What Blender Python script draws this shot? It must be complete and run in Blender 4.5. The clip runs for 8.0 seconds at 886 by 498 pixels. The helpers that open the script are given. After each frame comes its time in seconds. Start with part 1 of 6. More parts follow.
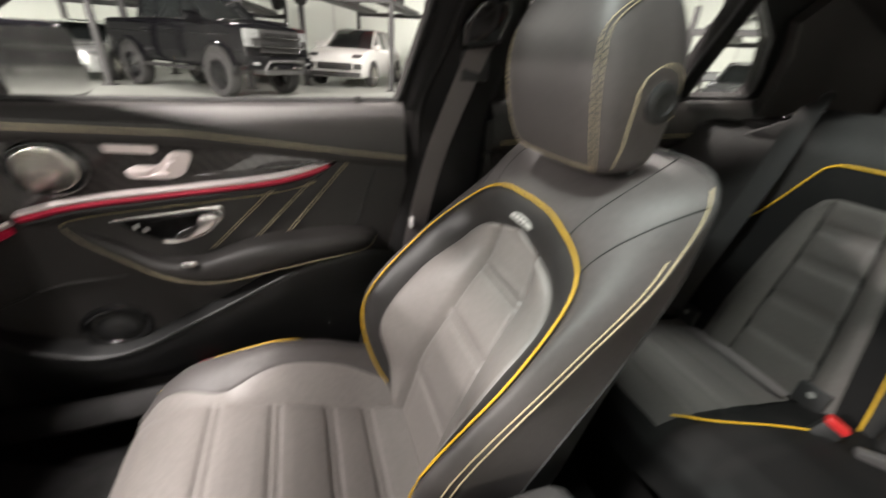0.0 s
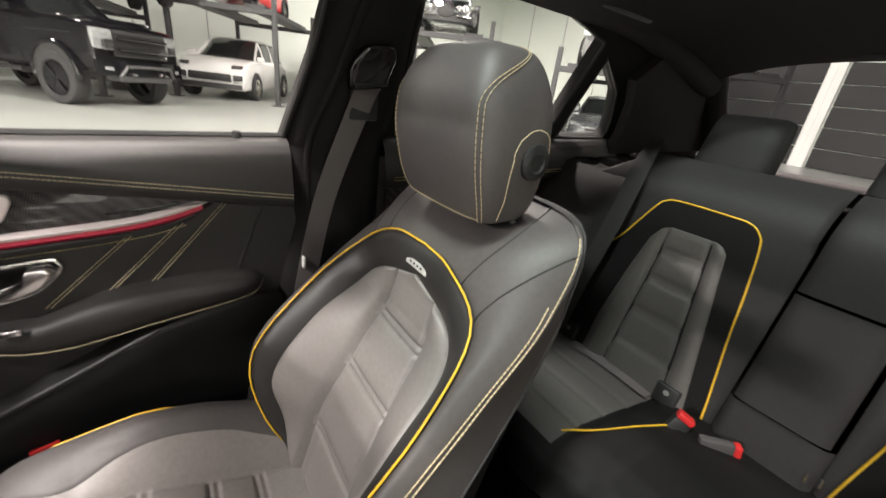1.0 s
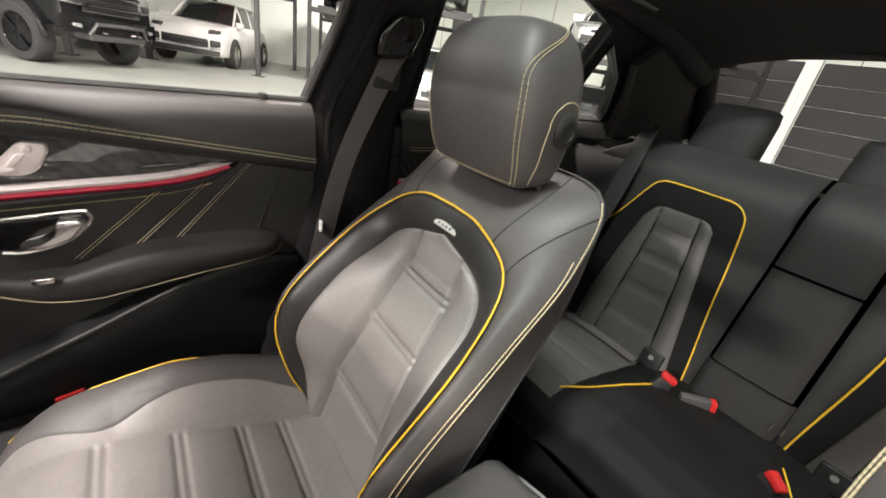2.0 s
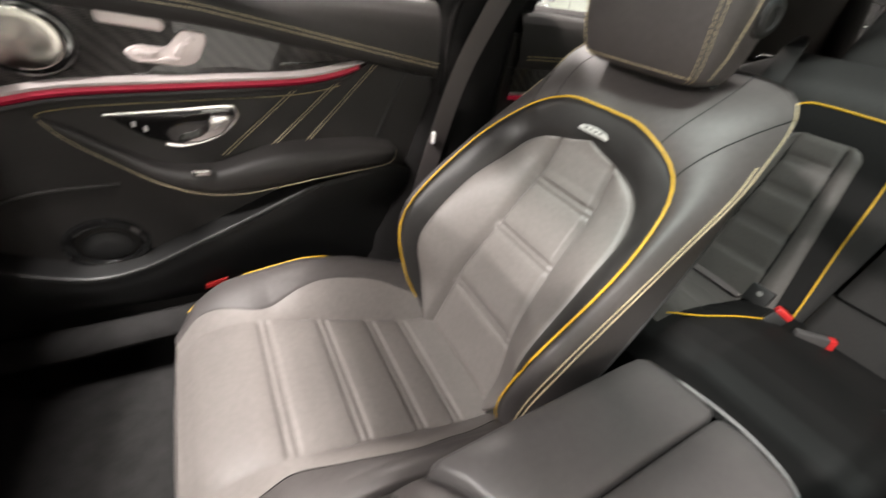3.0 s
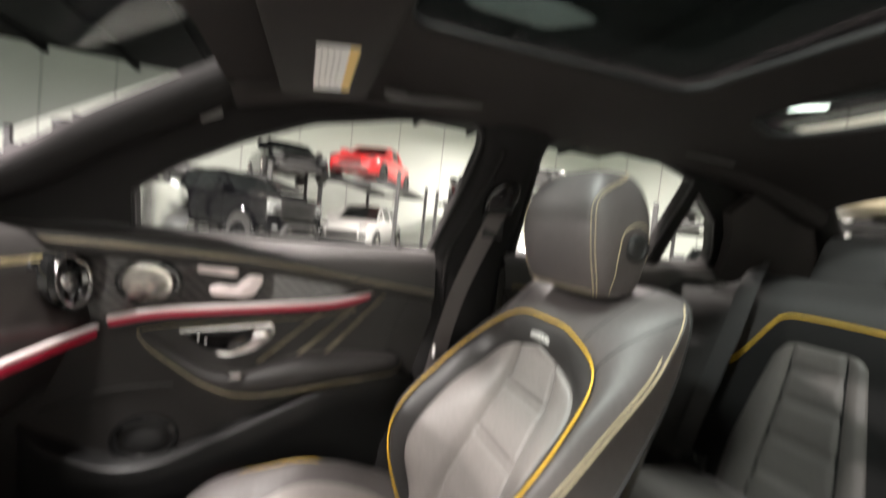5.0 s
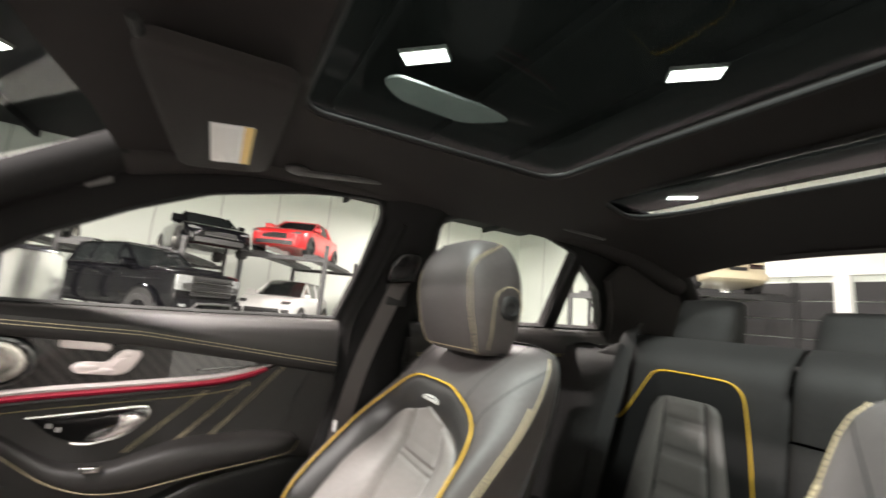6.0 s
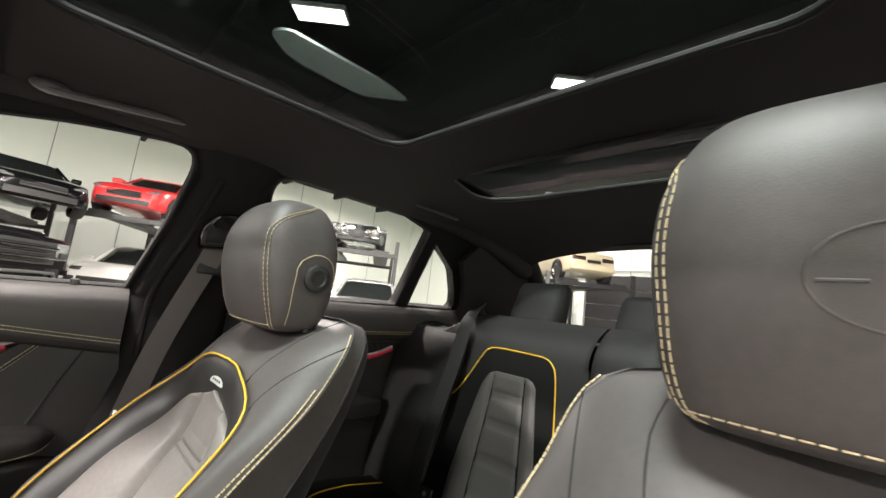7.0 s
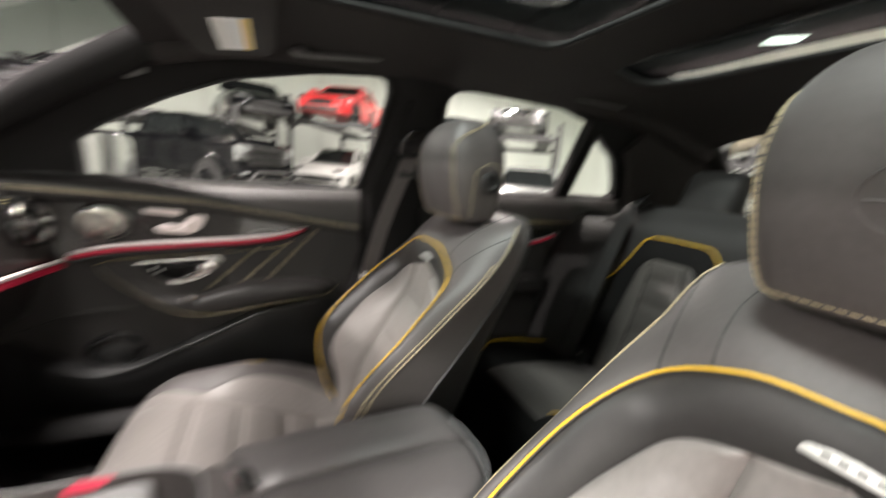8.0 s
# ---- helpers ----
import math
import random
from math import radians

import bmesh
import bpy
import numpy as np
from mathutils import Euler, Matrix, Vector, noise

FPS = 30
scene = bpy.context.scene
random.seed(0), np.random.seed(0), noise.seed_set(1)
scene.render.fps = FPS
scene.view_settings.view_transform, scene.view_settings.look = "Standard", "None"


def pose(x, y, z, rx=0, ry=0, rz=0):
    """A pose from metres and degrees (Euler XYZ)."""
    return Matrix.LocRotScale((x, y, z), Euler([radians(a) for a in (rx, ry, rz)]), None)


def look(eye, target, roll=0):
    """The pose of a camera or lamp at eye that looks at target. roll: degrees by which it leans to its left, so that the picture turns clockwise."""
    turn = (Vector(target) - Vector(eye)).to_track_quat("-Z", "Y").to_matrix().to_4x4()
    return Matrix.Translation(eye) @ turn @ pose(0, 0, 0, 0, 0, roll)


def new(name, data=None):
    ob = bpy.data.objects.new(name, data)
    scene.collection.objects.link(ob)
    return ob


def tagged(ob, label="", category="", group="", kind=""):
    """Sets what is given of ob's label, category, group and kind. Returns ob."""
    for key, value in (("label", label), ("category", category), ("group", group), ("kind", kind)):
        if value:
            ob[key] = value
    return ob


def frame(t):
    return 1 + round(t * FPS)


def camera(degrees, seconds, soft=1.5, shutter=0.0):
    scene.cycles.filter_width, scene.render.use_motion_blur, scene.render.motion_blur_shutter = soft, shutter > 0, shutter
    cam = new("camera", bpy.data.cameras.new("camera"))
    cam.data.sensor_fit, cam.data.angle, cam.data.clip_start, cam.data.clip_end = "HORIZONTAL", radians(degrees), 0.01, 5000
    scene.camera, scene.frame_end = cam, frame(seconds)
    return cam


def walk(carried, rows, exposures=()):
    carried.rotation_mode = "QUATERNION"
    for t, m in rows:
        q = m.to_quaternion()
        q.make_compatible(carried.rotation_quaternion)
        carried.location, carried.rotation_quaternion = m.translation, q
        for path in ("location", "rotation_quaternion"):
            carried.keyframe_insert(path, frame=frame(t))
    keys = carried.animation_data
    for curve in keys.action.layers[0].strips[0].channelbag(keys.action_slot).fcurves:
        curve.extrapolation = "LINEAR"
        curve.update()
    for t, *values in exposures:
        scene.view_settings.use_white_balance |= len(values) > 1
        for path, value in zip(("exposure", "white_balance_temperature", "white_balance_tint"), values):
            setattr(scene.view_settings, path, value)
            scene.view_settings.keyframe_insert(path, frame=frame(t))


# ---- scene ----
cam = camera(96.9, 8.0, shutter=0.8)
PATH = [
    (0, (0.111, 0.075, 1.075), (-1.57, 0.702, 0.191), 3.5),
    (0.5, (0.096, 0.108, 1.123), (-1.503, 1.024, 0.345), 5.0),
    (1, (0.092, 0.088, 1.116), (-1.402, 1.175, 0.35), 7.1),
    (2.3, (0.099, -0.041, 1.072), (-1.277, 1.129, 0.212), 10.7),
    (2.5, (0.084, -0.065, 1.052), (-1.28, 1.046, 0.101), 10.7),
    (3, (0.042, -0.151, 1.015), (-1.316, 0.799, -0.103), 11.2),
    (3.5, (0.035, -0.188, 0.999), (-1.326, 0.686, -0.178), 11.3),
    (4, (0.063, -0.154, 1.006), (-1.395, 0.715, -0.052), 12.6),
    (4.5, (0.155, -0.096, 1.007), (-1.591, 0.654, 0.381), 10.2),
    (5, (0.244, -0.056, 1.035), (-1.633, 0.628, 0.943), 6.1),
    (5.2, (0.27, -0.061, 1.039), (-1.602, 0.629, 1.185), 6.3),
    (6.3, (0.323, 0.05, 1.016), (-1.311, 1.165, 1.313), 5.7),
    (6.5, (0.324, 0.095, 1.016), (-1.203, 1.357, 1.284), 6.6),
    (7, (0.346, 0.15, 1.021), (-1.063, 1.54, 1.305), 6.7),
    (7.5, (0.386, 0.126, 1.028), (-1.158, 1.394, 1.121), 5.5),
    (8, (0.477, 0.054, 1.047), (-1.329, 0.832, 0.681), 5.0),
]
walk(cam, [(t, look(eye, target, roll)) for t, eye, target, roll in PATH], exposures=[(0.0, -0.12), (1.0, -0.20), (2.5, -0.05), (3.5, -0.02), (4.0, -0.01), (4.5, 0.02), (5.0, 0.08), (5.2, 0.26), (6.5, 0.14), (7.5, 0.10), (8.0, -0.12)])

# ---- world and lights ----
world = bpy.data.worlds.new("garage_air")
scene.world = world
world.use_nodes = True
world.node_tree.nodes["Background"].inputs[0].default_value = (0.80, 0.86, 0.78, 1)
world.node_tree.nodes["Background"].inputs[1].default_value = 0.012

# place, height and power of the ceiling lamps
LAMPS = [(-6.2, 2.8, 6.0, 840), (-3.5, 7.3, 6.0, 500), (-7.65, 14.2, 6.0, 500), (-11.7, -5.3, 6.0, 450), (0.05, -1.4, 6.0, 2200), (1.0, -4.8, 6.0, 3000), (0.8, -12.5, 6.0, 9500), (0.5, -0.5, 6.0, 1000), (5.6, -2.0, 6.0, 700), (-14.5, 8.5, 6.0, 1500)]


def lamp(x, y, z, power):
    data = bpy.data.lights.new("high_bay_light", "AREA")
    data.shape, data.size, data.size_y = "RECTANGLE", 0.92, 0.36
    data.energy, data.color = power, (1.0, 0.88, 0.87)
    ob = new("high_bay_light", data)
    ob.location = (x, y, z - 0.09)
    ob.rotation_euler = (0, 0, radians(45))
    return ob


for lx, ly, lz, watts in LAMPS:
    lamp(lx, ly, lz, watts)


# ---- materials ----
def material(name):
    m = bpy.data.materials.new(name)
    m.use_nodes = True
    return m, m.node_tree, m.node_tree.nodes["Principled BSDF"]


def mat(name, color, rough=0.5, metal=0.0, var=0.15, scale=6.0, grain=300.0, bump=0.15, coat=0.0, dist=0.001, spec=0.5):
    m, t, p = material(name)
    co = t.nodes.new("ShaderNodeTexCoord")
    big = t.nodes.new("ShaderNodeTexNoise")
    big.inputs["Scale"].default_value, big.inputs["Detail"].default_value = scale, 4
    fine = t.nodes.new("ShaderNodeTexNoise")
    fine.inputs["Scale"].default_value, fine.inputs["Detail"].default_value = grain, 3
    for n in (big, fine):
        t.links.new(co.outputs["Object"], n.inputs["Vector"])
    add = t.nodes.new("ShaderNodeMath")
    add.operation = "ADD"
    t.links.new(big.outputs["Fac"], add.inputs[0])
    t.links.new(fine.outputs["Fac"], add.inputs[1])
    ramp = t.nodes.new("ShaderNodeMapRange")
    ramp.inputs["From Min"].default_value, ramp.inputs["From Max"].default_value = 0.6, 1.4
    ramp.inputs["To Min"].default_value, ramp.inputs["To Max"].default_value = 1 - var, 1 + var
    t.links.new(add.outputs[0], ramp.inputs["Value"])
    mul = t.nodes.new("ShaderNodeVectorMath")
    mul.operation = "SCALE"
    mul.inputs[0].default_value = color
    t.links.new(ramp.outputs[0], mul.inputs["Scale"])
    t.links.new(mul.outputs[0], p.inputs["Base Color"])
    rr = t.nodes.new("ShaderNodeMapRange")
    rr.inputs["To Min"].default_value, rr.inputs["To Max"].default_value = max(0.02, rough - 0.08), min(1, rough + 0.08)
    t.links.new(big.outputs["Fac"], rr.inputs["Value"])
    t.links.new(rr.outputs[0], p.inputs["Roughness"])
    p.inputs["Metallic"].default_value = metal
    p.inputs["Coat Weight"].default_value = coat
    p.inputs["Coat Roughness"].default_value = 0.05
    p.inputs["Specular IOR Level"].default_value = spec
    if bump:
        b = t.nodes.new("ShaderNodeBump")
        b.inputs["Strength"].default_value, b.inputs["Distance"].default_value = bump, dist
        t.links.new(fine.outputs["Fac"], b.inputs["Height"])
        t.links.new(b.outputs[0], p.inputs["Normal"])
    return m


def leather(name, color, rough, spec=0.5, dots=False):
    m = mat(name, color, rough, spec=spec, var=0.12, scale=9.0, grain=120.0, bump=0.0)
    t = m.node_tree
    p = t.nodes["Principled BSDF"]
    co = t.nodes.new("ShaderNodeTexCoord")
    cell = t.nodes.new("ShaderNodeTexVoronoi")
    cell.inputs["Scale"].default_value = 420.0 if dots else 850.0
    t.links.new(co.outputs["Object"], cell.inputs["Vector"])
    wrinkle = t.nodes.new("ShaderNodeTexNoise")
    wrinkle.inputs["Scale"].default_value, wrinkle.inputs["Detail"].default_value = 14.0, 4
    t.links.new(co.outputs["Object"], wrinkle.inputs["Vector"])
    b1 = t.nodes.new("ShaderNodeBump")
    b1.inputs["Strength"].default_value, b1.inputs["Distance"].default_value = 0.12, 0.0005
    t.links.new(cell.outputs["Distance"], b1.inputs["Height"])
    b2 = t.nodes.new("ShaderNodeBump")
    b2.inputs["Strength"].default_value, b2.inputs["Distance"].default_value = 0.07, 0.005
    t.links.new(wrinkle.outputs["Fac"], b2.inputs["Height"])
    t.links.new(b1.outputs[0], b2.inputs["Normal"])
    t.links.new(b2.outputs[0], p.inputs["Normal"])
    return m


def carbon(name):
    m, t, p = material(name)
    co = t.nodes.new("ShaderNodeTexCoord")
    mp = t.nodes.new("ShaderNodeMapping")
    mp.inputs["Rotation"].default_value = (0.785, 0.785, 0.785)
    ck = t.nodes.new("ShaderNodeTexChecker")
    ck.inputs["Scale"].default_value = 380.0
    ck.inputs["Color1"].default_value, ck.inputs["Color2"].default_value = (0.004, 0.0035, 0.0035, 1), (0.055, 0.049, 0.047, 1)
    t.links.new(co.outputs["Object"], mp.inputs["Vector"])
    t.links.new(mp.outputs[0], ck.inputs["Vector"])
    t.links.new(ck.outputs["Color"], p.inputs["Base Color"])
    p.inputs["Roughness"].default_value = 0.32
    p.inputs["Specular IOR Level"].default_value = 0.25
    p.inputs["Coat Weight"].default_value, p.inputs["Coat Roughness"].default_value = 0.7, 0.02
    return m


def glass(name, tint):
    """Thin sheet of glass: clear with a tint, and a mirror sheen that grows towards grazing angles."""
    m = bpy.data.materials.new(name)
    m.use_nodes = True
    t = m.node_tree
    t.nodes.clear()
    out = t.nodes.new("ShaderNodeOutputMaterial")
    mix = t.nodes.new("ShaderNodeMixShader")
    tr = t.nodes.new("ShaderNodeBsdfTransparent")
    gl = t.nodes.new("ShaderNodeBsdfGlossy")
    lw = t.nodes.new("ShaderNodeLayerWeight")
    lw.inputs["Blend"].default_value = 0.5
    pw = t.nodes.new("ShaderNodeMath")
    pw.operation = "POWER"
    pw.inputs[1].default_value = 5.0
    ma = t.nodes.new("ShaderNodeMath")
    ma.operation = "MULTIPLY_ADD"
    ma.inputs[1].default_value, ma.inputs[2].default_value = 0.9, 0.016
    tr.inputs[0].default_value = (*tint, 1)
    gl.inputs["Roughness"].default_value = 0.01
    t.links.new(lw.outputs["Facing"], pw.inputs[0])
    t.links.new(pw.outputs[0], ma.inputs[0])
    t.links.new(ma.outputs[0], mix.inputs[0])
    t.links.new(tr.outputs[0], mix.inputs[1])
    t.links.new(gl.outputs[0], mix.inputs[2])
    t.links.new(mix.outputs[0], out.inputs[0])
    return m


def glow(name, color, strength):
    m, t, p = material(name)
    p.inputs["Base Color"].default_value = (*color, 1)
    p.inputs["Emission Color"].default_value = (*color, 1)
    p.inputs["Emission Strength"].default_value = strength
    return m


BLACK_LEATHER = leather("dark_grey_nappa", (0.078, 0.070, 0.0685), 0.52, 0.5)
LID_LEATHER = leather("armrest_nappa", (0.098, 0.092, 0.091), 0.40, 0.6)
# front black leather made near black: shade behind the front seats, painted in
SHADED_BLACK = leather("shaded_black_nappa", (0.008, 0.0075, 0.0075), 0.65, 0.2)
# the front seats' grey leather, its colour darkened for the shade in the rear
SHADED_INSERT = leather("shaded_grey_nappa", (0.095, 0.086, 0.081), 0.5, dots=True)
# same leather as the front seats; weaker light on the backrest is in the colour
SHADED_NAPPA = leather("shaded_bench_nappa", (0.026, 0.0245, 0.024), 0.66, 0.25)
DARK_BELT = mat("black_belt_webbing", (0.022, 0.021, 0.021), 0.65, grain=900, bump=0.3)
BORDER_LEATHER = leather("black_nappa", (0.030, 0.0285, 0.0275), 0.45)
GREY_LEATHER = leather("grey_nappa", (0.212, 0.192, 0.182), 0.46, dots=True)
DOOR_LEATHER = leather("door_leather", (0.023, 0.021, 0.020), 0.55)
YELLOW = mat("yellow_piping", (0.78, 0.47, 0.03), 0.5, var=0.08, grain=500)
THREAD = mat("cream_thread", (0.62, 0.52, 0.33), 0.6, var=0.1, grain=900)
YTHREAD = mat("yellow_thread", (0.66, 0.54, 0.26), 0.6, var=0.1, grain=900)
PLASTIC = mat("black_plastic", (0.018, 0.018, 0.018), 0.5, grain=600, bump=0.25)
SOFT_PLASTIC = mat("soft_black_trim", (0.013, 0.013, 0.013), 0.55, grain=500, bump=0.25)
PILLAR = mat("pillar_fabric", (0.016, 0.015, 0.015), 0.85, grain=700, bump=0.35, spec=0.12)
HEADLINER = mat("black_headliner", (0.033, 0.029, 0.028), 0.9, grain=800, bump=0.5, spec=0.2)
GLOSS_BLACK = mat("piano_black", (0.008, 0.008, 0.008), 0.1, var=0.05, bump=0.0, coat=1.0)
RUBBER = mat("rubber_seal", (0.012, 0.012, 0.012), 0.65, grain=300)
CARPET = mat("carpet", (0.028, 0.027, 0.027), 0.95, var=0.35, scale=30, grain=700, bump=0.8, dist=0.003, spec=0.15)
BELT = mat("seat_belt_webbing", (0.125, 0.11, 0.108), 0.6, grain=900, bump=0.3)
HANDLE_GREY = mat("handle_grey", (0.075, 0.070, 0.070), 0.45, grain=500, bump=0.1)
CHROME = mat("satin_chrome", (0.72, 0.69, 0.68), 0.22, metal=1.0, var=0.05, bump=0.03)
BADGE = mat("badge_silver", (0.70, 0.69, 0.66), 0.35, metal=0.35, var=0.05, bump=0.03)
SATIN = mat("satin_silver", (0.80, 0.71, 0.70), 0.42, metal=0.25, var=0.06, bump=0.03)
STEEL = mat("brushed_steel", (0.60, 0.58, 0.55), 0.2, metal=1.0, var=0.1, bump=0.05)
DIM_CHROME = mat("dim_chrome", (0.22, 0.22, 0.22), 0.5, metal=0.0, var=0.05, bump=0.03)
RED_PLASTIC = mat("red_plastic", (0.62, 0.03, 0.03), 0.35, bump=0.05)
GREY_PLASTIC = mat("grey_plastic", (0.23, 0.23, 0.22), 0.5)
SPUN = mat("spun_aluminium", (0.40, 0.375, 0.345), 0.20, metal=1.0, var=0.08, scale=40, grain=500, bump=0.05)
tangent = SPUN.node_tree.nodes.new("ShaderNodeTangent")
tangent.direction_type, tangent.axis = "RADIAL", "X"
SPUN.node_tree.links.new(tangent.outputs[0], SPUN.node_tree.nodes["Principled BSDF"].inputs["Tangent"])
SPUN.node_tree.nodes["Principled BSDF"].inputs["Anisotropic"].default_value = 0.92
LABEL_WHITE = mat("label_white", (0.82, 0.80, 0.78), 0.5, var=0.03, bump=0.02)
LABEL_YELLOW = mat("label_yellow", (0.80, 0.52, 0.10), 0.5, var=0.03, bump=0.02)
LABEL_INK = mat("label_ink", (0.48, 0.46, 0.45), 0.6)
CARBON = carbon("carbon_fibre")
STRIP_RED = glow("ambient_light_red", (0.42, 0.010, 0.040), 0.14)
WINDSCREEN = glass("shaded_windscreen", (0.30, 0.32, 0.31))
WINDOW = glass("window_glass", (0.96, 0.975, 0.95))
PRIVACY = glass("quarter_glass", (0.92, 0.94, 0.91))
ROOF_GLASS = glass("tinted_roof_glass", (0.36, 0.40, 0.39))
MIRROR = mat("mirror_silver", (0.9, 0.9, 0.9), 0.03, metal=1.0, var=0.0, bump=0.0)
LAMP_FACE = glow("lamp_lens", (1.0, 0.97, 0.88), 30.0)
FLOOR_MAT = mat("painted_concrete", (0.27, 0.285, 0.262), 0.38, var=0.10, scale=0.7, grain=60, bump=0.1, dist=0.002)
WALL_MAT = mat("white_wall_paint", (0.74, 0.79, 0.725), 0.8, var=0.06, scale=0.5, grain=40, bump=0.1, dist=0.003)
GREY_WALL = mat("grey_wall_paint", (0.34, 0.35, 0.335), 0.8, var=0.08, scale=0.5, grain=40, bump=0.1, dist=0.003)
PAINT_SILVER = mat("silver_paint", (0.42, 0.44, 0.43), 0.25, metal=0.3, var=0.05, bump=0, coat=1.0)
CEIL_MAT = mat("dark_ceiling_paint", (0.007, 0.008, 0.008), 0.9, var=0.3, scale=1.2, grain=20, bump=0.3, dist=0.02)
DOOR_PANEL = mat("black_door_panel", (0.013, 0.0135, 0.0135), 0.6, var=0.2, scale=2, grain=40, bump=0.1)
LIFT_STEEL = mat("lift_steel", (0.035, 0.035, 0.036), 0.45, metal=0.3, var=0.25, scale=8, grain=80)
TYRE = mat("tyre_rubber", (0.02, 0.02, 0.02), 0.75, grain=120, bump=0.4)
PAINT_BLACK = mat("black_paint", (0.004, 0.004, 0.005), 0.07, var=0.05, bump=0, coat=0.2, spec=0.25)
PAINT_WHITE = mat("white_paint", (0.66, 0.66, 0.64), 0.3, var=0.03, bump=0, coat=1.0)
PAINT_RED = mat("red_paint", (0.70, 0.02, 0.025), 0.3, var=0.05, bump=0, coat=1.0)
SKID = mat("dark_grey_casting", (0.045, 0.045, 0.045), 0.45, grain=200, bump=0.2)
DARK_LENS = mat("smoked_headlight_lens", (0.06, 0.062, 0.062), 0.12, var=0.8, scale=9, grain=60, bump=0.3, coat=1.0)
TAIL_LENS = mat("tail_lens", (0.03, 0.012, 0.012), 0.15, var=0.05, bump=0, coat=1.0)
PAINT_MAROON = mat("maroon_paint", (0.13, 0.012, 0.016), 0.25, var=0.05, bump=0, coat=1.0)
PAINT_GREY = mat("grey_paint", (0.09, 0.095, 0.10), 0.28, metal=0.4, var=0.05, bump=0, coat=1.0)
PAINT_GOLD = mat("cream_gold_paint", (0.62, 0.55, 0.38), 0.35, var=0.06, bump=0, coat=0.8)
CAR_GLASS = mat("dark_car_glass", (0.012, 0.014, 0.014), 0.06, var=0.02, bump=0, coat=0.0, spec=0.3)
LENS = mat("headlight_lens", (0.25, 0.26, 0.26), 0.12, var=0.5, scale=14, grain=60, bump=0.3, metal=0.4, coat=1.0)
DUCT_GREY = mat("galvanised_duct", (0.32, 0.35, 0.34), 0.6, var=0.1, scale=2, grain=30)
POST_WHITE = mat("white_frame_paint", (0.78, 0.79, 0.76), 0.5, var=0.05)


# ---- mesh helpers ----
def part(name, bm, material_, parent=None, label="", smooth=True, angle=40):
    me = bpy.data.meshes.new(name)
    bmesh.ops.recalc_face_normals(bm, faces=bm.faces)
    if smooth:
        for f in bm.faces:
            f.smooth = True
        for e in bm.edges:
            if len(e.link_faces) == 2 and e.calc_face_angle(0) > radians(angle):
                e.smooth = False
    bm.to_mesh(me)
    bm.free()
    me.materials.append(material_)
    ob = new(name, me)
    if parent:
        ob.parent = parent
    if label:
        tagged(ob, label)
    return ob


def thing(name, label, category, at=(0, 0, 0), group="", kind=""):
    ob = new(name)
    ob.empty_display_size = 0.05
    ob.location = at
    return tagged(ob, label, category, group, kind)


def spline(points, n, closed=False):
    """n points along a Catmull-Rom curve, evenly by index."""
    P = [Vector(p) for p in points]
    out = []
    m = len(P) if closed else len(P) - 1
    for i in range(n):
        s = i / (n if closed else n - 1) * m
        k = min(int(s), m - 1)
        f = s - k
        if closed:
            a, b, c, d = (P[(k + j) % len(P)] for j in (-1, 0, 1, 2))
        else:
            b, c = P[k], P[k + 1]
            a = P[k - 1] if k else b * 2 - c
            d = P[k + 2] if k + 2 < len(P) else c * 2 - b
        out.append(0.5 * (2 * b + (c - a) * f + (2 * a - 5 * b + 4 * c - d) * f * f + (3 * b - a - 3 * c + d) * f ** 3))
    return out


def even(points, n, closed=False):
    """n points evenly spaced by length along a polyline."""
    P = [Vector(p) for p in points]
    if closed:
        P = P + [P[0]]
    L = [0.0]
    for a, b in zip(P, P[1:]):
        L.append(L[-1] + (b - a).length)
    out, k = [], 0
    for i in range(n):
        s = L[-1] * i / (n if closed else n - 1)
        while k < len(L) - 2 and L[k + 1] < s:
            k += 1
        f = (s - L[k]) / max(1e-9, L[k + 1] - L[k])
        out.append(P[k].lerp(P[k + 1], min(1, max(0, f))))
    return out


def loft(bm, rings, closed=True, cap=True):
    vs = [[bm.verts.new(p) for p in r] for r in rings]
    n = len(rings[0])
    for a, b in zip(vs, vs[1:]):
        for i in range(n if closed else n - 1):
            j = (i + 1) % n
            bm.faces.new((a[i], a[j], b[j], b[i]))
    if cap and closed:
        bm.faces.new(vs[0][::-1])
        bm.faces.new(vs[-1])
    return bm


def tube(bm, pts, r, closed=False, segs=8, flat=1.0):
    P = [Vector(p) for p in pts]
    rings = []
    up = Vector((0.123, 0.321, 0.94)).normalized()
    for i, p in enumerate(P):
        a = P[i - 1] if (i or closed) else p
        b = P[(i + 1) % len(P)] if (i < len(P) - 1 or closed) else p
        d = (b - a).normalized() if (b - a).length > 1e-9 else Vector((1, 0, 0))
        s = d.cross(up)
        s = s.normalized() if s.length > 1e-6 else Vector((1, 0, 0))
        u = s.cross(d)
        rings.append([p + s * (r * math.cos(k * math.tau / segs)) + u * (r * flat * math.sin(k * math.tau / segs)) for k in range(segs)])
    if closed:
        rings.append(rings[0])
    return loft(bm, rings, cap=not closed)


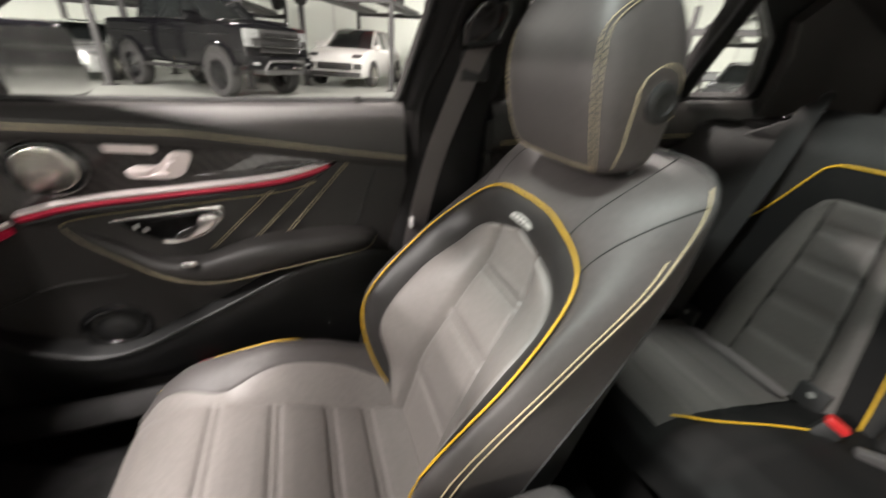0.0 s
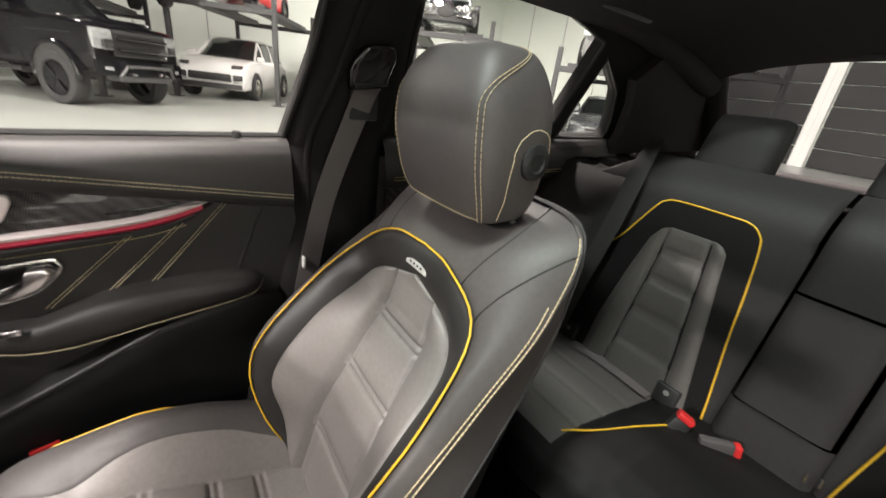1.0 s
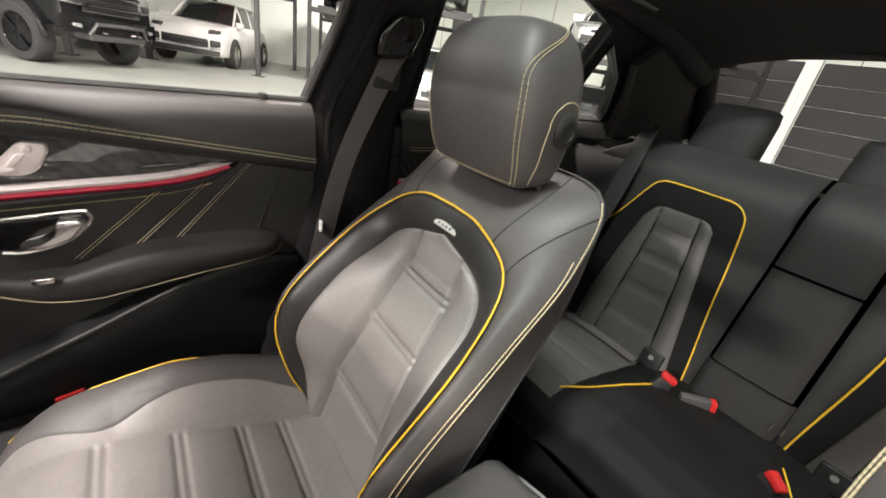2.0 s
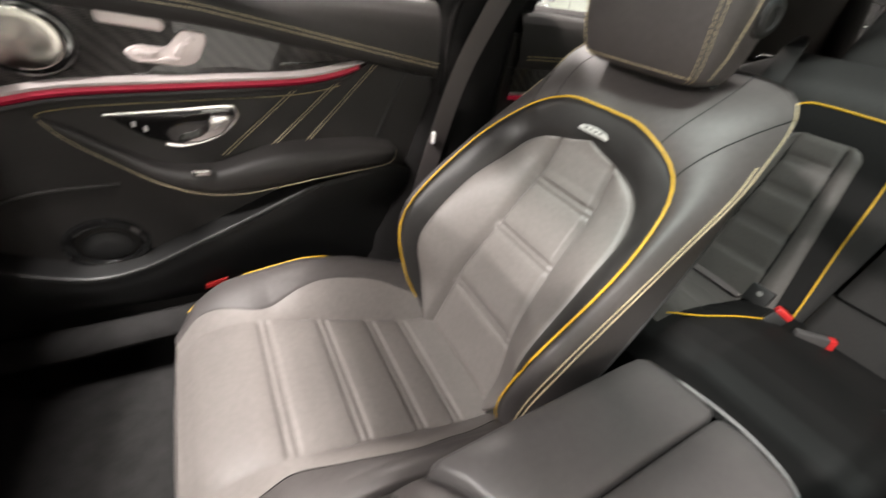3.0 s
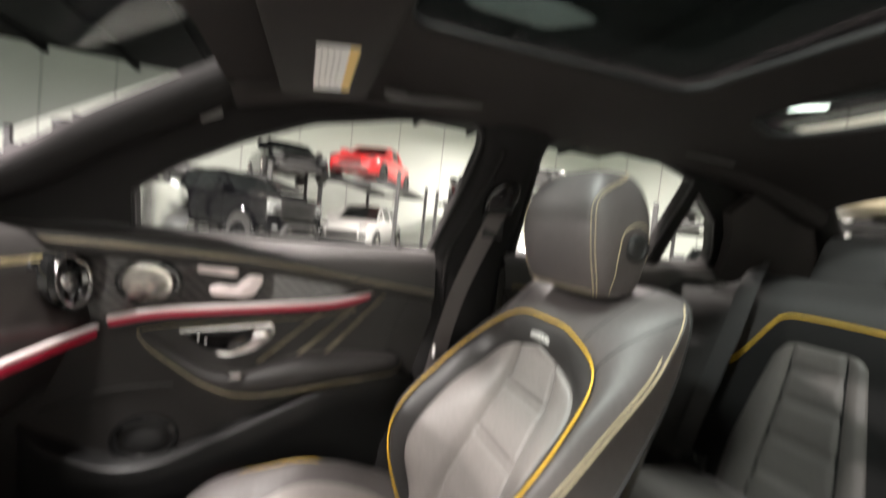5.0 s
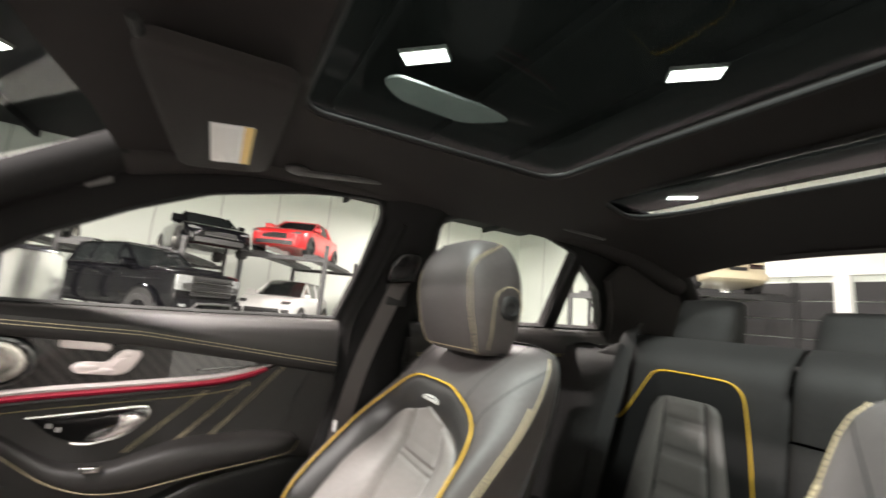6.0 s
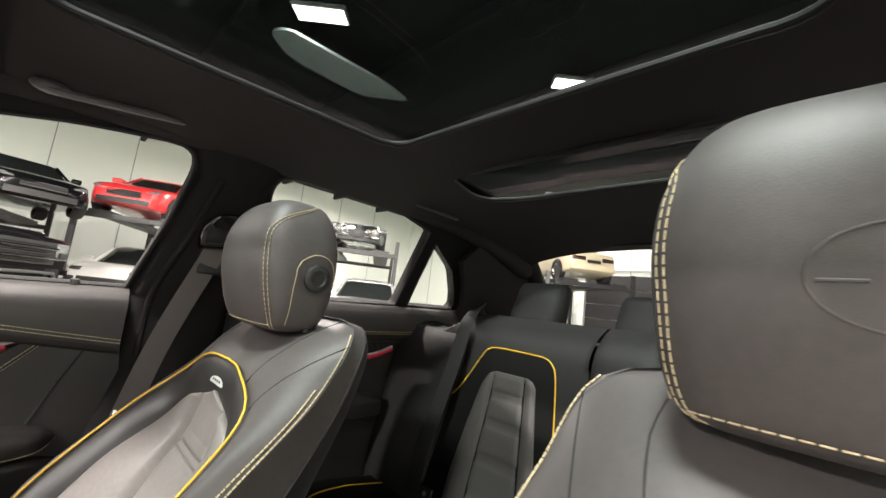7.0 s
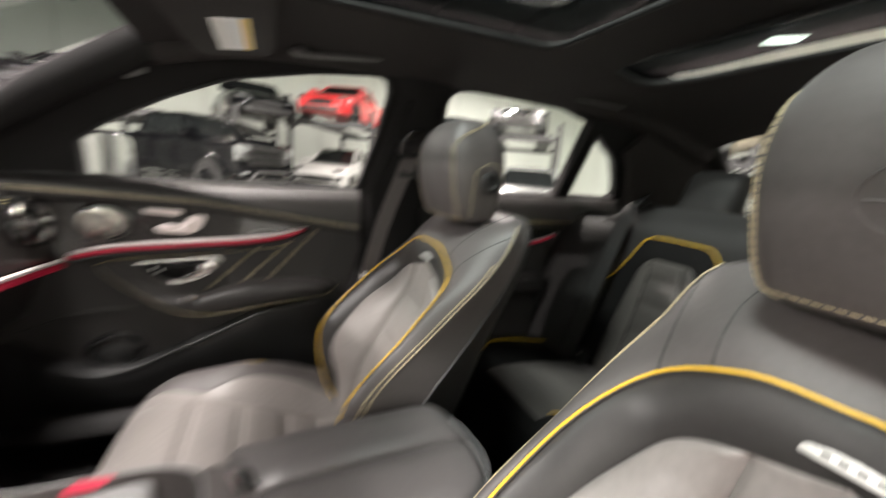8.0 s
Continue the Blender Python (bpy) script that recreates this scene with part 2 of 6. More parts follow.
def box(bm, lo, hi, bevel=0.0, segs=2, m=None):
    made = bmesh.ops.create_cube(bm, size=1.0)["verts"]
    c = [(a + b) / 2 for a, b in zip(lo, hi)]
    s = [b - a for a, b in zip(lo, hi)]
    for v in made:
        v.co = Vector((v.co.x * s[0] + c[0], v.co.y * s[1] + c[1], v.co.z * s[2] + c[2]))
    if bevel:
        edges = list({e for v in made for e in v.link_edges})
        made = bmesh.ops.bevel(bm, geom=edges, offset=min(bevel, min(map(abs, s)) * 0.49), segments=segs, profile=0.5, affect="EDGES")["verts"] + made
    if m is not None:
        for v in {v for v in made if v.is_valid}:
            v.co = m @ v.co
    return bm


def plate(bm, outer, holes, place, thick, axis):
    """A sheet with openings: outlines in two coordinates, laid out by place(a, b), and made thick along axis."""
    flat = bmesh.new()
    edges = []
    for loop in [outer, *holes]:
        vs = [flat.verts.new((a, b, 0)) for a, b in loop]
        edges += [flat.edges.new((vs[i], vs[(i + 1) % len(vs)])) for i in range(len(vs))]
    bmesh.ops.triangle_fill(flat, use_beauty=True, use_dissolve=False, edges=edges)
    for it in range(3):
        long = [e for e in flat.edges if e.calc_length() > 0.16]
        if long:
            bmesh.ops.subdivide_edges(flat, edges=long, cuts=1)
            bmesh.ops.triangulate(flat, faces=flat.faces[:])
    src = list(flat.verts)
    front = {v: bm.verts.new(place(v.co.x, v.co.y)) for v in src}
    back = {v: bm.verts.new(Vector(place(v.co.x, v.co.y)) + Vector(axis) * thick) for v in src}
    for f in flat.faces:
        bm.faces.new([front[v] for v in f.verts])
        bm.faces.new([back[v] for v in reversed(f.verts)])
    for e in flat.edges:
        if len(e.link_faces) == 1:
            a, b = e.verts
            bm.faces.new((front[a], front[b], back[b], back[a]))
    flat.free()
    return bm


def rounded(loop, r, n=5):
    """Rounds the corners of a closed outline; r is one radius or one for each corner."""
    out = []
    N = len(loop)
    for i in range(N):
        p, a, b = Vector(loop[i]), Vector(loop[i - 1]), Vector(loop[(i + 1) % N])
        rad = r[i] if isinstance(r, (list, tuple)) else r
        if rad <= 0:
            out.append(tuple(p))
            continue
        u, v = (a - p), (b - p)
        d = min(rad, u.length * 0.45, v.length * 0.45)
        s, e = p + u.normalized() * d, p + v.normalized() * d
        for k in range(n + 1):
            t = k / n
            q = s * (1 - t) ** 2 + p * 2 * t * (1 - t) + e * t * t
            out.append(tuple(q))
    return out


def prism(bm, loop, place, depth, bevel=0.0, dome=0.0):
    """A flat shape with thickness: outline in two coordinates, place(a, b, h) sets it out; rounded front edge."""
    ca, cb = sum(p[0] for p in loop) / len(loop), sum(p[1] for p in loop) / len(loop)
    rows = [(1.0, 0.0), (1.0, depth - bevel)]
    if bevel:
        size = max(1e-6, min(max(abs(p[0] - ca) for p in loop), max(abs(p[1] - cb) for p in loop)))
        for k in (1, 2, 3):
            t = k / 3 * math.pi / 2
            rows.append((1 - bevel / size * (1 - math.cos(t)), depth - bevel + bevel * math.sin(t)))
    if dome:
        for k in (1, 2, 3):
            s = rows[-1][0] * (1 - 0.28)
            rows.append((s, depth + dome * (1 - s * s)))
    rings = [[place(ca + (a - ca) * s, cb + (b - cb) * s, h) for a, b in loop] for s, h in rows]
    return loft(bm, rings)


def linear(table, x):
    if x <= table[0][0]:
        return table[0][1]
    for (a, p), (b, q) in zip(table, table[1:]):
        if x <= b:
            return p + (q - p) * (x - a) / (b - a)
    return table[-1][1]


def surface(bm, rows, cols, f):
    vs = [[bm.verts.new(f(i / rows, j / cols)) for j in range(cols + 1)] for i in range(rows + 1)]
    for i in range(rows):
        for j in range(cols):
            bm.faces.new((vs[i][j], vs[i][j + 1], vs[i + 1][j + 1], vs[i + 1][j]))
    return bm


def stitches(bm, pts, length=0.0042, gap=0.0022, r=0.0007):
    """Single stitches laid along a line."""
    total = sum((Vector(b) - Vector(a)).length for a, b in zip(pts, pts[1:]))
    n = max(2, int(total / (length + gap)))
    run = even(pts, 2 * n + 1)
    f = 0.5 * gap / (length + gap)
    for i in range(0, 2 * n, 2):
        a, b, c = run[i], run[i + 1], run[i + 2]
        tube(bm, [a.lerp(b, f), b, c.lerp(b, f)], r, segs=5)
    return bm


# ---- the cabin's shell ----
def side_x(z, s=-1):
    """The side's inner face: upright below the sill, leaning inward above it."""
    return s * (0.80 - max(0.0, z - 0.97) * 0.55)


FRONT_WIN = rounded([(-0.40, 0.950), (-0.392, 1.052), (-0.324, 1.103), (-0.186, 1.177), (-0.052, 1.233), (0.133, 1.273), (0.20, 1.282), (0.345, 1.298), (0.322, 1.135), (0.279, 0.952)], [0.01, 0.01, 0.02, 0.03, 0.03, 0.03, 0.0, 0.075, 0.0, 0.01], 8)
REAR_WIN = rounded([(0.545, 0.985), (0.503, 1.288), (0.60, 1.300), (0.704, 1.312), (0.874, 1.300), (1.050, 1.264), (1.052, 1.004)], [0.012, 0.06, 0.0, 0.0, 0.03, 0.008, 0.012], 6)
QUARTER = [(1.104, 1.006), (1.098, 1.232), (1.241, 1.156), (1.314, 1.073), (1.34, 1.03), (1.335, 1.010)]
SHELL = [(-1.10, 0.90), (-0.62, 1.03), (-0.423, 1.135), (-0.192, 1.268), (-0.05, 1.318), (0.2, 1.345), (0.7, 1.362), (1.05, 1.345), (1.35, 1.295), (1.62, 1.25), (1.75, 1.16), (2.10, 0.99), (2.10, 0.90), (0.6, 0.93), (-0.6, 0.93)]

SHELL_OPEN = SHELL[:11] + [(2.10, 0.99), (2.10, 0.90), (0.6, 0.93), (0.36, 0.93), (0.352, 1.24), (0.28, 1.29), (0.13, 1.282), (-0.05, 1.245), (-0.186, 1.19), (-0.324, 1.115), (-0.62, 0.96), (-1.08, 0.86)]

for s, nm in ((-1, "wall_passenger_side"), (1, "wall_driver_side")):
    wall = thing(nm, "black upper side trim of the car cabin with window openings", "car side", kind="structure")
    part("pillar_frame", plate(bmesh.new(), SHELL if s < 0 else SHELL_OPEN, ([FRONT_WIN] if s < 0 else []) + [REAR_WIN, rounded(QUARTER, 0.02, 4)],
         lambda a, b, s=s: (side_x(b, s), a, b), 0.035, (s, 0, 0.35)), PILLAR, wall, "black woven pillar trim", smooth=True, angle=30)
    for nm2, loop, mt in (("window_pane", FRONT_WIN, WINDOW), ("window_pane", REAR_WIN, WINDOW), ("quarter_pane", QUARTER, PRIVACY))[0 if s < 0 else 1:]:
        ca, cb = sum(p[0] for p in loop) / len(loop), sum(p[1] for p in loop) / len(loop)
        big = [(ca + (a - ca) * 1.03, cb + (b - cb) * 1.03) for a, b in loop]
        part(nm2, plate(bmesh.new(), big, [], lambda a, b, s=s: (side_x(b, s) + s * 0.018, a, b), 0.004, (s, 0, 0.35)), mt, wall, "clear side window glass", smooth=False)
    for loop in (FRONT_WIN, REAR_WIN, QUARTER)[0 if s < 0 else 1:]:
        part("window_seal", tube(bmesh.new(), [(side_x(b, s) - s * 0.002, a, b) for a, b in loop], 0.0045, closed=True, segs=6), RUBBER, wall, "black rubber window seal")
    part("pillar_tag", prism(bmesh.new(), rounded([(-0.262, 1.200), (-0.222, 1.218), (-0.222, 1.230), (-0.262, 1.212)], 0.003), lambda a, b, h, s=s: (side_x(b, s) - s * (0.0 + h), a, b), 0.003, 0.001), GREY_PLASTIC, wall, "small pale moulded tag")
    # lower outer skin
    bm = bmesh.new()
    for ya, yb in (((-1.10, 2.1),) if s < 0 else ((-1.10, -0.64), (0.33, 2.1))):
        box(bm, (s * 0.90, ya, 0.20), (s * 0.835, yb, 0.945))
    part("lower_body_side", bm, PAINT_BLACK, wall, "black painted outer body side", smooth=False)


def roof_z(x, y):
    z = 1.372 - 0.075 * (abs(x) / 0.6) ** 3.2
    if y > 1.1:
        z -= 0.22 * (y - 1.1) ** 2
    if y < 0.05:
        z -= 0.62 * (0.05 - y) ** 2
    return z


SUN_FRONT = rounded([(-0.392, 0.07), (0.392, 0.07), (0.362, 0.672), (-0.362, 0.672)], [0.05, 0.05, 0.075, 0.075], 7)
SUN_REAR = rounded([(-0.385, 0.868), (0.385, 0.868), (0.43, 1.05), (0.30, 1.142), (-0.30, 1.142), (-0.43, 1.05)], [0.03, 0.03, 0.08, 0.09, 0.09, 0.08], 6)
ROOF = [(-0.60, -0.20), (-0.3, -0.25), (0, -0.262), (0.3, -0.25), (0.60, -0.20), (0.612, 0.3), (0.612, 0.7), (0.62, 1.05), (0.63, 1.35), (0.62, 1.62), (0.3, 1.645), (0, 1.65), (-0.3, 1.645), (-0.62, 1.62), (-0.63, 1.35), (-0.62, 1.05), (-0.612, 0.7), (-0.612, 0.3)]
roof = thing("ceiling", "black fabric headliner of the car roof", "headliner", kind="structure")
part("roof_lining", plate(bmesh.new(), ROOF, [SUN_FRONT, SUN_REAR], lambda a, b: (a, b, roof_z(a, b)), 0.012, (0, 0, 1)), HEADLINER, roof, "black headliner with two roof openings", angle=50)
for s in (-1, 1):
    rail = [(s * (0.612 - 0.0 * k), y, z) for k, (y, z) in enumerate([(-0.2, 1.262), (0, 1.31), (0.3, 1.325), (0.7, 1.332), (1.05, 1.318), (1.35, 1.275), (1.62, 1.21)])]
    part("roof_rail", tube(bmesh.new(), spline(rail, 30), 0.034, segs=10), HEADLINER, roof, "rounded black roof rail trim")
for loop, nm in ((SUN_FRONT, "front_opening_frame"), (SUN_REAR, "rear_opening_frame")):
    part(nm, tube(bmesh.new(), [(a * 1.0, b, roof_z(a, b) + 0.009) for a, b in loop], 0.006, closed=True, segs=8), RUBBER, roof, "black rubber sunroof edging")

sunroof = thing("sunroof", "panoramic sunroof with dark tinted glass panes", "sunroof", kind="structure")
for loop, nm in ((SUN_FRONT, "front_pane"), (SUN_REAR, "rear_pane")):
    cb = sum(p[1] for p in loop) / len(loop)
    big = [(a * 1.15, cb + (b - cb) * 1.24) for a, b in loop]
    part(nm, plate(bmesh.new(), big, [], lambda a, b: (a, b, roof_z(a, b) + 0.046), 0.005, (0, 0, 1)), ROOF_GLASS, sunroof, "dark tinted roof glass", smooth=False)
skin = [(a * 1.13, b if 0 < b < 1.6 else b * 1.03) for a, b in ROOF]
holes = [rounded([(-0.46, -0.02), (0.46, -0.02), (0.46, 0.765), (-0.46, 0.765)], 0.06, 5), rounded([(-0.46, 0.825), (0.46, 0.825), (0.46, 1.33), (-0.46, 1.33)], 0.06, 5)]
part("roof_skin", plate(bmesh.new(), skin, holes, lambda a, b: (a, b, roof_z(a * 0.9, b) + 0.054), 0.008, (0, 0, 1)), PAINT_BLACK, roof, "black painted roof panel", angle=50)


def screen(y0, z0, y1, z1, w0, w1, bow):
    """A bowed windscreen or rear window: the top edge at y0, z0, the bottom edge at y1, z1."""
    def f(i, j):
        w = w0 + (w1 - w0) * i
        a = (j * 2 - 1)
        y = y0 + (y1 - y0) * i
        return (a * w, y - math.copysign(bow, y1 - y0) * a * a * (0.6 + 0.4 * i), z0 + (z1 - z0) * i)
    return f


ws = thing("window_front", "large raked windscreen with black border", "windscreen", kind="structure")
part("pane", surface(bmesh.new(), 8, 16, screen(-0.26, 1.318, -1.05, 0.93, 0.60, 0.78, 0.10)), WINDSCREEN, ws, "clear windscreen glass")
rw = thing("window_rear", "heated rear window with black border", "rear window", kind="structure")
REAR_SCREEN = screen(1.61, 1.312, 2.08, 0.985, 0.585, 0.66, 0.03)
part("pane", surface(bmesh.new(), 8, 16, REAR_SCREEN), PRIVACY, rw, "clear rear window glass")
for s in (-1, 1):
    part("window_frame", tube(bmesh.new(), [Vector(REAR_SCREEN(i / 10, 0.5 + s * 0.5)) + Vector((s * 0.034, -0.02, 0)) for i in range(11)], 0.046, segs=10), PILLAR, rw, "black rear pillar edge")
part("window_frame", tube(bmesh.new(), [Vector(REAR_SCREEN(0, j / 16)) + Vector((0, -0.006, 0.016)) for j in range(17)], 0.018, segs=8), HEADLINER, rw, "black rear header trim")
for s in (-1, 1):
    pts = [(-0.192, 1.285, 0.61), (-0.423, 1.155, 0.69), (-0.62, 1.04, 0.755), (-0.95, 0.93, 0.80)]
    part("a_pillar_trim", tube(bmesh.new(), spline([(s * x, y, z) for y, z, x in pts], 16), 0.04, segs=10), PILLAR, ws, "black fabric-covered front pillar")
    # rear pillar filler behind the quarter window
    bm = bmesh.new()
    loop = [(1.30, 1.28), (1.62, 1.26), (1.78, 1.12), (2.05, 0.98), (1.36, 0.96), (1.352, 1.03), (1.30, 1.12), (1.23, 1.19)]
    plate(bm, loop, [], lambda a, b, s=s: (s * (0.745 - max(0, b - 0.97) * 0.5), a, b), 0.03, (s, 0, 0.2))
    part("rear_pillar_trim", bm, HEADLINER, rw, "black fabric rear pillar trim")

floor = thing("floor", "dark carpeted car floor", "car floor", kind="structure")
bm = bmesh.new()
box(bm, (-0.84, -1.1, 0.17), (0.84, 2.1, 0.20))
part("floor_pan", bm, CARPET, floor, smooth=False)
bm = bmesh.new()


def mat_f(i, j):
    x, y = -0.66 + 0.5 * j, -0.85 + 0.85 * i
    return (x, y, 0.215 + 0.01 * noise.noise(Vector((x * 5, y * 5, 0))) + max(0, -0.45 - y) * 0.6)


part("carpet_sheet", surface(bm, 24, 20, mat_f), CARPET, floor, "dark grey carpet of the footwell")
for s in (-1, 1):
    bm = bmesh.new()
    tube(bm, [(s * 0.72, -0.8, 0.33), (s * 0.72, -0.45, 0.315), (s * 0.72, 0.0, 0.335), (s * 0.715, 0.3, 0.35)], 0.035, segs=10, flat=0.8)
    part("door_sill_trim", bm, CARPET, floor, "grey-black sill trim beside the carpet")
firewall = thing("wall_front", "black bulkhead below the dashboard", "bulkhead", kind="structure")
bm = bmesh.new()
box(bm, (-0.84, -1.12, 0.18), (0.84, -1.07, 0.95))
part("bulkhead", bm, CARPET, firewall, smooth=False)
rear_wall = thing("wall_rear", "black bulkhead behind the rear seats", "bulkhead", kind="structure")
bm = bmesh.new()
box(bm, (-0.84, 2.08, 0.18), (0.84, 2.12, 0.95))
part("bulkhead", bm, CARPET, rear_wall, smooth=False)

shelf = thing("parcel_shelf", "black fabric shelf under the rear window", "parcel shelf", kind="structure")
bm = bmesh.new()
box(bm, (-0.76, 1.30, 0.915), (0.76, 2.09, 0.955), 0.01)
part("shelf_board", bm, HEADLINER, shelf, angle=30)


# ---- doors ----
def front_door(s):
    """s = -1: the passenger's door, with all its fittings; 1: the driver's, behind the eye."""
    d = thing("door_passenger" if s < 0 else "door_driver", "black leather car door panel with carbon inlay, diagonal stitching and red light strip", "car door", kind="structure")

    def P(y, z, h):
        return (s * (0.775 - h), y, z)

    # main panel
    bm = bmesh.new()
    loop = [(-0.66, 0.30), (0.275, 0.33), (0.30, 0.45), (0.302, 0.80), (0.285, 0.93), (-0.66, 0.93)]
    plate(bm, loop, [], lambda a, b: (s * (0.775 + 0.02 * max(0, 0.5 - b)), a, b), 0.05, (s, 0, 0))
    part("door_panel", bm, DOOR_LEATHER, d, "black leather door panel", angle=30)

    # upper roll of the door
    low = [(-0.66, 0.925), (-0.40, 0.918), (-0.13, 0.905), (0.04, 0.882), (0.26, 0.852), (0.30, 0.847)]

    def roll(i, j):
        y = -0.66 + 0.95 * i
        zl, zt = linear(low, y), linear([(-0.66, 0.965), (-0.1, 0.970), (0.29, 0.978)], y)
        pts = [(0.012, zl - 0.012), (0.034, zl - 0.008), (0.040, zl + 0.008), (0.038, zl + 0.03), (0.026, zt - 0.03), (0.006, zt - 0.006), (-0.016, zt), (-0.03, zt - 0.002)]
        k = j * (len(pts) - 1)
        a, b = pts[min(int(k), 6)], pts[min(int(k) + 1, 7)]
        f = k - min(int(k), 6)
        return P(y, a[1] + (b[1] - a[1]) * f, a[0] + (b[0] - a[0]) * f)
    part("upper_trim", surface(bmesh.new(), 30, 21, roll), DOOR_LEATHER, d, "padded black leather door top", angle=60)
    bm = bmesh.new()
    for dz in (0.014, 0.021):
        stitches(bm, [P(-0.66 + 0.95 * i / 40, linear(low, -0.66 + 0.95 * i / 40) + dz, 0.0412) for i in range(41)])
    part("top_stitching", bm, THREAD, d, "double cream stitching")
    bm = bmesh.new()
    tube(bm, [P(-0.64 + 0.93 * i / 20, linear([(-0.66, 0.965), (-0.1, 0.970), (0.29, 0.978)], -0.64 + 0.93 * i / 20) + 0.003, -0.022) for i in range(21)], 0.006, segs=6)
    part("glass_seal", bm, RUBBER, d, "rubber lip along the glass")
    part("lock_pin", prism(bmesh.new(), rounded([(0.19, 0.0), (0.206, 0.0), (0.206, 0.016), (0.19, 0.016)], 0.006), lambda a, b, h: (s * (0.784 + b), a, 0.972 + h), 0.016, 0.003), PLASTIC, d, "small black lock pin")

    # light strip, its lower lip and the carbon inlay above it
    strip = [(-0.418, 0.772), (-0.328, 0.792), (-0.175, 0.806), (-0.01, 0.820), (0.063, 0.833), (0.112, 0.849), (0.149, 0.866)]
    run = spline([(y, z, 0) for y, z in strip], 40)
    low_run = even([p.to_tuple() for p in run], 40)
    carbon_loop = [(p.x, p.y) for p in low_run] + [(0.12, 0.872), (0.04, 0.880), (-0.13, 0.902), (-0.40, 0.914), (-0.46, 0.90), (-0.46, 0.78)]
    bm = bmesh.new()
    plate(bm, carbon_loop, [], lambda a, b: P(a, b, 0.016), 0.02, (s, 0, 0))
    part("carbon_inlay", bm, CARBON, d, "glossy carbon-fibre inlay", angle=30)

    def band(off0, off1, h0, h1, a=0, b=39):
        pts = low_run[a:b + 1]
        bm = bmesh.new()
        rings = []
        for i, p in enumerate(pts):
            q, r = low_run[max(0, a + i - 1)], low_run[min(39, a + i + 1)]
            n = Vector((-(r - q).y, (r - q).x)).normalized()
            w = min(1.0, (len(pts) - 1 - i) / 5 + 0.15) if b == 39 else 1.0
            lo, hi = off0 * w, off1 * w
            rings.append([P(p.x + n.x * o, p.y + n.y * o, h) for o, h in ((lo, 0.0), (lo, h0), ((lo + hi) / 2, max(h0, h1) + 0.002), (hi, h1), (hi, 0.0))])
        return loft(bm, rings)
    part("chrome_strip", band(0.0030, 0.0125, 0.031, 0.019), SATIN, d, "satin silver trim strip with pink sheen")
    part("light_strip", band(-0.0105, 0.0028, 0.022, 0.029, 0, 37), STRIP_RED, d, "glowing red ambient light strip")
    part("strip_lip", band(-0.020, -0.0115, 0.024, 0.024), DOOR_LEATHER, d, "leather lip under the strip")
    bm = bmesh.new()
    lead = spline([(-0.372, 0.741, 0), (-0.374, 0.745, 0), (-0.364, 0.751, 0), (low_run[6].x, low_run[6].y - 0.034, 0)], 12)
    stitches(bm, [P(p.x, p.y, 0.0022) for p in lead[:-1]] + [P(p.x, p.y - 0.034, 0.0022) for p in low_run[6:36]])
    part("strip_stitching", bm, YTHREAD, d)
    # glint slot in the inlay
    part("inlay_slot", prism(bmesh.new(), rounded([(-0.02, 0.842), (0.09, 0.853), (0.09, 0.857), (-0.02, 0.847)], 0.002), lambda a, b, h: P(a, b, 0.016 + h), 0.003, 0.001), GLOSS_BLACK, d, "thin glossy reflector slot")

    # tweeter
    tw = (-0.352, 0.858)
    ring = [(tw[0] + 0.062 * math.cos(t * math.tau / 40), tw[1] + 0.05 * math.sin(t * math.tau / 40)) for t in range(40)]
    sp = part("tweeter_surround", prism(bmesh.new(), ring, lambda a, b, h: P(a, b, 0.016 + h), 0.010, 0.006), GLOSS_BLACK, d, "black oval speaker surround")
    disc = [(tw[0] + 0.048 * math.cos(t * math.tau / 40), tw[1] + 0.040 * math.sin(t * math.tau / 40)) for t in range(40)]
    grille = part("speaker_grille", prism(bmesh.new(), [(a - tw[0], b - tw[1]) for a, b in disc], lambda a, b, h: (-s * h, a, b), 0.006, 0.004, dome=0.002), SPUN, sp, "round brushed steel speaker grille")
    grille.location = P(*tw, 0.026)
    # seat controls
    up = rounded([(-0.265, 0.886), (-0.185, 0.880), (-0.18, 0.892), (-0.19, 0.900), (-0.265, 0.904)], 0.008)
    part("memory_buttons", prism(bmesh.new(), up, lambda a, b, h: P(a, b, 0.016 + h), 0.009, 0.004), SATIN, d, "satin silver memory button plate")
    body = rounded([(-0.232, 0.836), (-0.165, 0.832), (-0.145, 0.840), (-0.128, 0.872), (-0.130, 0.884), (-0.160, 0.886), (-0.172, 0.874), (-0.185, 0.858), (-0.225, 0.860), (-0.242, 0.850)], 0.010)
    seatctl = part("seat_controls", prism(bmesh.new(), body, lambda a, b, h: P(a, b, 0.016 + h), 0.008, 0.003), SATIN, d, "satin silver seat-shaped control plate")
    for lp in ([(-0.228, 0.846), (-0.20, 0.845), (-0.198, 0.853), (-0.228, 0.854)], [(-0.226, 0.838), (-0.185, 0.837), (-0.168, 0.844), (-0.185, 0.848), (-0.20, 0.842)], [(-0.178, 0.850), (-0.168, 0.850), (-0.154, 0.868), (-0.166, 0.868)], [(-0.158, 0.872), (-0.145, 0.872), (-0.145, 0.881), (-0.154, 0.881)]):
        part("switch", prism(bmesh.new(), rounded(lp, 0.003), lambda a, b, h: P(a, b, 0.024 + h), 0.006, 0.002), SATIN, seatctl, "satin silver seat switch")

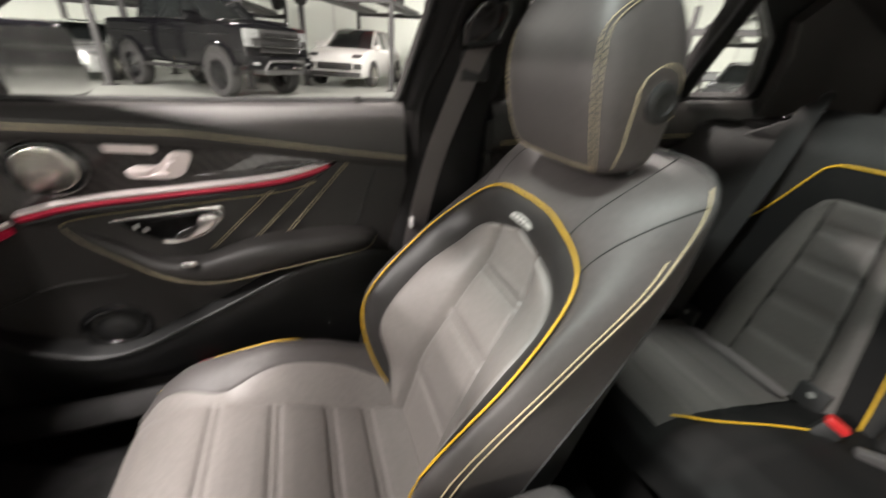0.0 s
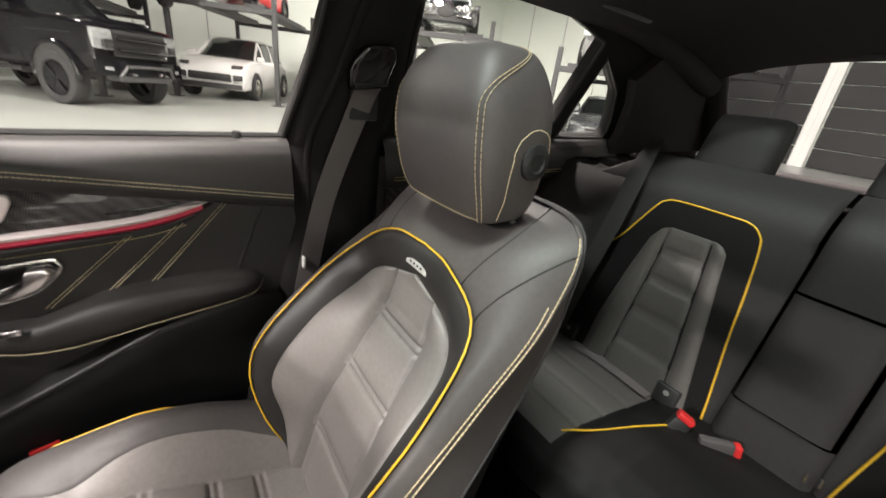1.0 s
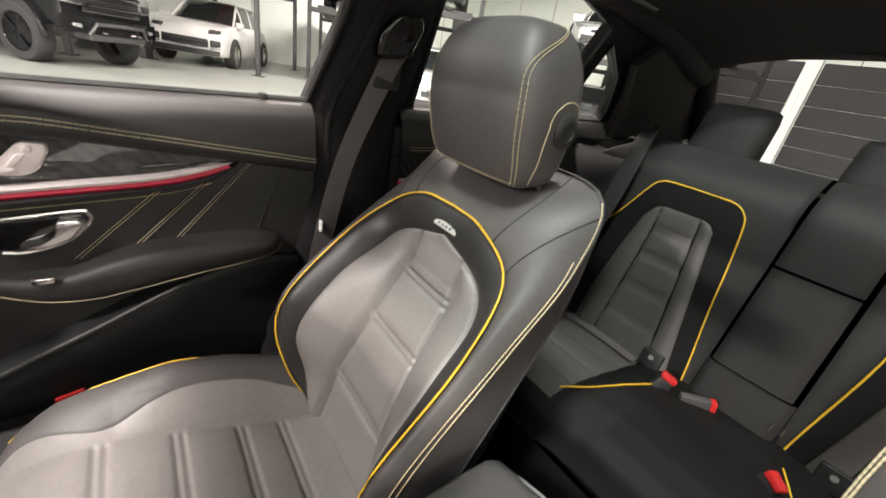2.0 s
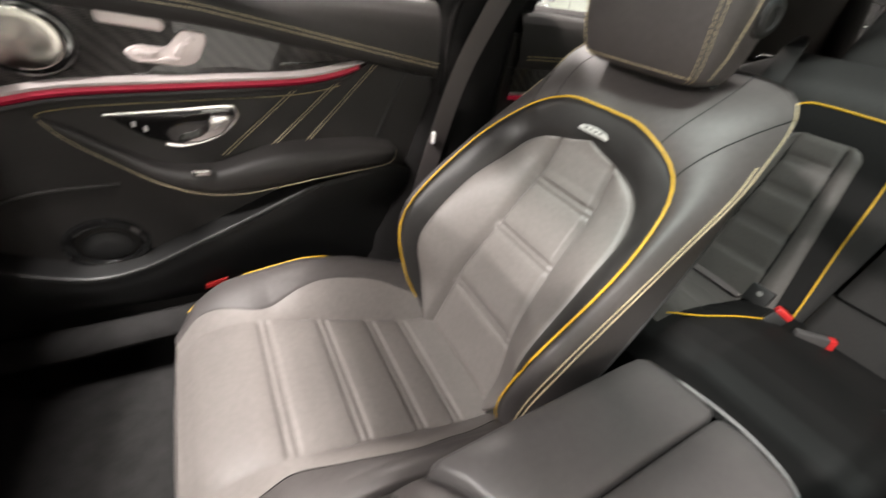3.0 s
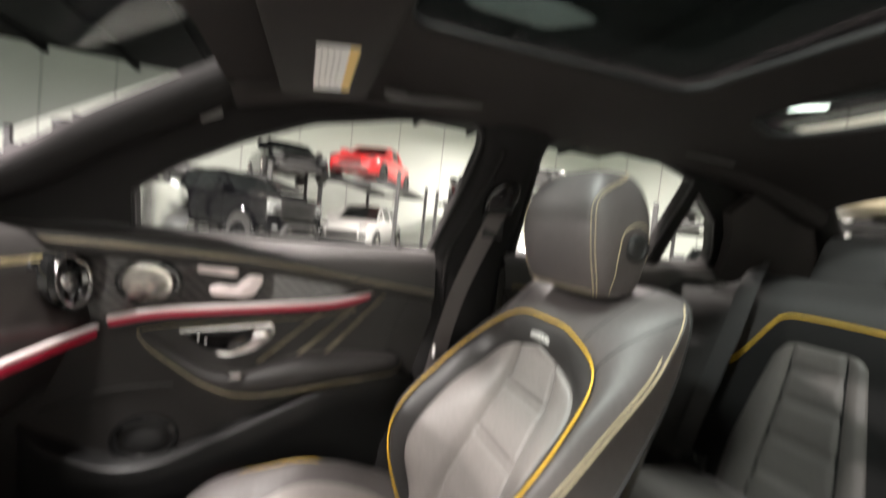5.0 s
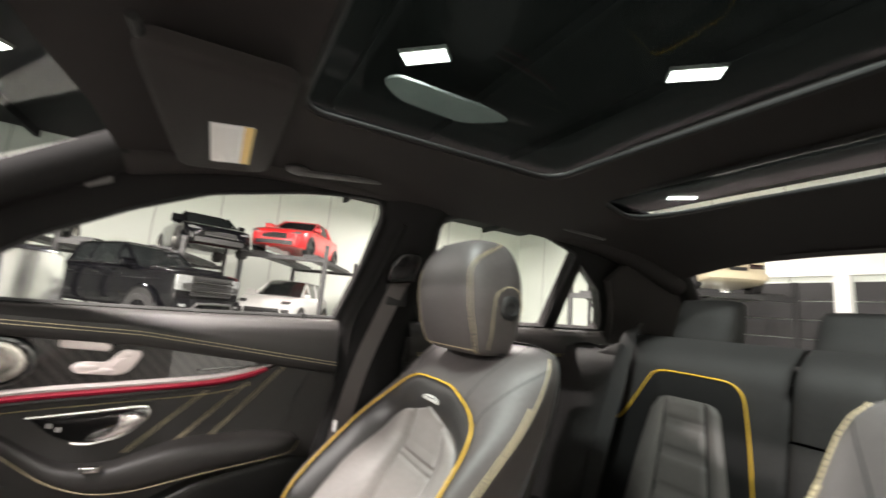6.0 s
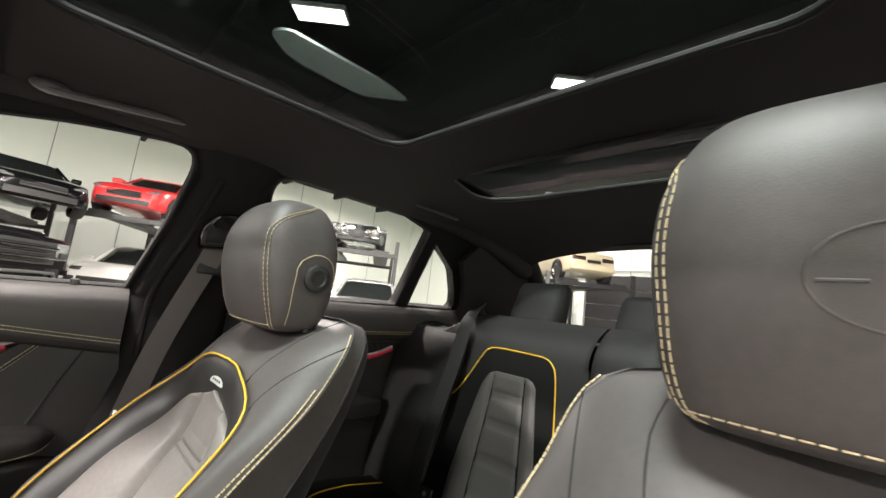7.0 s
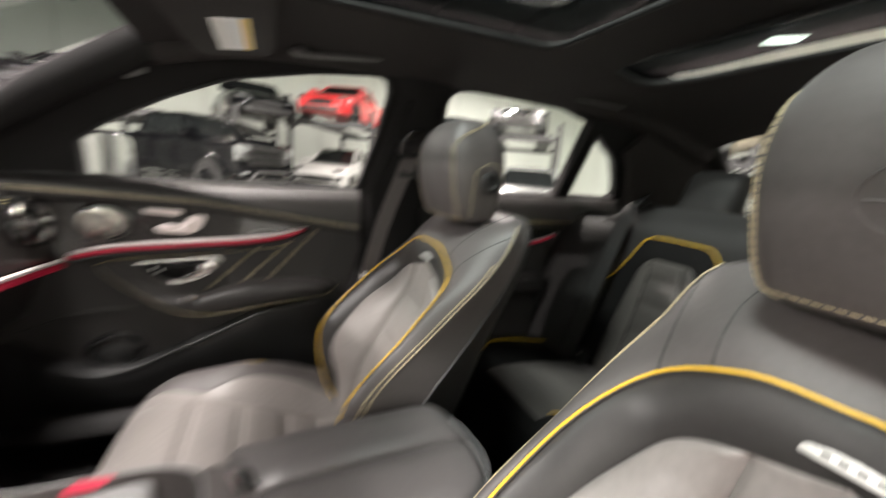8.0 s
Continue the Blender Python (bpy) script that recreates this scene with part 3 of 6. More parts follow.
    # handle bowl and lever
    bowl = rounded([(-0.29, 0.748), (-0.11, 0.765), (-0.097, 0.758), (-0.10, 0.735), (-0.14, 0.705), (-0.19, 0.692), (-0.245, 0.708)], [0.004, 0.01, 0.012, 0.02, 0.03, 0.02, 0.03], 6)
    hb = part("handle_bowl", prism(bmesh.new(), bowl, lambda a, b, h: P(a, b, 0.0 + h), 0.004, 0.002), GLOSS_BLACK, d, "recessed black handle bowl")
    top = [(-0.292, 0.7485), (-0.20, 0.757), (-0.115, 0.7655), (-0.10, 0.760), (-0.10, 0.742), (-0.135, 0.710), (-0.185, 0.695), (-0.215, 0.698)]
    part("bowl_rim", tube(bmesh.new(), spline([P(y, z, 0.006) for y, z in top], 40), 0.004, segs=8), CHROME, d, "chrome rim of the door handle")
    lever = rounded([(-0.142, 0.752), (-0.112, 0.755), (-0.104, 0.745), (-0.125, 0.718), (-0.165, 0.702), (-0.20, 0.700), (-0.165, 0.712), (-0.145, 0.728)], 0.008, 5)
    part("door_lever", prism(bmesh.new(), lever, lambda a, b, h: P(a, b, 0.004 + h), 0.016, 0.006), CHROME, d, "curved chrome door lever")
    for y, z in ((-0.258, 0.728), (-0.243, 0.720)):
        part("lock_symbol", prism(bmesh.new(), rounded([(y, z), (y + 0.005, z), (y + 0.005, z + 0.009), (y, z + 0.009)], 0.001), lambda a, b, h: P(a, b, 0.004 + h), 0.001), LABEL_WHITE, hb, "tiny white lock symbol")

    # diagonal double seams
    for (y0, z0), (y1, z1) in (((0.006, 0.797), (-0.128, 0.672)), ((0.090, 0.817), (-0.038, 0.690)), ((0.166, 0.852), (0.028, 0.697))):
        bm = bmesh.new()
        for off in (-0.0045, 0.0045):
            stitches(bm, [P(y0 + off * 0.8 + (y1 - y0) * t, z0 + (z1 - z0) * t, 0.0022 + 0.002) for t in (0, 0.25, 0.5, 0.75, 1)])
        part("diagonal_stitching", bm, THREAD, d, "diagonal double cream stitching")
        bm = bmesh.new()
        tube(bm, [P(y0 + (y1 - y0) * t, z0 + (z1 - z0) * t, -0.001) for t in (0, 0.5, 1)], 0.0035, segs=6)
        part("diagonal_seam", bm, DOOR_LEATHER, d)
    bm = bmesh.new()
    tube(bm, [P(0.238, 0.848, 0.0), P(0.205, 0.77, 0.0), P(0.178, 0.70, 0.0)], 0.003, segs=6)
    part("panel_seam", bm, SOFT_PLASTIC, d)

    # armrest: a padded wave that runs from the strip's front end down and back to the pad
    top_e = [(-0.37, 0.742), (-0.33, 0.722), (-0.28, 0.690), (-0.22, 0.660), (-0.15, 0.658), (-0.09, 0.678), (-0.03, 0.694), (0.05, 0.700), (0.14, 0.702), (0.20, 0.694), (0.222, 0.680)]
    low_e = [(-0.372, 0.735), (-0.345, 0.705), (-0.284, 0.660), (-0.235, 0.630), (-0.175, 0.610), (-0.11, 0.608), (-0.04, 0.620), (0.05, 0.636), (0.14, 0.648), (0.20, 0.656), (0.224, 0.672)]
    prot = [0.004, 0.012, 0.022, 0.034, 0.046, 0.056, 0.062, 0.064, 0.062, 0.05, 0.02]
    T = spline([(a[0], a[1], p) for a, p in zip(top_e, prot)], 50)
    Lw = spline([(a[0], a[1], p) for a, p in zip(low_e, prot)], 50)
    bm = bmesh.new()
    rings = []
    for a, b in zip(T, Lw):
        p = max(a.z, 0.004)
        prof = [(0, -0.004), (0.04, 0.75 * p), (0.16, 0.98 * p), (0.4, 1.02 * p), (0.75, p), (0.93, 0.9 * p), (1.0, 0.72 * p), (1.02, -0.004)]
        rings.append([P(a.x + (b.x - a.x) * t, a.y + (b.y - a.y) * t, h) for t, h in prof])
    loft(bm, rings)
    part("armrest", bm, DOOR_LEATHER, d, "padded black leather armrest", angle=55)
    bm = bmesh.new()
    stitches(bm, [P(b.x, b.y + 0.004 + 0.0 * a.x, max(a.z, 0.004) * 0.93 + 0.0015) for a, b in zip(T, Lw)])
    part("armrest_stitching", bm, THREAD, d, "cream stitching along the armrest")
    part("window_switch", prism(bmesh.new(), rounded([(-0.185, 0.652), (-0.155, 0.652), (-0.155, 0.664), (-0.185, 0.664)], 0.003), lambda a, b, h: P(a, b, 0.044 + h), 0.008, 0.003), CHROME, d, "chrome window switch")

    # pocket, lower speaker and sill
    rim = [(-0.56, 0.545), (-0.48, 0.500), (-0.384, 0.462), (-0.30, 0.468), (-0.20, 0.510), (-0.10, 0.555), (-0.012, 0.597), (0.04, 0.614), (0.12, 0.626), (0.20, 0.634), (0.262, 0.620)]
    R = spline([(y, z, 0) for y, z in rim], 60)

    def bulge(i):
        a, b = min(1, (i + 1) / 9), min(1, max(0, (60 - i) / 26))
        return 0.055 * a * (2 - a) * (0.30 + 0.70 * b * b * (3 - 2 * b))
    bm = bmesh.new()
    rings = []
    for i, p in enumerate(R):
        h = bulge(i)
        rings.append([P(p.x, p.y + 0.004, 0.0), P(p.x, p.y + 0.004, h * 0.6), P(p.x, p.y + 0.004, h - 0.004), P(p.x, p.y, h), P(p.x, p.y - 0.01, h + 0.002), P(p.x, p.y - 0.06, h - 0.006), P(p.x + 0.01, 0.36 + 0.25 * (p.y - 0.46), 0.02), P(p.x, 0.34, 0.0)])
    loft(bm, rings)
    part("door_pocket", bm, SOFT_PLASTIC, d, "black plastic door pocket", angle=40)
    bm = bmesh.new()
    tube(bm, [P(p.x, p.y + 0.002, bulge(i)) for i, p in enumerate(R[:42])], 0.005, segs=8)
    part("pocket_rim", bm, PLASTIC, d, "smooth dark rim of the pocket")
    ring = [(-0.345 + 0.058 * math.cos(t * math.tau / 32), 0.505 + 0.046 * math.sin(t * math.tau / 32)) for t in range(32)]
    spk = part("woofer_ring", tube(bmesh.new(), [P(a, b, 0.006) for a, b in ring], 0.009, closed=True, segs=8), GLOSS_BLACK, d, "black speaker ring in the pocket")
    part("woofer_cone", prism(bmesh.new(), [(-0.345 + 0.04 * math.cos(t * math.tau / 32), 0.50 + 0.03 * math.sin(t * math.tau / 32)) for t in range(32)], lambda a, b, h: P(a, b, h), 0.006, 0.003, dome=0.006), SOFT_PLASTIC, spk, "black speaker cone")
    bm = bmesh.new()
    tube(bm, spline([P(-0.53, 0.575, 0.004), P(-0.42, 0.615, 0.004), P(-0.30, 0.625, 0.004)], 16), 0.003, segs=6)
    part("crease_line", bm, DOOR_LEATHER, d)
    part("red_reflector", prism(bmesh.new(), rounded([(-0.205, 0.381), (-0.160, 0.390), (-0.160, 0.403), (-0.205, 0.394)], 0.004), lambda a, b, h: P(a, b, 0.034 + h), 0.006, 0.002), RED_PLASTIC, d, "red door reflector")
    return d


front_door(-1)
# the driver's door stands wide open on its front hinge
open_door = front_door(1)
open_door.matrix_basis = Matrix.Translation((0.85, -0.66, 0)) @ Matrix.Rotation(radians(-68), 4, "Z") @ Matrix.Translation((-0.85, 0.66, 0))


def rear_door(s):
    d = thing("door_rear_passenger" if s < 0 else "door_rear_driver", "black leather rear door panel with armrest and red light strip", "car door", kind="structure")

    def P(y, z, h):
        return (s * (0.775 - h), y, z)
    bm = bmesh.new()
    plate(bm, [(0.50, 0.33), (1.02, 0.33), (1.20, 0.62), (1.36, 0.80), (1.38, 0.95), (0.50, 0.94)], [], lambda a, b: (s * 0.775, a, b), 0.05, (s, 0, 0))
    part("door_panel", bm, DOOR_LEATHER, d, "black leather rear door panel", angle=30)

    def roll(i, j):
        y = 0.50 + 0.90 * i
        zl, zt = 0.880 + 0.02 * i, 0.988 + 0.022 * i
        pts = [(0.0, zl - 0.012), (0.034, zl - 0.008), (0.042, zl + 0.010), (0.038, zl + 0.03), (0.026, zt - 0.03), (0.006, zt - 0.004), (-0.016, zt), (-0.03, zt - 0.002)]
        k = j * 7
        a, b = pts[min(int(k), 6)], pts[min(int(k) + 1, 7)]
        f = k - min(int(k), 6)
        return P(y, a[1] + (b[1] - a[1]) * f, a[0] + (b[0] - a[0]) * f)
    part("upper_trim", surface(bmesh.new(), 20, 21, roll), DOOR_LEATHER, d, "padded black leather door top", angle=60)
    bm = bmesh.new()
    for dz in (0.014, 0.021):
        stitches(bm, [P(0.52 + 0.8 * i / 10, 0.880 + 0.018 * i / 10 + dz, 0.043) for i in range(11)])
    part("top_stitching", bm, YTHREAD, d)
    run = spline([P(0.52, 0.800, 0.012), P(0.75, 0.805, 0.012), P(0.95, 0.822, 0.012), P(1.05, 0.85, 0.012)], 24)
    part("light_strip", tube(bmesh.new(), run, 0.006, segs=6), STRIP_RED, d, "glowing red ambient light strip")
    part("chrome_strip", tube(bmesh.new(), [p + Vector((0, 0, 0.009)) for p in run], 0.004, segs=6), SATIN, d, "satin silver trim strip")
    bm = bmesh.new()
    plate(bm, [(0.52, 0.812), (0.75, 0.817), (0.95, 0.832), (1.05, 0.86), (1.05, 0.875), (0.52, 0.872)], [], lambda a, b: P(a, b, 0.006), 0.01, (s, 0, 0))
    part("carbon_inlay", bm, CARBON, d, "glossy carbon-fibre inlay", smooth=False)
    rings = []
    for y, w, zt in ((0.60, 0.02, 0.660), (0.64, 0.07, 0.682), (0.75, 0.085, 0.70), (0.9, 0.09, 0.708), (0.98, 0.08, 0.705), (1.0, 0.03, 0.69)):
        rings.append([P(y, zt, 0.0), P(y, zt + 0.004, w * 0.8), P(y, zt - 0.012, w), P(y, zt - 0.05, w * 0.95), P(y, zt - 0.075, 0.02), P(y, zt - 0.08, 0.0)])
    part("armrest", loft(bmesh.new(), rings), DOOR_LEATHER, d, "padded black leather armrest", angle=50)
    return d


rear_door(-1)
rear_door(1)

# centre pillars with their belts
for s in (-1, 1):
    pil = thing("pillar_centre", "black fabric centre pillar with seat belt guide", "car pillar", group="centre pillars", kind="structure")
    rings = []
    for z, ya, yb, inn in ((0.20, 0.16, 0.50, 0.07), (0.45, 0.175, 0.50, 0.07), (0.62, 0.25, 0.495, 0.05), (0.80, 0.288, 0.495, 0.04), (0.97, 0.292, 0.515, 0.036), (1.10, 0.325, 0.515, 0.032), (1.24, 0.352, 0.50, 0.03), (1.30, 0.33, 0.52, 0.026), (1.345, 0.28, 0.58, 0.01)):
        x = abs(side_x(z)) + 0.005
        r = 0.03
        rings.append([(s * x, ya, z), (s * (x - inn * 0.6), ya + 0.004, z), (s * (x - inn), ya + r, z), (s * (x - inn - 0.006), (ya + yb) / 2, z), (s * (x - inn), yb - r, z), (s * (x - inn * 0.6), yb - 0.004, z), (s * x, yb, z)])
    part("pillar_cover", loft(bmesh.new(), rings), PILLAR, pil, "black woven pillar cover", angle=60)
    bm = bmesh.new()
    tube(bm, spline([(s * (abs(side_x(z)) - 0.034), y, z) for y, z in ((0.325, 0.80), (0.33, 0.97), (0.362, 1.10), (0.39, 1.24))], 14), 0.008, segs=8)
    part("pillar_ridge", bm, PILLAR, pil)
    # belt
    belt = thing("seat_belt", "dark grey seat belt hanging along the centre pillar", "seat belt", group="front seat belts")
    pts = [Vector((s * (abs(side_x(z)) - 0.052), y, z)) for y, z in ((0.425, 1.10), (0.415, 1.06), (0.36, 0.86), (0.315, 0.66), (0.285, 0.48), (0.27, 0.33))]
    run = spline(pts, 30)
    bm = bmesh.new()
    rings = []
    for i, p in enumerate(run):
        q, r = run[max(0, i - 1)], run[min(29, i + 1)]
        dr = (r - q).normalized()
        n = Vector((-s, 0, 0))
        w = dr.cross(n).normalized() * 0.0235
        rings.append([p - w, p - w + n * 0.0012, p + n * 0.0016, p + w + n * 0.0012, p + w, p])
    part("webbing", loft(bm, rings), BELT, belt, "grey woven belt webbing", angle=60)
    guide = rounded([(0.385, 1.085), (0.455, 1.095), (0.465, 1.15), (0.45, 1.175), (0.40, 1.168), (0.378, 1.13)], 0.014)
    g = part("belt_guide", prism(bmesh.new(), guide, lambda a, b, h: (s * (abs(side_x(b)) - 0.036 - h), a, b), 0.026, 0.010), GLOSS_BLACK, belt, "black plastic belt guide")
    part("guide_slot", tube(bmesh.new(), [(s * (abs(side_x(1.1)) - 0.058), y, 1.098 + (y - 0.4) * 0.15) for y in (0.392, 0.425, 0.458)], 0.006, segs=8), PLASTIC, g)
    part("belt_clip", prism(bmesh.new(), rounded([(0.305, 0.695), (0.311, 0.695), (0.311, 0.722), (0.305, 0.722)], 0.002), lambda a, b, h: (s * (abs(side_x(b)) - 0.054 - h), a, b), 0.012, 0.002), LABEL_WHITE, belt, "small pale belt stop")
    # height slider
    bm = bmesh.new()
    box(bm, (s * 0.712, 0.395, 1.03), (s * 0.700, 0.455, 1.19), 0.004)
    part("slider_track", bm, PLASTIC, belt, "black slider track of the belt")


# ---- front seats ----
BACK_UP = Vector((0, 0.35, 0.937))
BACK_OUT = Vector((0, -0.937, 0.35))

K_INSERT = [(0.116, -0.06, -0.003), (0.166, 0.04, 0.037), (0.170, 0.14, 0.094), (0.163, 0.27, 0.065), (0.144, 0.36, 0.017), (0.104, 0.415, 0.005), (0, 0.448, 0.008)]
K_PIPING = [(0.149, -0.06, -0.040), (0.172, 0.04, 0.069), (0.199, 0.165, 0.126), (0.197, 0.335, 0.067), (0.160, 0.445, 0.018), (0.080, 0.492, 0.019), (0, 0.499, 0.012)]
K_WING = [(0.201, -0.06, -0.011), (0.204, 0.05, 0.056), (0.229, 0.19, 0.104), (0.223, 0.37, 0.026), (0.214, 0.50, -0.037), (0.175, 0.608, -0.068), (0, 0.628, -0.105)]
K_SIDE = [(0.212, -0.06, -0.04), (0.222, 0.05, -0.01), (0.238, 0.19, 0.010), (0.218, 0.37, -0.050), (0.194, 0.505, -0.092), (0.150, 0.614, -0.110), (0, 0.634, -0.132)]
K_BACK = [(0.188, -0.06, -0.085), (0.200, 0.05, -0.085), (0.200, 0.19, -0.095), (0.168, 0.37, -0.118), (0.140, 0.50, -0.140), (0.104, 0.590, -0.148), (0, 0.610, -0.160)]


def seat(name, label, x0, y0, z0, s, tall=1.0, crest=True):
    """s = 1: the inner side lies to +x."""
    st = thing(name, label, "car seat", (x0, y0 + 0.05, 0.20), group="front seats")
    base = Vector((x0, y0 + 0.23, z0 + 0.42))
    off = Vector((-x0, -(y0 + 0.05), -0.20))

    def B(u, v, h):
        return base + Vector((s * u, 0, 0)) + BACK_UP * v + BACK_OUT * h + off

    def W(u, y, z):
        return Vector((x0 + s * u, y0 + y, z0 + z)) + off

    def whole(K, n=33):
        half = spline(K, n)
        return half + [Vector((-p.x, p.y, p.z)) for p in reversed(half[:-1])]

    C = {k: whole(v) for k, v in (("ins", K_INSERT), ("pip", K_PIPING), ("wing", K_WING), ("side", K_SIDE), ("back", K_BACK))}

    def band(a, b, n, bulge, groove=0.0):
        rings = []
        for k in range(n + 1):
            t = k / n
            up = bulge * 4 * t * (1 - t) - (groove if k in (0, n) else 0)
            ring = []
            for p, q in zip(C[a], C[b]):
                m = p.lerp(q, t)
                ring.append(B(m.x, m.y, m.z + up))
            rings.append(ring)
        return loft(bmesh.new(), rings, closed=False)

    # backrest
    shell = part("seat_shell", band("side", "back", 6, -0.012), BORDER_LEATHER, st, "black leather backrest side", angle=70)
    bm = bmesh.new()
    rings = []
    for t in (0, 0.3, 0.6, 1.0):
        rings.append([B(p.x * (1 - t), p.y, p.z - 0.012 * t) for p in C["back"]])
    loft(bm, rings, closed=False)
    part("back_panel", bm, PLASTIC, st, "black rear shell of the seat", angle=70)
    rim = part("backrest_rim", band("wing", "side", 8, 0.016), BLACK_LEATHER, st, "black leather wing of the backrest", angle=70)
    bol = part("backrest_bolster", band("pip", "wing", 10, 0.014, 0.002), BLACK_LEATHER, st, "raised black leather side bolster", angle=70)
    part("backrest_border", band("ins", "pip", 8, 0.006, 0.002), BORDER_LEATHER, st, "black leather border inside the piping", angle=70)

    # centre of the backrest with fluted panels and cross seams
    half = [(p.y, p.x, p.z) for p in spline(K_INSERT, 60)]
    Vs = [-0.06 + 0.5078 * (1 - (1 - i / 200) ** 1.6) for i in range(201)]
    seams = (-0.040, 0.096, 0.242, 0.350)

    def panel(v):
        return linear([(-0.06, 0.112), (0.03, 0.106), (0.15, 0.088), (0.25, 0.076), (0.34, 0.070), (0.44, 0.058)], v)

    def centre_f(i, j):
        v = Vs[min(200, int(round(i * 200)))]
        t = j * 2 - 1
        w = max(0.0005, linear([(q[0], q[1]) for q in half], v))
        he = linear([(q[0], q[2]) for q in half], v)
        fade = min(1, max(0, (0.448 - v) / 0.07))
        hc = he + (he * 0.25 - 0.008 - he) * fade
        wc = min(w * 0.965, panel(v))
        a = abs(t)
        u = math.copysign(a / 0.55 * wc if a <= 0.55 else wc + (a - 0.55) / 0.45 * (w - wc), t)
        h = hc + (he - hc) * min(1, max(0, (abs(u) - wc * 0.7) / max(0.01, w - wc * 0.7))) ** 1.5
        if abs(u) < wc:
            d = min(abs(v - q) for q in seams)
            h += 0.005 * (1 - (abs(u) / wc) ** 4) * min(1, d / 0.025) ** 0.5
            h -= 0.0042 * math.exp(-((d - 0.0065) / 0.0030) ** 2)
        else:
            t = (abs(u) - wc) / max(1e-4, w - wc)
            h += 0.012 * math.sin(math.pi * min(1, t)) ** 0.7 * min(1, (w - wc) / 0.03)
        h -= 0.009 * fade * math.exp(-((abs(u) - wc) / 0.006) ** 2)
        return B(u, v, h - 0.003 * (a > 0.999))
    part("backrest_centre", surface(bmesh.new(), 200, 80, centre_f), GREY_LEATHER, st, "grey leather fluted backrest centre", angle=80)
    bm = bmesh.new()
    for v in seams:
        for dv in (-0.006, 0.006):
            wc = panel(v) * 0.95
            i = min(range(201), key=lambda k: abs(Vs[k] - v - dv))
            stitches(bm, [centre_f(i / 200, 0.5 + 0.5 * t * 0.52) + BACK_OUT * 0.0006 for t in (-1, -0.6, -0.2, 0.2, 0.6, 1)], r=0.0005)
    tagged(part("cross_stitching", bm, GREY_LEATHER, st, "grey cross stitching"), kind="stuff")

    pip = [B(p.x, p.y, p.z + 0.0045) for p in C["pip"]]
    part("yellow_piping", tube(bmesh.new(), pip, 0.0017, segs=8), YELLOW, bol, "bright yellow piping")
    n = len(C["wing"])
    for t in (-0.08, 0.09):
        pts = []
        for k in range(n):
            a, c = C["wing"][k], (C["pip"] if t < 0 else C["side"])[k]
            m = a.lerp(c, abs(t))
            up = (0.014 if t < 0 else 0.016) * 4 * abs(t) * (1 - abs(t))
            pts.append(B(m.x + (math.copysign(0.0009, a.x) if abs(a.x) > 0.03 else 0), m.y, m.z + up + 0.0016))
        lim = 23 if t < 0 else 27
        for side in (pts[1:lim], pts[n - lim:n - 1]):
            part("wing_stitching", stitches(bmesh.new(), side, r=0.0011), THREAD, rim, "cream stitching row on the wing edge")
    # seam across the shoulder, from the piping to the wing edge
    k_low = min(range(33), key=lambda k: abs(C["pip"][k].y - 0.455))
    k_high = min(range(33), key=lambda k: abs(C["wing"][k].y - 0.575))
    k_top = min(range(33), key=lambda k: abs(C["pip"][k].x - 0.10) + (0 if C["pip"][k].y > 0.4 else 1))

    k_end = min(range(33), key=lambda k: abs(C["wing"][k].x - 0.108))

    def on_bolster(k, t, sg):
        i, f = min(31, int(k)), k - min(31, int(k))
        a = C["pip"][i].lerp(C["pip"][i + 1], f)
        c = C["wing"][i].lerp(C["wing"][i + 1], f)
        m = a.lerp(c, t)
        return B(sg * m.x, m.y, m.z + 0.014 * 4 * t * (1 - t) - 0.0004)
    for sg in (1, -1):
        bm = bmesh.new()
        pts = []
        for k in range(9):
            t = k / 8
            pts.append(on_bolster(k_low + (k_high - k_low) * t, t, sg))
        tube(bm, pts, 0.0012, segs=6)
        part("shoulder_seam", bm, PLASTIC, bol, "dark shoulder seam")
        bm = bmesh.new()
        seam = []
        for k in range(11):
            t = k / 10
            seam.append(on_bolster(k_top + (k_end - k_top) * t, t, sg))
        tube(bm, seam, 0.0011, segs=6)
        part("top_seam", bm, PLASTIC, bol, "dark seam of the upper backrest")
    part("side_seam", tube(bmesh.new(), [B(p.x, p.y, p.z) for p in C["side"]], 0.0022, segs=6), PLASTIC, shell, "dark seam of the backrest side")
    # badge
    badge = rounded([(-0.031, 0.4565), (0.031, 0.4565), (0.031, 0.4685), (-0.031, 0.4685)], 0.003)
    bd = part("badge", prism(bmesh.new(), badge, lambda a, b, h: B(a, b, 0.0125 + h), 0.0032, 0.0012), BADGE, st, "small silver badge plate")
    bm = bmesh.new()
    for k in range(4):
        box(bm, (-0.018 + 0.010 * k, -0.0005, 0.0), (-0.013 + 0.010 * k, 0.0025, 0.0004))
    for v in bm.verts:
        v.co = B(v.co.x, 0.4615 + v.co.y, 0.0159 + v.co.z)
    part("badge_mark", bm, PLASTIC, bd, smooth=False)

    # headrest: front corner width and depth, side width and back depth, level by level
    LEVELS = [(0.950, 0.076, 0.424, 0.084, 0.488), (0.960, 0.092, 0.408, 0.100, 0.503), (0.985, 0.099, 0.397, 0.110, 0.513), (1.02, 0.101, 0.387, 0.115, 0.519), (1.06, 0.102, 0.380, 0.117, 0.521), (1.10, 0.098, 0.380, 0.112, 0.519), (1.130, 0.089, 0.387, 0.102, 0.513), (1.153, 0.077, 0.399, 0.088, 0.504), (1.167, 0.060, 0.414, 0.070, 0.492), (1.175, 0.022, 0.440, 0.027, 0.468)]
    NL = 46
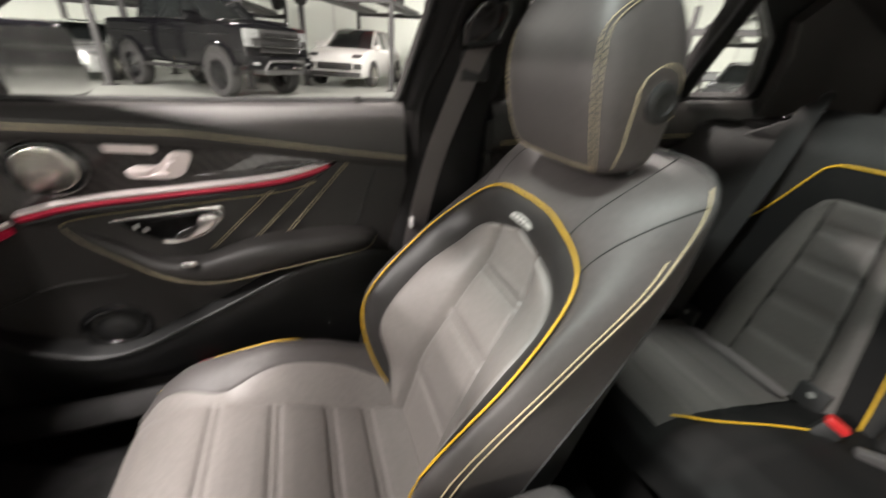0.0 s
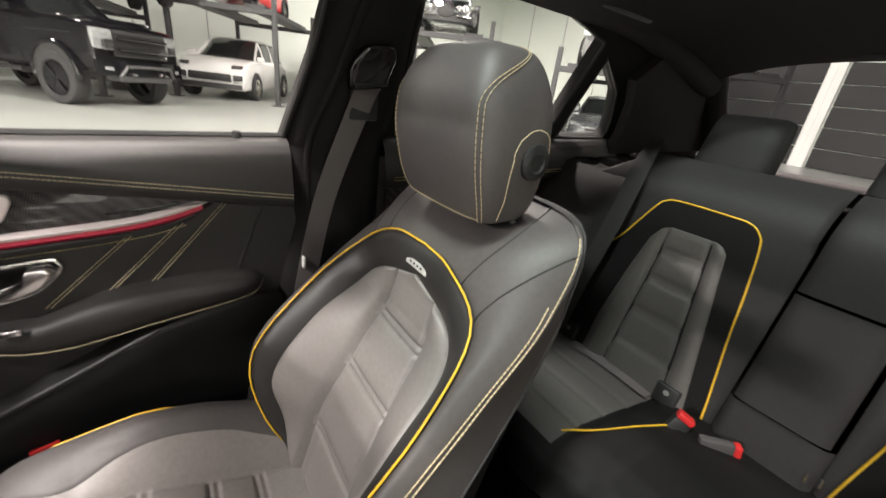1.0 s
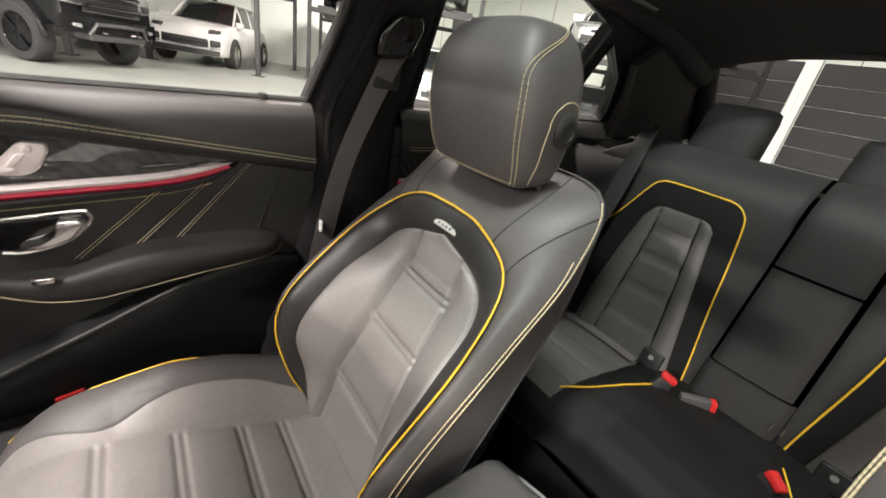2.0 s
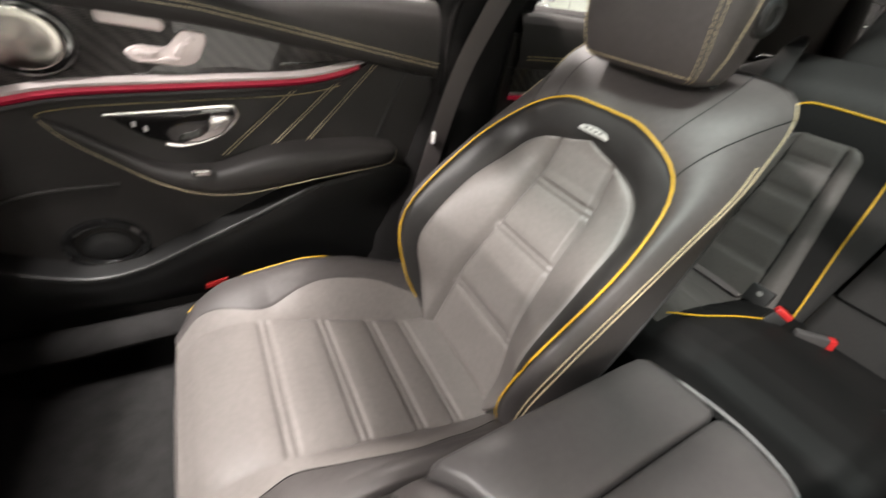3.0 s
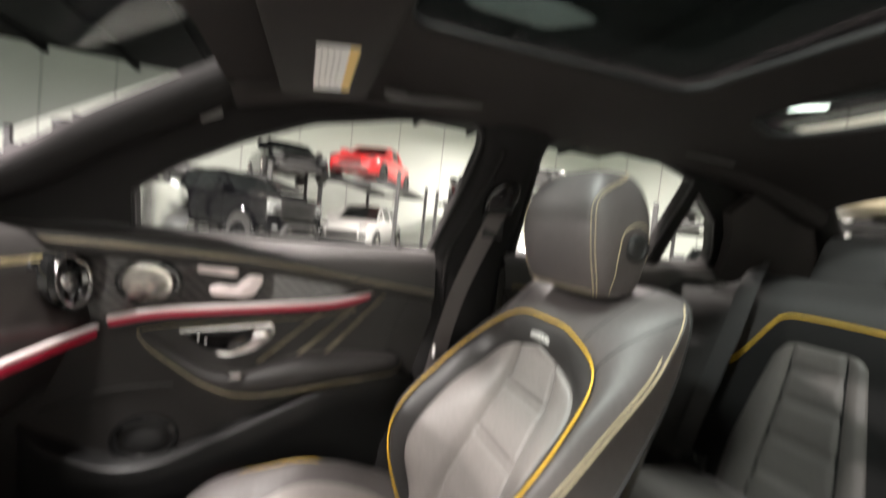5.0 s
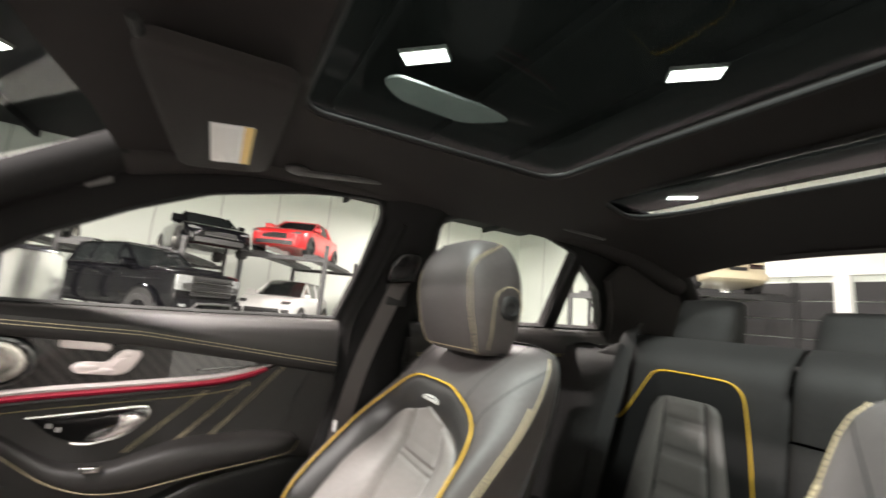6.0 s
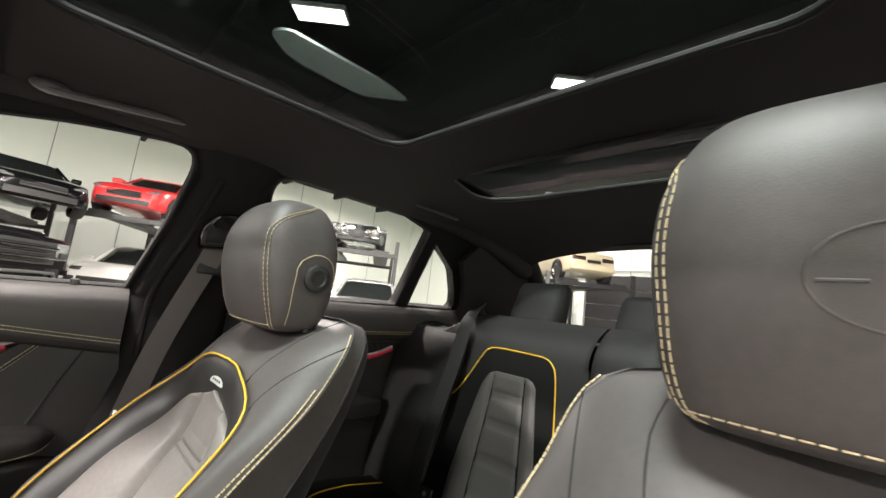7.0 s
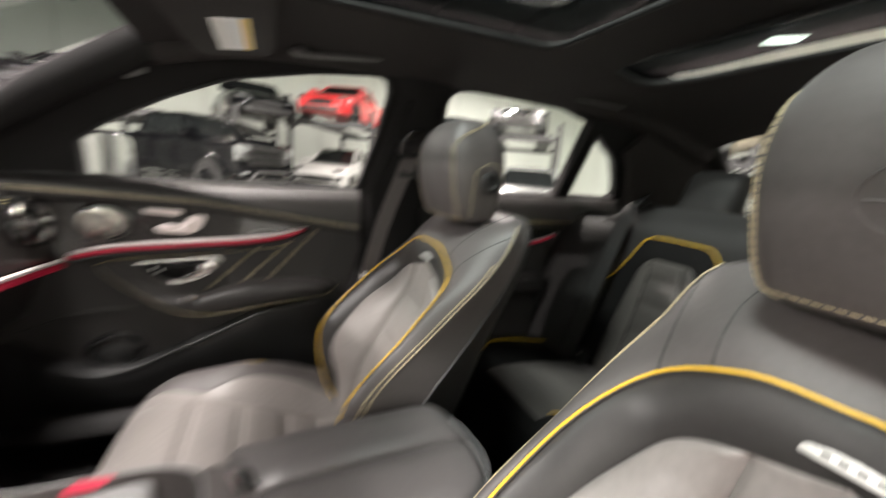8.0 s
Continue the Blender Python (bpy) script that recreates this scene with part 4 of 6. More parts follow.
    zz = [p.x if p.x < 1.04 else 1.04 + (p.x - 1.04) * tall for p in spline([(l[0], 0, 0) for l in LEVELS], NL)]
    cw = spline([(l[1], l[2], 0) for l in LEVELS], NL)
    sw = spline([(l[3], l[4], 0) for l in LEVELS], NL)

    def head(k, q, out=0.0):
        """A point on the headrest: level k, q from 0 to 8 around it from the front's middle."""
        (w, f), (sd, bk) = cw[k].xy, sw[k].xy
        w, sd = max(w, 0.006), max(sd, 0.008)
        bow = 0.011 * w / 0.1
        ctrl = [(0, f - bow), (w, f), (sd, (f + bk) / 2), (w * 0.92, bk - 0.014), (0, bk), (-w * 0.92, bk - 0.014), (-sd, (f + bk) / 2), (-w, f)]
        n = int(q) % 8
        t = q - int(q)
        a, b_, c, d = (Vector(ctrl[(n + m) % 8]) for m in (-1, 0, 1, 2))
        p = 0.5 * (2 * b_ + (c - a) * t + (2 * a - 5 * b_ + 4 * c - d) * t * t + (3 * b_ - a - 3 * c + d) * t ** 3)
        mid = Vector((0, (f + bk) / 2))
        if out:
            p = p + (p - mid).normalized() * out
        return W(p.x, p.y, zz[k])
    rings = [[head(k, 8 * j / 56) for j in range(56)] for k in range(NL)]

    def seam_q(k, q, sg):
        """The seam climbs the front corner and bends back over the crown."""
        rise = max(0.0, (zz[k] - 1.095) / (zz[NL - 4] - 1.095))
        q = q + 1.5 * rise ** 2.2
        return q if sg > 0 else 8 - q
    hr = part("headrest", loft(bmesh.new(), rings), BLACK_LEATHER, st, "rounded black leather headrest", angle=80)
    for sg in (1, -1):
        for q in (0.968, 1.066):
            bm = bmesh.new()
            stitches(bm, [head(k, seam_q(k, q, sg), 0.0012) for k in range(2, NL - 3)], 0.0042, 0.0036, 0.00062)
            part("seam_stitching", bm, THREAD, hr, "cream stitching row on the headrest")
        bm = bmesh.new()
        tube(bm, [head(k, seam_q(k, 1.025, sg), -0.0003) for k in range(2, NL - 3)], 0.0006, segs=6)
        part("headrest_seam", bm, BLACK_LEATHER, hr)
    bm = bmesh.new()
    stitches(bm, [head(5, -1.0 + 2.0 * j / 24 + 8, 0.0012) for j in range(25)], 0.0042, 0.0034, 0.00072)
    part("lower_stitching", bm, THREAD, hr, "cream stitching row on the lower edge")
    for sg in (1, -1):
        cy, cz = 0.462, 1.040

        def disc(r, o):
            return [W(sg * (0.1175 + o), cy + r * math.cos(t * math.tau / 28), cz + r * math.sin(t * math.tau / 28)) for t in range(28)]
        part("headrest_button", loft(bmesh.new(), [disc(0.0225, -0.012), disc(0.0225, 0.003), disc(0.0195, 0.0055), disc(0.013, 0.0060), disc(0.011, 0.0042), disc(0.004, 0.0040)]), SOFT_PLASTIC, hr, "round black release button")
        arch = [(0.426, 0.962), (0.425, 0.99), (0.425, 1.02)] + [(cy + 0.036 * math.cos(t), 1.043 + 0.036 * math.sin(t)) for t in [math.pi - math.pi * q / 14 for q in range(0, 15)]] + [(0.498, 1.02)]
        line = []
        for y, z in arch:
            k = min(range(NL), key=lambda n: abs(zz[n] - z))
            best = min((abs(head(k, q).y - (y0 + y + off.y)), q) for q in [1.2 + 0.05 * n for n in range(36)])[1]
            p = head(k, best if sg > 0 else 8 - best, 0.0014)
            line.append(Vector((p.x, p.y, z0 + z + off.z)))
        bm = bmesh.new()
        stitches(bm, line)
        part("side_stitching", bm, THREAD, hr, "cream stitching arch round the button")
    # embossed crest

    def on_front(u, z):
        k = min(range(NL), key=lambda n: abs(zz[n] - z))
        p = head(k, u / max(0.02, cw[k].x) if u >= 0 else 8 + u / max(0.02, cw[k].x), 0.0)
        return Vector((p.x, p.y - 0.0002, z0 + z + off.z))
    if crest:
        bm = bmesh.new()
        tube(bm, [on_front(0.032 * math.cos(t * math.tau / 36), 1.044 + 0.026 * math.sin(t * math.tau / 36)) for t in range(36)], 0.0008, closed=True, segs=6)
        tube(bm, [on_front(0.002, 1.019 + 0.050 * i / 6) for i in range(7)], 0.0010, segs=6)
        tube(bm, [on_front(-0.026 + 0.018 * i / 3, 1.046) for i in range(4)], 0.0010, segs=6)
        tube(bm, [on_front(0.012 + 0.016 * i / 3, 1.042) for i in range(4)], 0.0010, segs=6)
        part("embossing", bm, BLACK_LEATHER, hr, "embossed oval crest")
    for sg in (1, -1):
        part("headrest_post", tube(bmesh.new(), [W(sg * 0.055, 0.478, 0.90), W(sg * 0.055, 0.478, 0.97)], 0.006, segs=10), CHROME, hr, "chrome headrest post")
    # opening behind the headrest, for the guide
    part("post_guide", prism(bmesh.new(), rounded([(-0.09, -0.075), (0.09, -0.075), (0.10, -0.03), (-0.10, -0.03)], 0.015), lambda a, b, h: B(a, 0.580 + h, b), 0.010, 0.004), PLASTIC, st, "black plastic headrest guide")

    # cushion
    def soft(rows, y, w=0.010):
        return sum(linear(rows, y + w * k) * q for k, q in ((-2, 1), (-1, 2), (0, 3), (1, 2), (2, 1))) / 9

    def cush_z(u, y):
        zc = soft(CUSH_MID, y)
        a = abs(u)
        rise = soft(CUSH_BOL, y)
        t = min(1, max(0, (a - 0.115) / 0.105))
        z = zc + rise * t * t * (3 - 2 * t)
        if a > 0.225:
            z -= 0.9 * (a - 0.225) ** 1.3
        return z
    ys = [-0.250 + 0.52 * i / 180 for i in range(181)]
    cseams = (-0.118, -0.020, 0.076, 0.150)

    def cush(u, y):
        z = cush_z(u, y)
        a = abs(u)
        if a < 0.13:
            d = min(abs(y - q) for q in cseams)
            z += 0.006 * min(1, d / 0.03) ** 0.5 * (1 - (a / 0.13) ** 6)
            z -= 0.0045 * math.exp(-((d - 0.0065) / 0.0034) ** 2)
        ramp = min(1, max(0, (y + 0.10) / 0.05))
        if 0.13 <= a < 0.195:
            z += 0.008 * ramp * math.sin(math.pi * (a - 0.13) / 0.065)
        z -= 0.006 * ramp * math.exp(-((a - 0.13) / 0.005) ** 2)
        return z

    def edge(y, sg=-1):
        return linear(CUSH_EDGE, y) * (0.89 if sg > 0 else 1.0)

    def bound(y):
        return soft([(-0.25, 0.148), (-0.22, 0.172), (-0.19, 0.173), (-0.16, 0.163), (-0.125, 0.149), (-0.10, 0.153), (-0.06, 0.169), (-0.01, 0.183), (0.03, 0.188), (0.12, 0.184), (0.20, 0.165), (0.27, 0.14)], y, 0.009)

    def centre_c(i, j):
        y = ys[int(round(i * 180))]
        t = j * 2 - 1
        a, e = abs(t), bound(y)
        u = math.copysign(a / 0.7 * 0.130 if a <= 0.7 else 0.130 + (a - 0.7) / 0.3 * (e - 0.130), t)
        return W(u, y, cush(u, y))
    part("cushion_centre", surface(bmesh.new(), 180, 80, centre_c), GREY_LEATHER, st, "grey leather fluted cushion centre", angle=80)
    for sg in (1, -1):
        def outer_c(i, j, sg=sg):
            y = ys[int(round(i * 180))]
            a = bound(y) + (edge(y, sg) - bound(y)) * min(1, j * 1.35)
            z = cush(a, y) - 0.003 * (j < 0.01) + 0.004 * math.sin(math.pi * min(1, j * 1.35))
            if j > 0.74:
                k = (j - 0.74) / 0.26
                z -= 0.018 * math.sin(k * math.pi / 2) + 0.20 * k ** 1.5
                a += 0.012 * math.sin(k * math.pi / 2) - 0.02 * k * k
            return W(sg * a, y, z)
        part("cushion_bolster", surface(bmesh.new(), 180, 36, outer_c), BLACK_LEATHER, st, "black leather cushion bolster", angle=80)
        pts = []
        for i in range(8, 181):
            y = ys[i]
            a = edge(y, sg) + 0.004
            drop = linear([(-0.25, 0.0), (-0.225, -0.004), (-0.19, -0.022), (-0.13, -0.004), (0.02, -0.002), (0.10, -0.022), (0.27, -0.03)], y)
            pts.append(W(sg * a, y, cush(a, y) + 0.001 + drop))
        if sg > 0:
            pts = []
            for k in range(15):
                y = -0.224 + 0.034 * k / 14
                a = bound(-0.224) + (edge(y, sg) + 0.004 - bound(-0.224)) * (k / 14) ** 0.8
                pts.append(W(a, y, cush(a, y) + 0.004))
        part("cushion_piping", tube(bmesh.new(), pts, 0.0018, segs=8), YELLOW, st, "bright yellow cushion piping")
    # front face of the cushion, grained
    def front_c(i, j):
        a = (j * 2 - 1) * edge(ys[0], j - 0.5)
        t = i
        ins = abs(a) / edge(ys[0], j - 0.5)
        zt = cush(a, ys[0])
        y = ys[0] - 0.028 * math.sin(min(1, t * 1.25) * math.pi / 2) + 0.02 * ins ** 4 + 0.01 * t * t
        return W(a, y, zt + (0.24 - zt) * t)
    part("cushion_front", surface(bmesh.new(), 14, 40, front_c), GREY_LEATHER, st, "grey leather cushion front", angle=70)
    bm = bmesh.new()
    for v in cseams:
        for dy in (-0.0065, 0.0065):
            stitches(bm, [W(u, v + dy, cush(u, v + dy) + 0.0008) for u in [-0.125 + 0.025 * k for k in range(11)]], r=0.0005)
    tagged(part("cushion_stitching", bm, GREY_LEATHER, st, "grey cross stitching"), kind="stuff")
    # base and rails
    bm = bmesh.new()
    box(bm, W(-0.215, -0.20, 0.225), W(0.215, 0.24, 0.30), 0.02)
    part("seat_base", bm, PLASTIC, st, "black plastic seat base")
    for sg in (1, -1):
        bm = bmesh.new()
        box(bm, W(sg * 0.19 - 0.02, -0.24, 0.198), W(sg * 0.19 + 0.02, 0.30, 0.23), 0.005)
        part("seat_rail", bm, STEEL, st, "steel seat rail")
    return st


CUSH_MID = [(-0.25, 0.440), (-0.238, 0.462), (-0.215, 0.478), (-0.18, 0.486), (-0.13, 0.485), (-0.02, 0.457), (0.08, 0.418), (0.15, 0.393), (0.27, 0.372)]
CUSH_BOL = [(-0.25, 0.0), (-0.20, 0.010), (-0.12, 0.026), (-0.02, 0.062), (0.08, 0.085), (0.15, 0.085), (0.27, 0.06)]
CUSH_EDGE = [(-0.25, 0.172), (-0.22, 0.205), (-0.17, 0.232), (-0.08, 0.248), (0.05, 0.256), (0.18, 0.250), (0.27, 0.235)]

seat("passenger_seat", "black and grey leather sports seat with yellow piping", -0.37, 0.0, 0.0, 1, crest=False)
seat("driver_seat", "black and grey leather driver's seat with yellow piping", 0.370, 0.045, 0.013, -1, 0.92)


# ---- rear bench ----
def bench():
    b = thing("rear_bench", "black leather rear bench with grey centres and yellow piping", "car seat", (0, 1.0, 0.2))
    off = Vector((0, -1.0, -0.2))

    def R(x, v, h):
        """Backrest: v up along the back, h forward of it."""
        return Vector((x, 1.035 + 0.20 * v - 0.98 * h, 0.46 + 0.98 * v + 0.20 * h)) + off

    def back_h(x, v):
        a = abs(x)
        h = 0.0
        if a < 0.085:
            h += 0.012
        top = max(0, (v - 0.46) / 0.12)
        h -= 0.085 * top ** 2.2
        return h

    def zone(name, xa, xb, va, vb, mt, label, lift=0.0, nx=24, nv=36, pillow=0.0, groove=0.004):
        def f(i, j):
            v = va + (vb - va) * i
            l, r = (xa(v) if callable(xa) else xa), (xb(v) if callable(xb) else xb)
            x = l + (r - l) * j
            e = min(j, 1 - j) * abs(r - l)
            return R(x, v, back_h(x, v) + lift + pillow * min(1, e / 0.03) ** 0.5 - groove * math.exp(-(e / 0.004) ** 2))
        return part(name, surface(bmesh.new(), nv, nx, f), mt, b, label, angle=80)
    for s in (-1, 1):
        zone("outer_backrest", lambda v: s * (0.094 - 0.02 * v), lambda v: s * (0.655 - 0.10 * max(0, v - 0.35) - 1.1 * max(0, v - 0.46)), -0.08, 0.58, SHADED_NAPPA, "black leather rear backrest", nx=60, nv=60)
        left = [(-0.08, 0.455), (0.10, 0.445), (0.25, 0.420), (0.36, 0.396), (0.392, 0.375), (0.402, 0.35)]
        right = [(-0.08, 0.135), (0.06, 0.160), (0.30, 0.203), (0.38, 0.217), (0.395, 0.230), (0.402, 0.25)]

        def f(i, j):
            v = -0.08 + 0.482 * (1 - (1 - i) ** 1.3)
            l, r = linear(left, v), linear(right, v)
            a = l + (r - l) * j
            ca, cb = 0.358 + 0.06 * max(0, 0.3 - v), 0.208 + 0.118 * v
            d = min(abs(v - q) for q in (0.08, 0.17, 0.262, 0.338))
            h = 0.0
            if cb < a < ca:
                w = min(1, (a - cb) / 0.015, (ca - a) / 0.015)
                h += 0.003 * w * min(1, d / 0.025) ** 0.5
                h -= 0.0032 * w * math.exp(-((d - 0.007) / 0.004) ** 2)
            elif a >= ca:
                h += 0.007 * math.sin(math.pi * min(1, (a - ca) / max(0.01, l - ca))) ** 0.7
            else:
                h += 0.004 * math.sin(math.pi * min(1, (cb - a) / max(0.01, cb - r))) ** 0.7
            h -= 0.003 * math.exp(-((a - ca) / 0.006) ** 2) + 0.003 * math.exp(-((a - cb) / 0.006) ** 2)
            e = min(min(j, 1 - j) * 12, (1 - i) * 14)
            return R(s * a, v, back_h(s * a, v) + (0.003 + h * min(1, e) if e > 0.02 else -0.003))
        # centre in the darkened grey: rear shade is put into its colour
        part("backrest_centre", surface(bmesh.new(), 70, 60, f), SHADED_INSERT, b, "grey leather fluted rear backrest centre", angle=80)
        out_l = [(-0.08, 0.60), (0.20, 0.578), (0.255, 0.545), (0.328, 0.475), (0.435, 0.415), (0.458, 0.395), (0.4655, 0.36)]
        out_r = [(-0.08, 0.106), (0, 0.113), (0.065, 0.121), (0.21, 0.142), (0.317, 0.154), (0.415, 0.169), (0.445, 0.181), (0.462, 0.206), (0.4655, 0.25)]

        def border(i, j):
            v = -0.08 + 0.5455 * (1 - (1 - i) ** 1.5)
            l, r = linear(out_l, v), linear(out_r, v)
            a = l + (r - l) * j
            return R(s * a, v, back_h(s * a, v) + 0.0012)
        part("backrest_border", surface(bmesh.new(), 60, 50, border), SHADED_BLACK, b, "black leather border inside the piping", angle=80)
        pts = [(0.522, 0.285), (0.475, 0.328), (0.415, 0.435), (0.395, 0.458), (0.36, 0.466), (0.25, 0.4655), (0.205, 0.462), (0.18, 0.445), (0.168, 0.415), (0.153, 0.317), (0.141, 0.21), (0.120, 0.065), (0.112, 0.0)]
        run = spline([(s * x, v, 0) for x, v in pts], 80)
        part("yellow_piping", tube(bmesh.new(), [R(p.x, p.y, back_h(p.x, p.y) + 0.0018) for p in run], 0.0022, segs=6), YELLOW, b, "bright yellow piping")
    bm = bmesh.new()
    surface(bm, 6, 60, lambda i, j: R(-0.53 + 1.06 * j, 0.578 - 0.02 * i * i, back_h(-0.53 + 1.06 * j, 0.58) + 0.002 - 0.13 * i))
    part("backrest_top", bm, BLACK_LEATHER, b, "black leather top of the rear backrest")
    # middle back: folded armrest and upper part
    zone("folded_armrest", lambda v: -(0.084 - 0.02 * v), lambda v: 0.084 - 0.02 * v, 0.11, 0.358, SHADED_NAPPA, "folded black leather centre armrest", 0.006, 16, 24, 0.010)
    zone("middle_backrest", lambda v: -(0.084 - 0.02 * v), lambda v: 0.084 - 0.02 * v, 0.364, 0.575, SHADED_NAPPA, "black leather middle backrest", 0.004, 16, 20, 0.010)
    zone("armrest_base", -0.091, 0.091, -0.08, 0.104, SHADED_NAPPA, "black leather base of the armrest", 0.002, 16, 8, 0.004)
    bm = bmesh.new()
    for x in (0.075, 0.095):
        tube(bm, [R(x, 0.035, back_h(x, 0.035) + 0.018), R(x, 0.055, back_h(x, 0.055) + 0.018)], 0.003, segs=8)
    part("anchor_bars", bm, CHROME, b, "two small bright anchor bars")
    # headrests
    for x, w, zt in ((-0.338, 0.086, 0.142), (0.338, 0.086, 0.142), (0.0, 0.082, 0.115)):
        rings = []
        for v, ww, f, k in ((0.520, w * 0.78, -0.004, -0.075), (0.535, w * 0.93, 0.012, -0.088), (0.59, w, 0.016, -0.095), (0.575 + zt * 0.8, w * 0.98, -0.012, -0.095), (0.575 + zt * 0.96, w * 0.93, -0.03, -0.09), (0.575 + zt, w * 0.75, -0.045, -0.08)):
            ring = []
            for q in range(32):
                t = q * math.tau / 32
                cx, cy = math.cos(t), math.sin(t)
                r = (abs(cx) ** 4 + abs(cy) ** 4) ** -0.25
                ring.append(R(x + cx * r * ww, v, (f + k) / 2 + cy * r * (f - k) / 2 - 0.10))
            rings.append(ring)
        part("rear_headrest", loft(bmesh.new(), rings), SHADED_NAPPA, b, "black leather rear headrest", angle=50)
        for sg in (-1, 1):
            part("headrest_post", tube(bmesh.new(), [R(x + sg * 0.04, 0.53, -0.14), R(x + sg * 0.04, 0.60, -0.135)], 0.006, segs=8), CHROME, b)

    # cushion
    def cz(x, y):
        a = abs(x)
        z = linear([(0.60, 0.395), (0.625, 0.445), (0.66, 0.466), (0.72, 0.476), (0.85, 0.468), (1.0, 0.448), (1.10, 0.438)], y)
        t = min(1, max(0, (abs(a - 0.37) - 0.13) / 0.10))
        z += 0.020 * t * t * (3 - 2 * t)
        if a < 0.12:
            z += 0.006
        return z

    def cush(i, j):
        y = 0.60 + 0.50 * i
        x = -0.70 + 1.40 * j
        z = cz(x, y)
        u = abs(abs(x) - 0.37)
        if u < 0.15:
            d = min(abs(y - q) for q in (0.74, 0.83, 0.92, 1.0))
            z -= 0.005 * math.exp(-(d / 0.005) ** 2)
        z -= 0.005 * math.exp(-((u - 0.15) / 0.006) ** 2)
        return Vector((x, y, z)) + off
    # cushion colour carries the shade of seats and roof
    part("bench_cushion", surface(bmesh.new(), 60, 120, cush), SHADED_BLACK, b, "black leather bench cushion", angle=80)
    for s in (-1, 1):
        def cf(i, j):
            y = 0.66 + 0.40 * i
            x = s * 0.37 + (j * 2 - 1) * (0.142 - 0.01 * math.cos(i * 3))
            z = cz(x, y) + 0.004 * math.sin(math.pi * j) ** 0.3 * math.sin(math.pi * min(1, max(0.001, i))) ** 0.2
            d = min(abs(y - q) for q in (0.74, 0.83, 0.92, 1.0))
            z -= 0.004 * math.exp(-(d / 0.005) ** 2)
            return Vector((x, y, z)) + off
        part("cushion_centre", surface(bmesh.new(), 50, 24, cf), SHADED_INSERT, b, "grey leather fluted bench centre", angle=80)
        line = spline([(s * 0.246, 0.700, 0), (s * 0.205, 0.770, 0), (s * 0.165, 0.86, 0), (s * 0.128, 0.96, 0)], 30)
        part("yellow_piping", tube(bmesh.new(), [Vector((p.x, p.y, cz(p.x, p.y) + 0.002)) + off for p in line], 0.0020, segs=6), YELLOW, b, "bright yellow piping")
        line = spline([(s * 0.585, 0.690, 0), (s * 0.628, 0.745, 0), (s * 0.642, 0.85, 0), (s * 0.632, 1.01, 0)], 30)
        part("yellow_piping", tube(bmesh.new(), [Vector((p.x, p.y, cz(p.x, p.y) + 0.003)) + off for p in line], 0.0020, segs=6), YELLOW, b, "bright yellow piping")
    bm = bmesh.new()
    surface(bm, 6, 60, lambda i, j: Vector((-0.70 + 1.40 * j, 0.60 + 0.03 * i - 0.01 * math.sin(i * 3), 0.395 - 0.20 * i)) + off)
    part("bench_front", bm, SHADED_BLACK, b, "black leather bench front")
    # side wings by the door
    for s in (-1, 1):
        rings = []
        for v, w0, w1, h in ((-0.05, 0.535, 0.76, 0.05), (0.1, 0.520, 0.77, 0.062), (0.3, 0.495, 0.775, 0.058), (0.39, 0.482, 0.772, 0.046), (0.45, 0.482, 0.762, 0.026), (0.49, 0.496, 0.745, -0.006), (0.512, 0.525, 0.715, -0.045), (0.52, 0.57, 0.67, -0.075)):
            rings.append([R(s * w0, v, -0.02), R(s * (w0 + 0.004), v, h * 0.45), R(s * (w0 + 0.022), v, h * 0.8), R(s * (w0 * 0.6 + w1 * 0.4), v, h * 1.15), R(s * (w1 - 0.02), v, h * 0.85), R(s * w1, v, h * 0.3), R(s * w1, v, -0.06)])
        part("side_wing", loft(bmesh.new(), [spline(r, 14) for r in rings]), SHADED_NAPPA, b, "black leather rear side wing", angle=70)
    # belt tags and labels at the seat's root
    for s in (-1, 1):
        for x in (s * 0.195, s * 0.50):
            tg = part("anchor_flap", prism(bmesh.new(), rounded([(x - 0.028, 0.0), (x + 0.028, 0.0), (x + 0.028, 0.05), (x - 0.028, 0.05)], 0.004), lambda a, c, h: R(a, c - 0.01, back_h(a, 0.02) + 0.005 + h), 0.012, 0.003), PLASTIC, b, "black child-seat anchor flap")
            part("flap_symbol", prism(bmesh.new(), [(x + 0.007 * math.cos(t * math.tau / 14), 0.022 + 0.007 * math.sin(t * math.tau / 14)) for t in range(14)], lambda a, c, h: R(a, c, back_h(a, 0.02) + 0.0172 + h), 0.0006), GREY_PLASTIC, tg, "small pale symbol")
        def lap(i, j):
            x = s * (0.225 + 0.25 * j)
            y = 1.015 + 0.045 * (i - 0.5) + 0.01 * math.sin(j * 3.1)
            return Vector((x, y, cz(x, y) + 0.008 + 0.02 * math.sin(math.pi * j) * (i * 0.6))) + off
        part("seat_flap", surface(bmesh.new(), 4, 16, lap), BELT, b, "grey fabric flap across the seat root")
    return b


bench()


def buckle(x, y, z, yaw, body, label):
    k = thing("belt_buckle", label, "belt buckle", (x, y, z), group="rear belt buckles")
    k.rotation_euler = (radians(-12), radians(20), radians(yaw))
    bm = bmesh.new()
    box(bm, (-0.019, -0.012, -0.045), (0.019, 0.012, 0.028), 0.006)
    part("buckle_body", bm, body, k, "plastic buckle body")
    bm = bmesh.new()
    box(bm, (-0.018, -0.0125, 0.0265), (0.018, 0.0125, 0.042), 0.004)
    part("release_button", bm, RED_PLASTIC, k, "red release button")
    return k


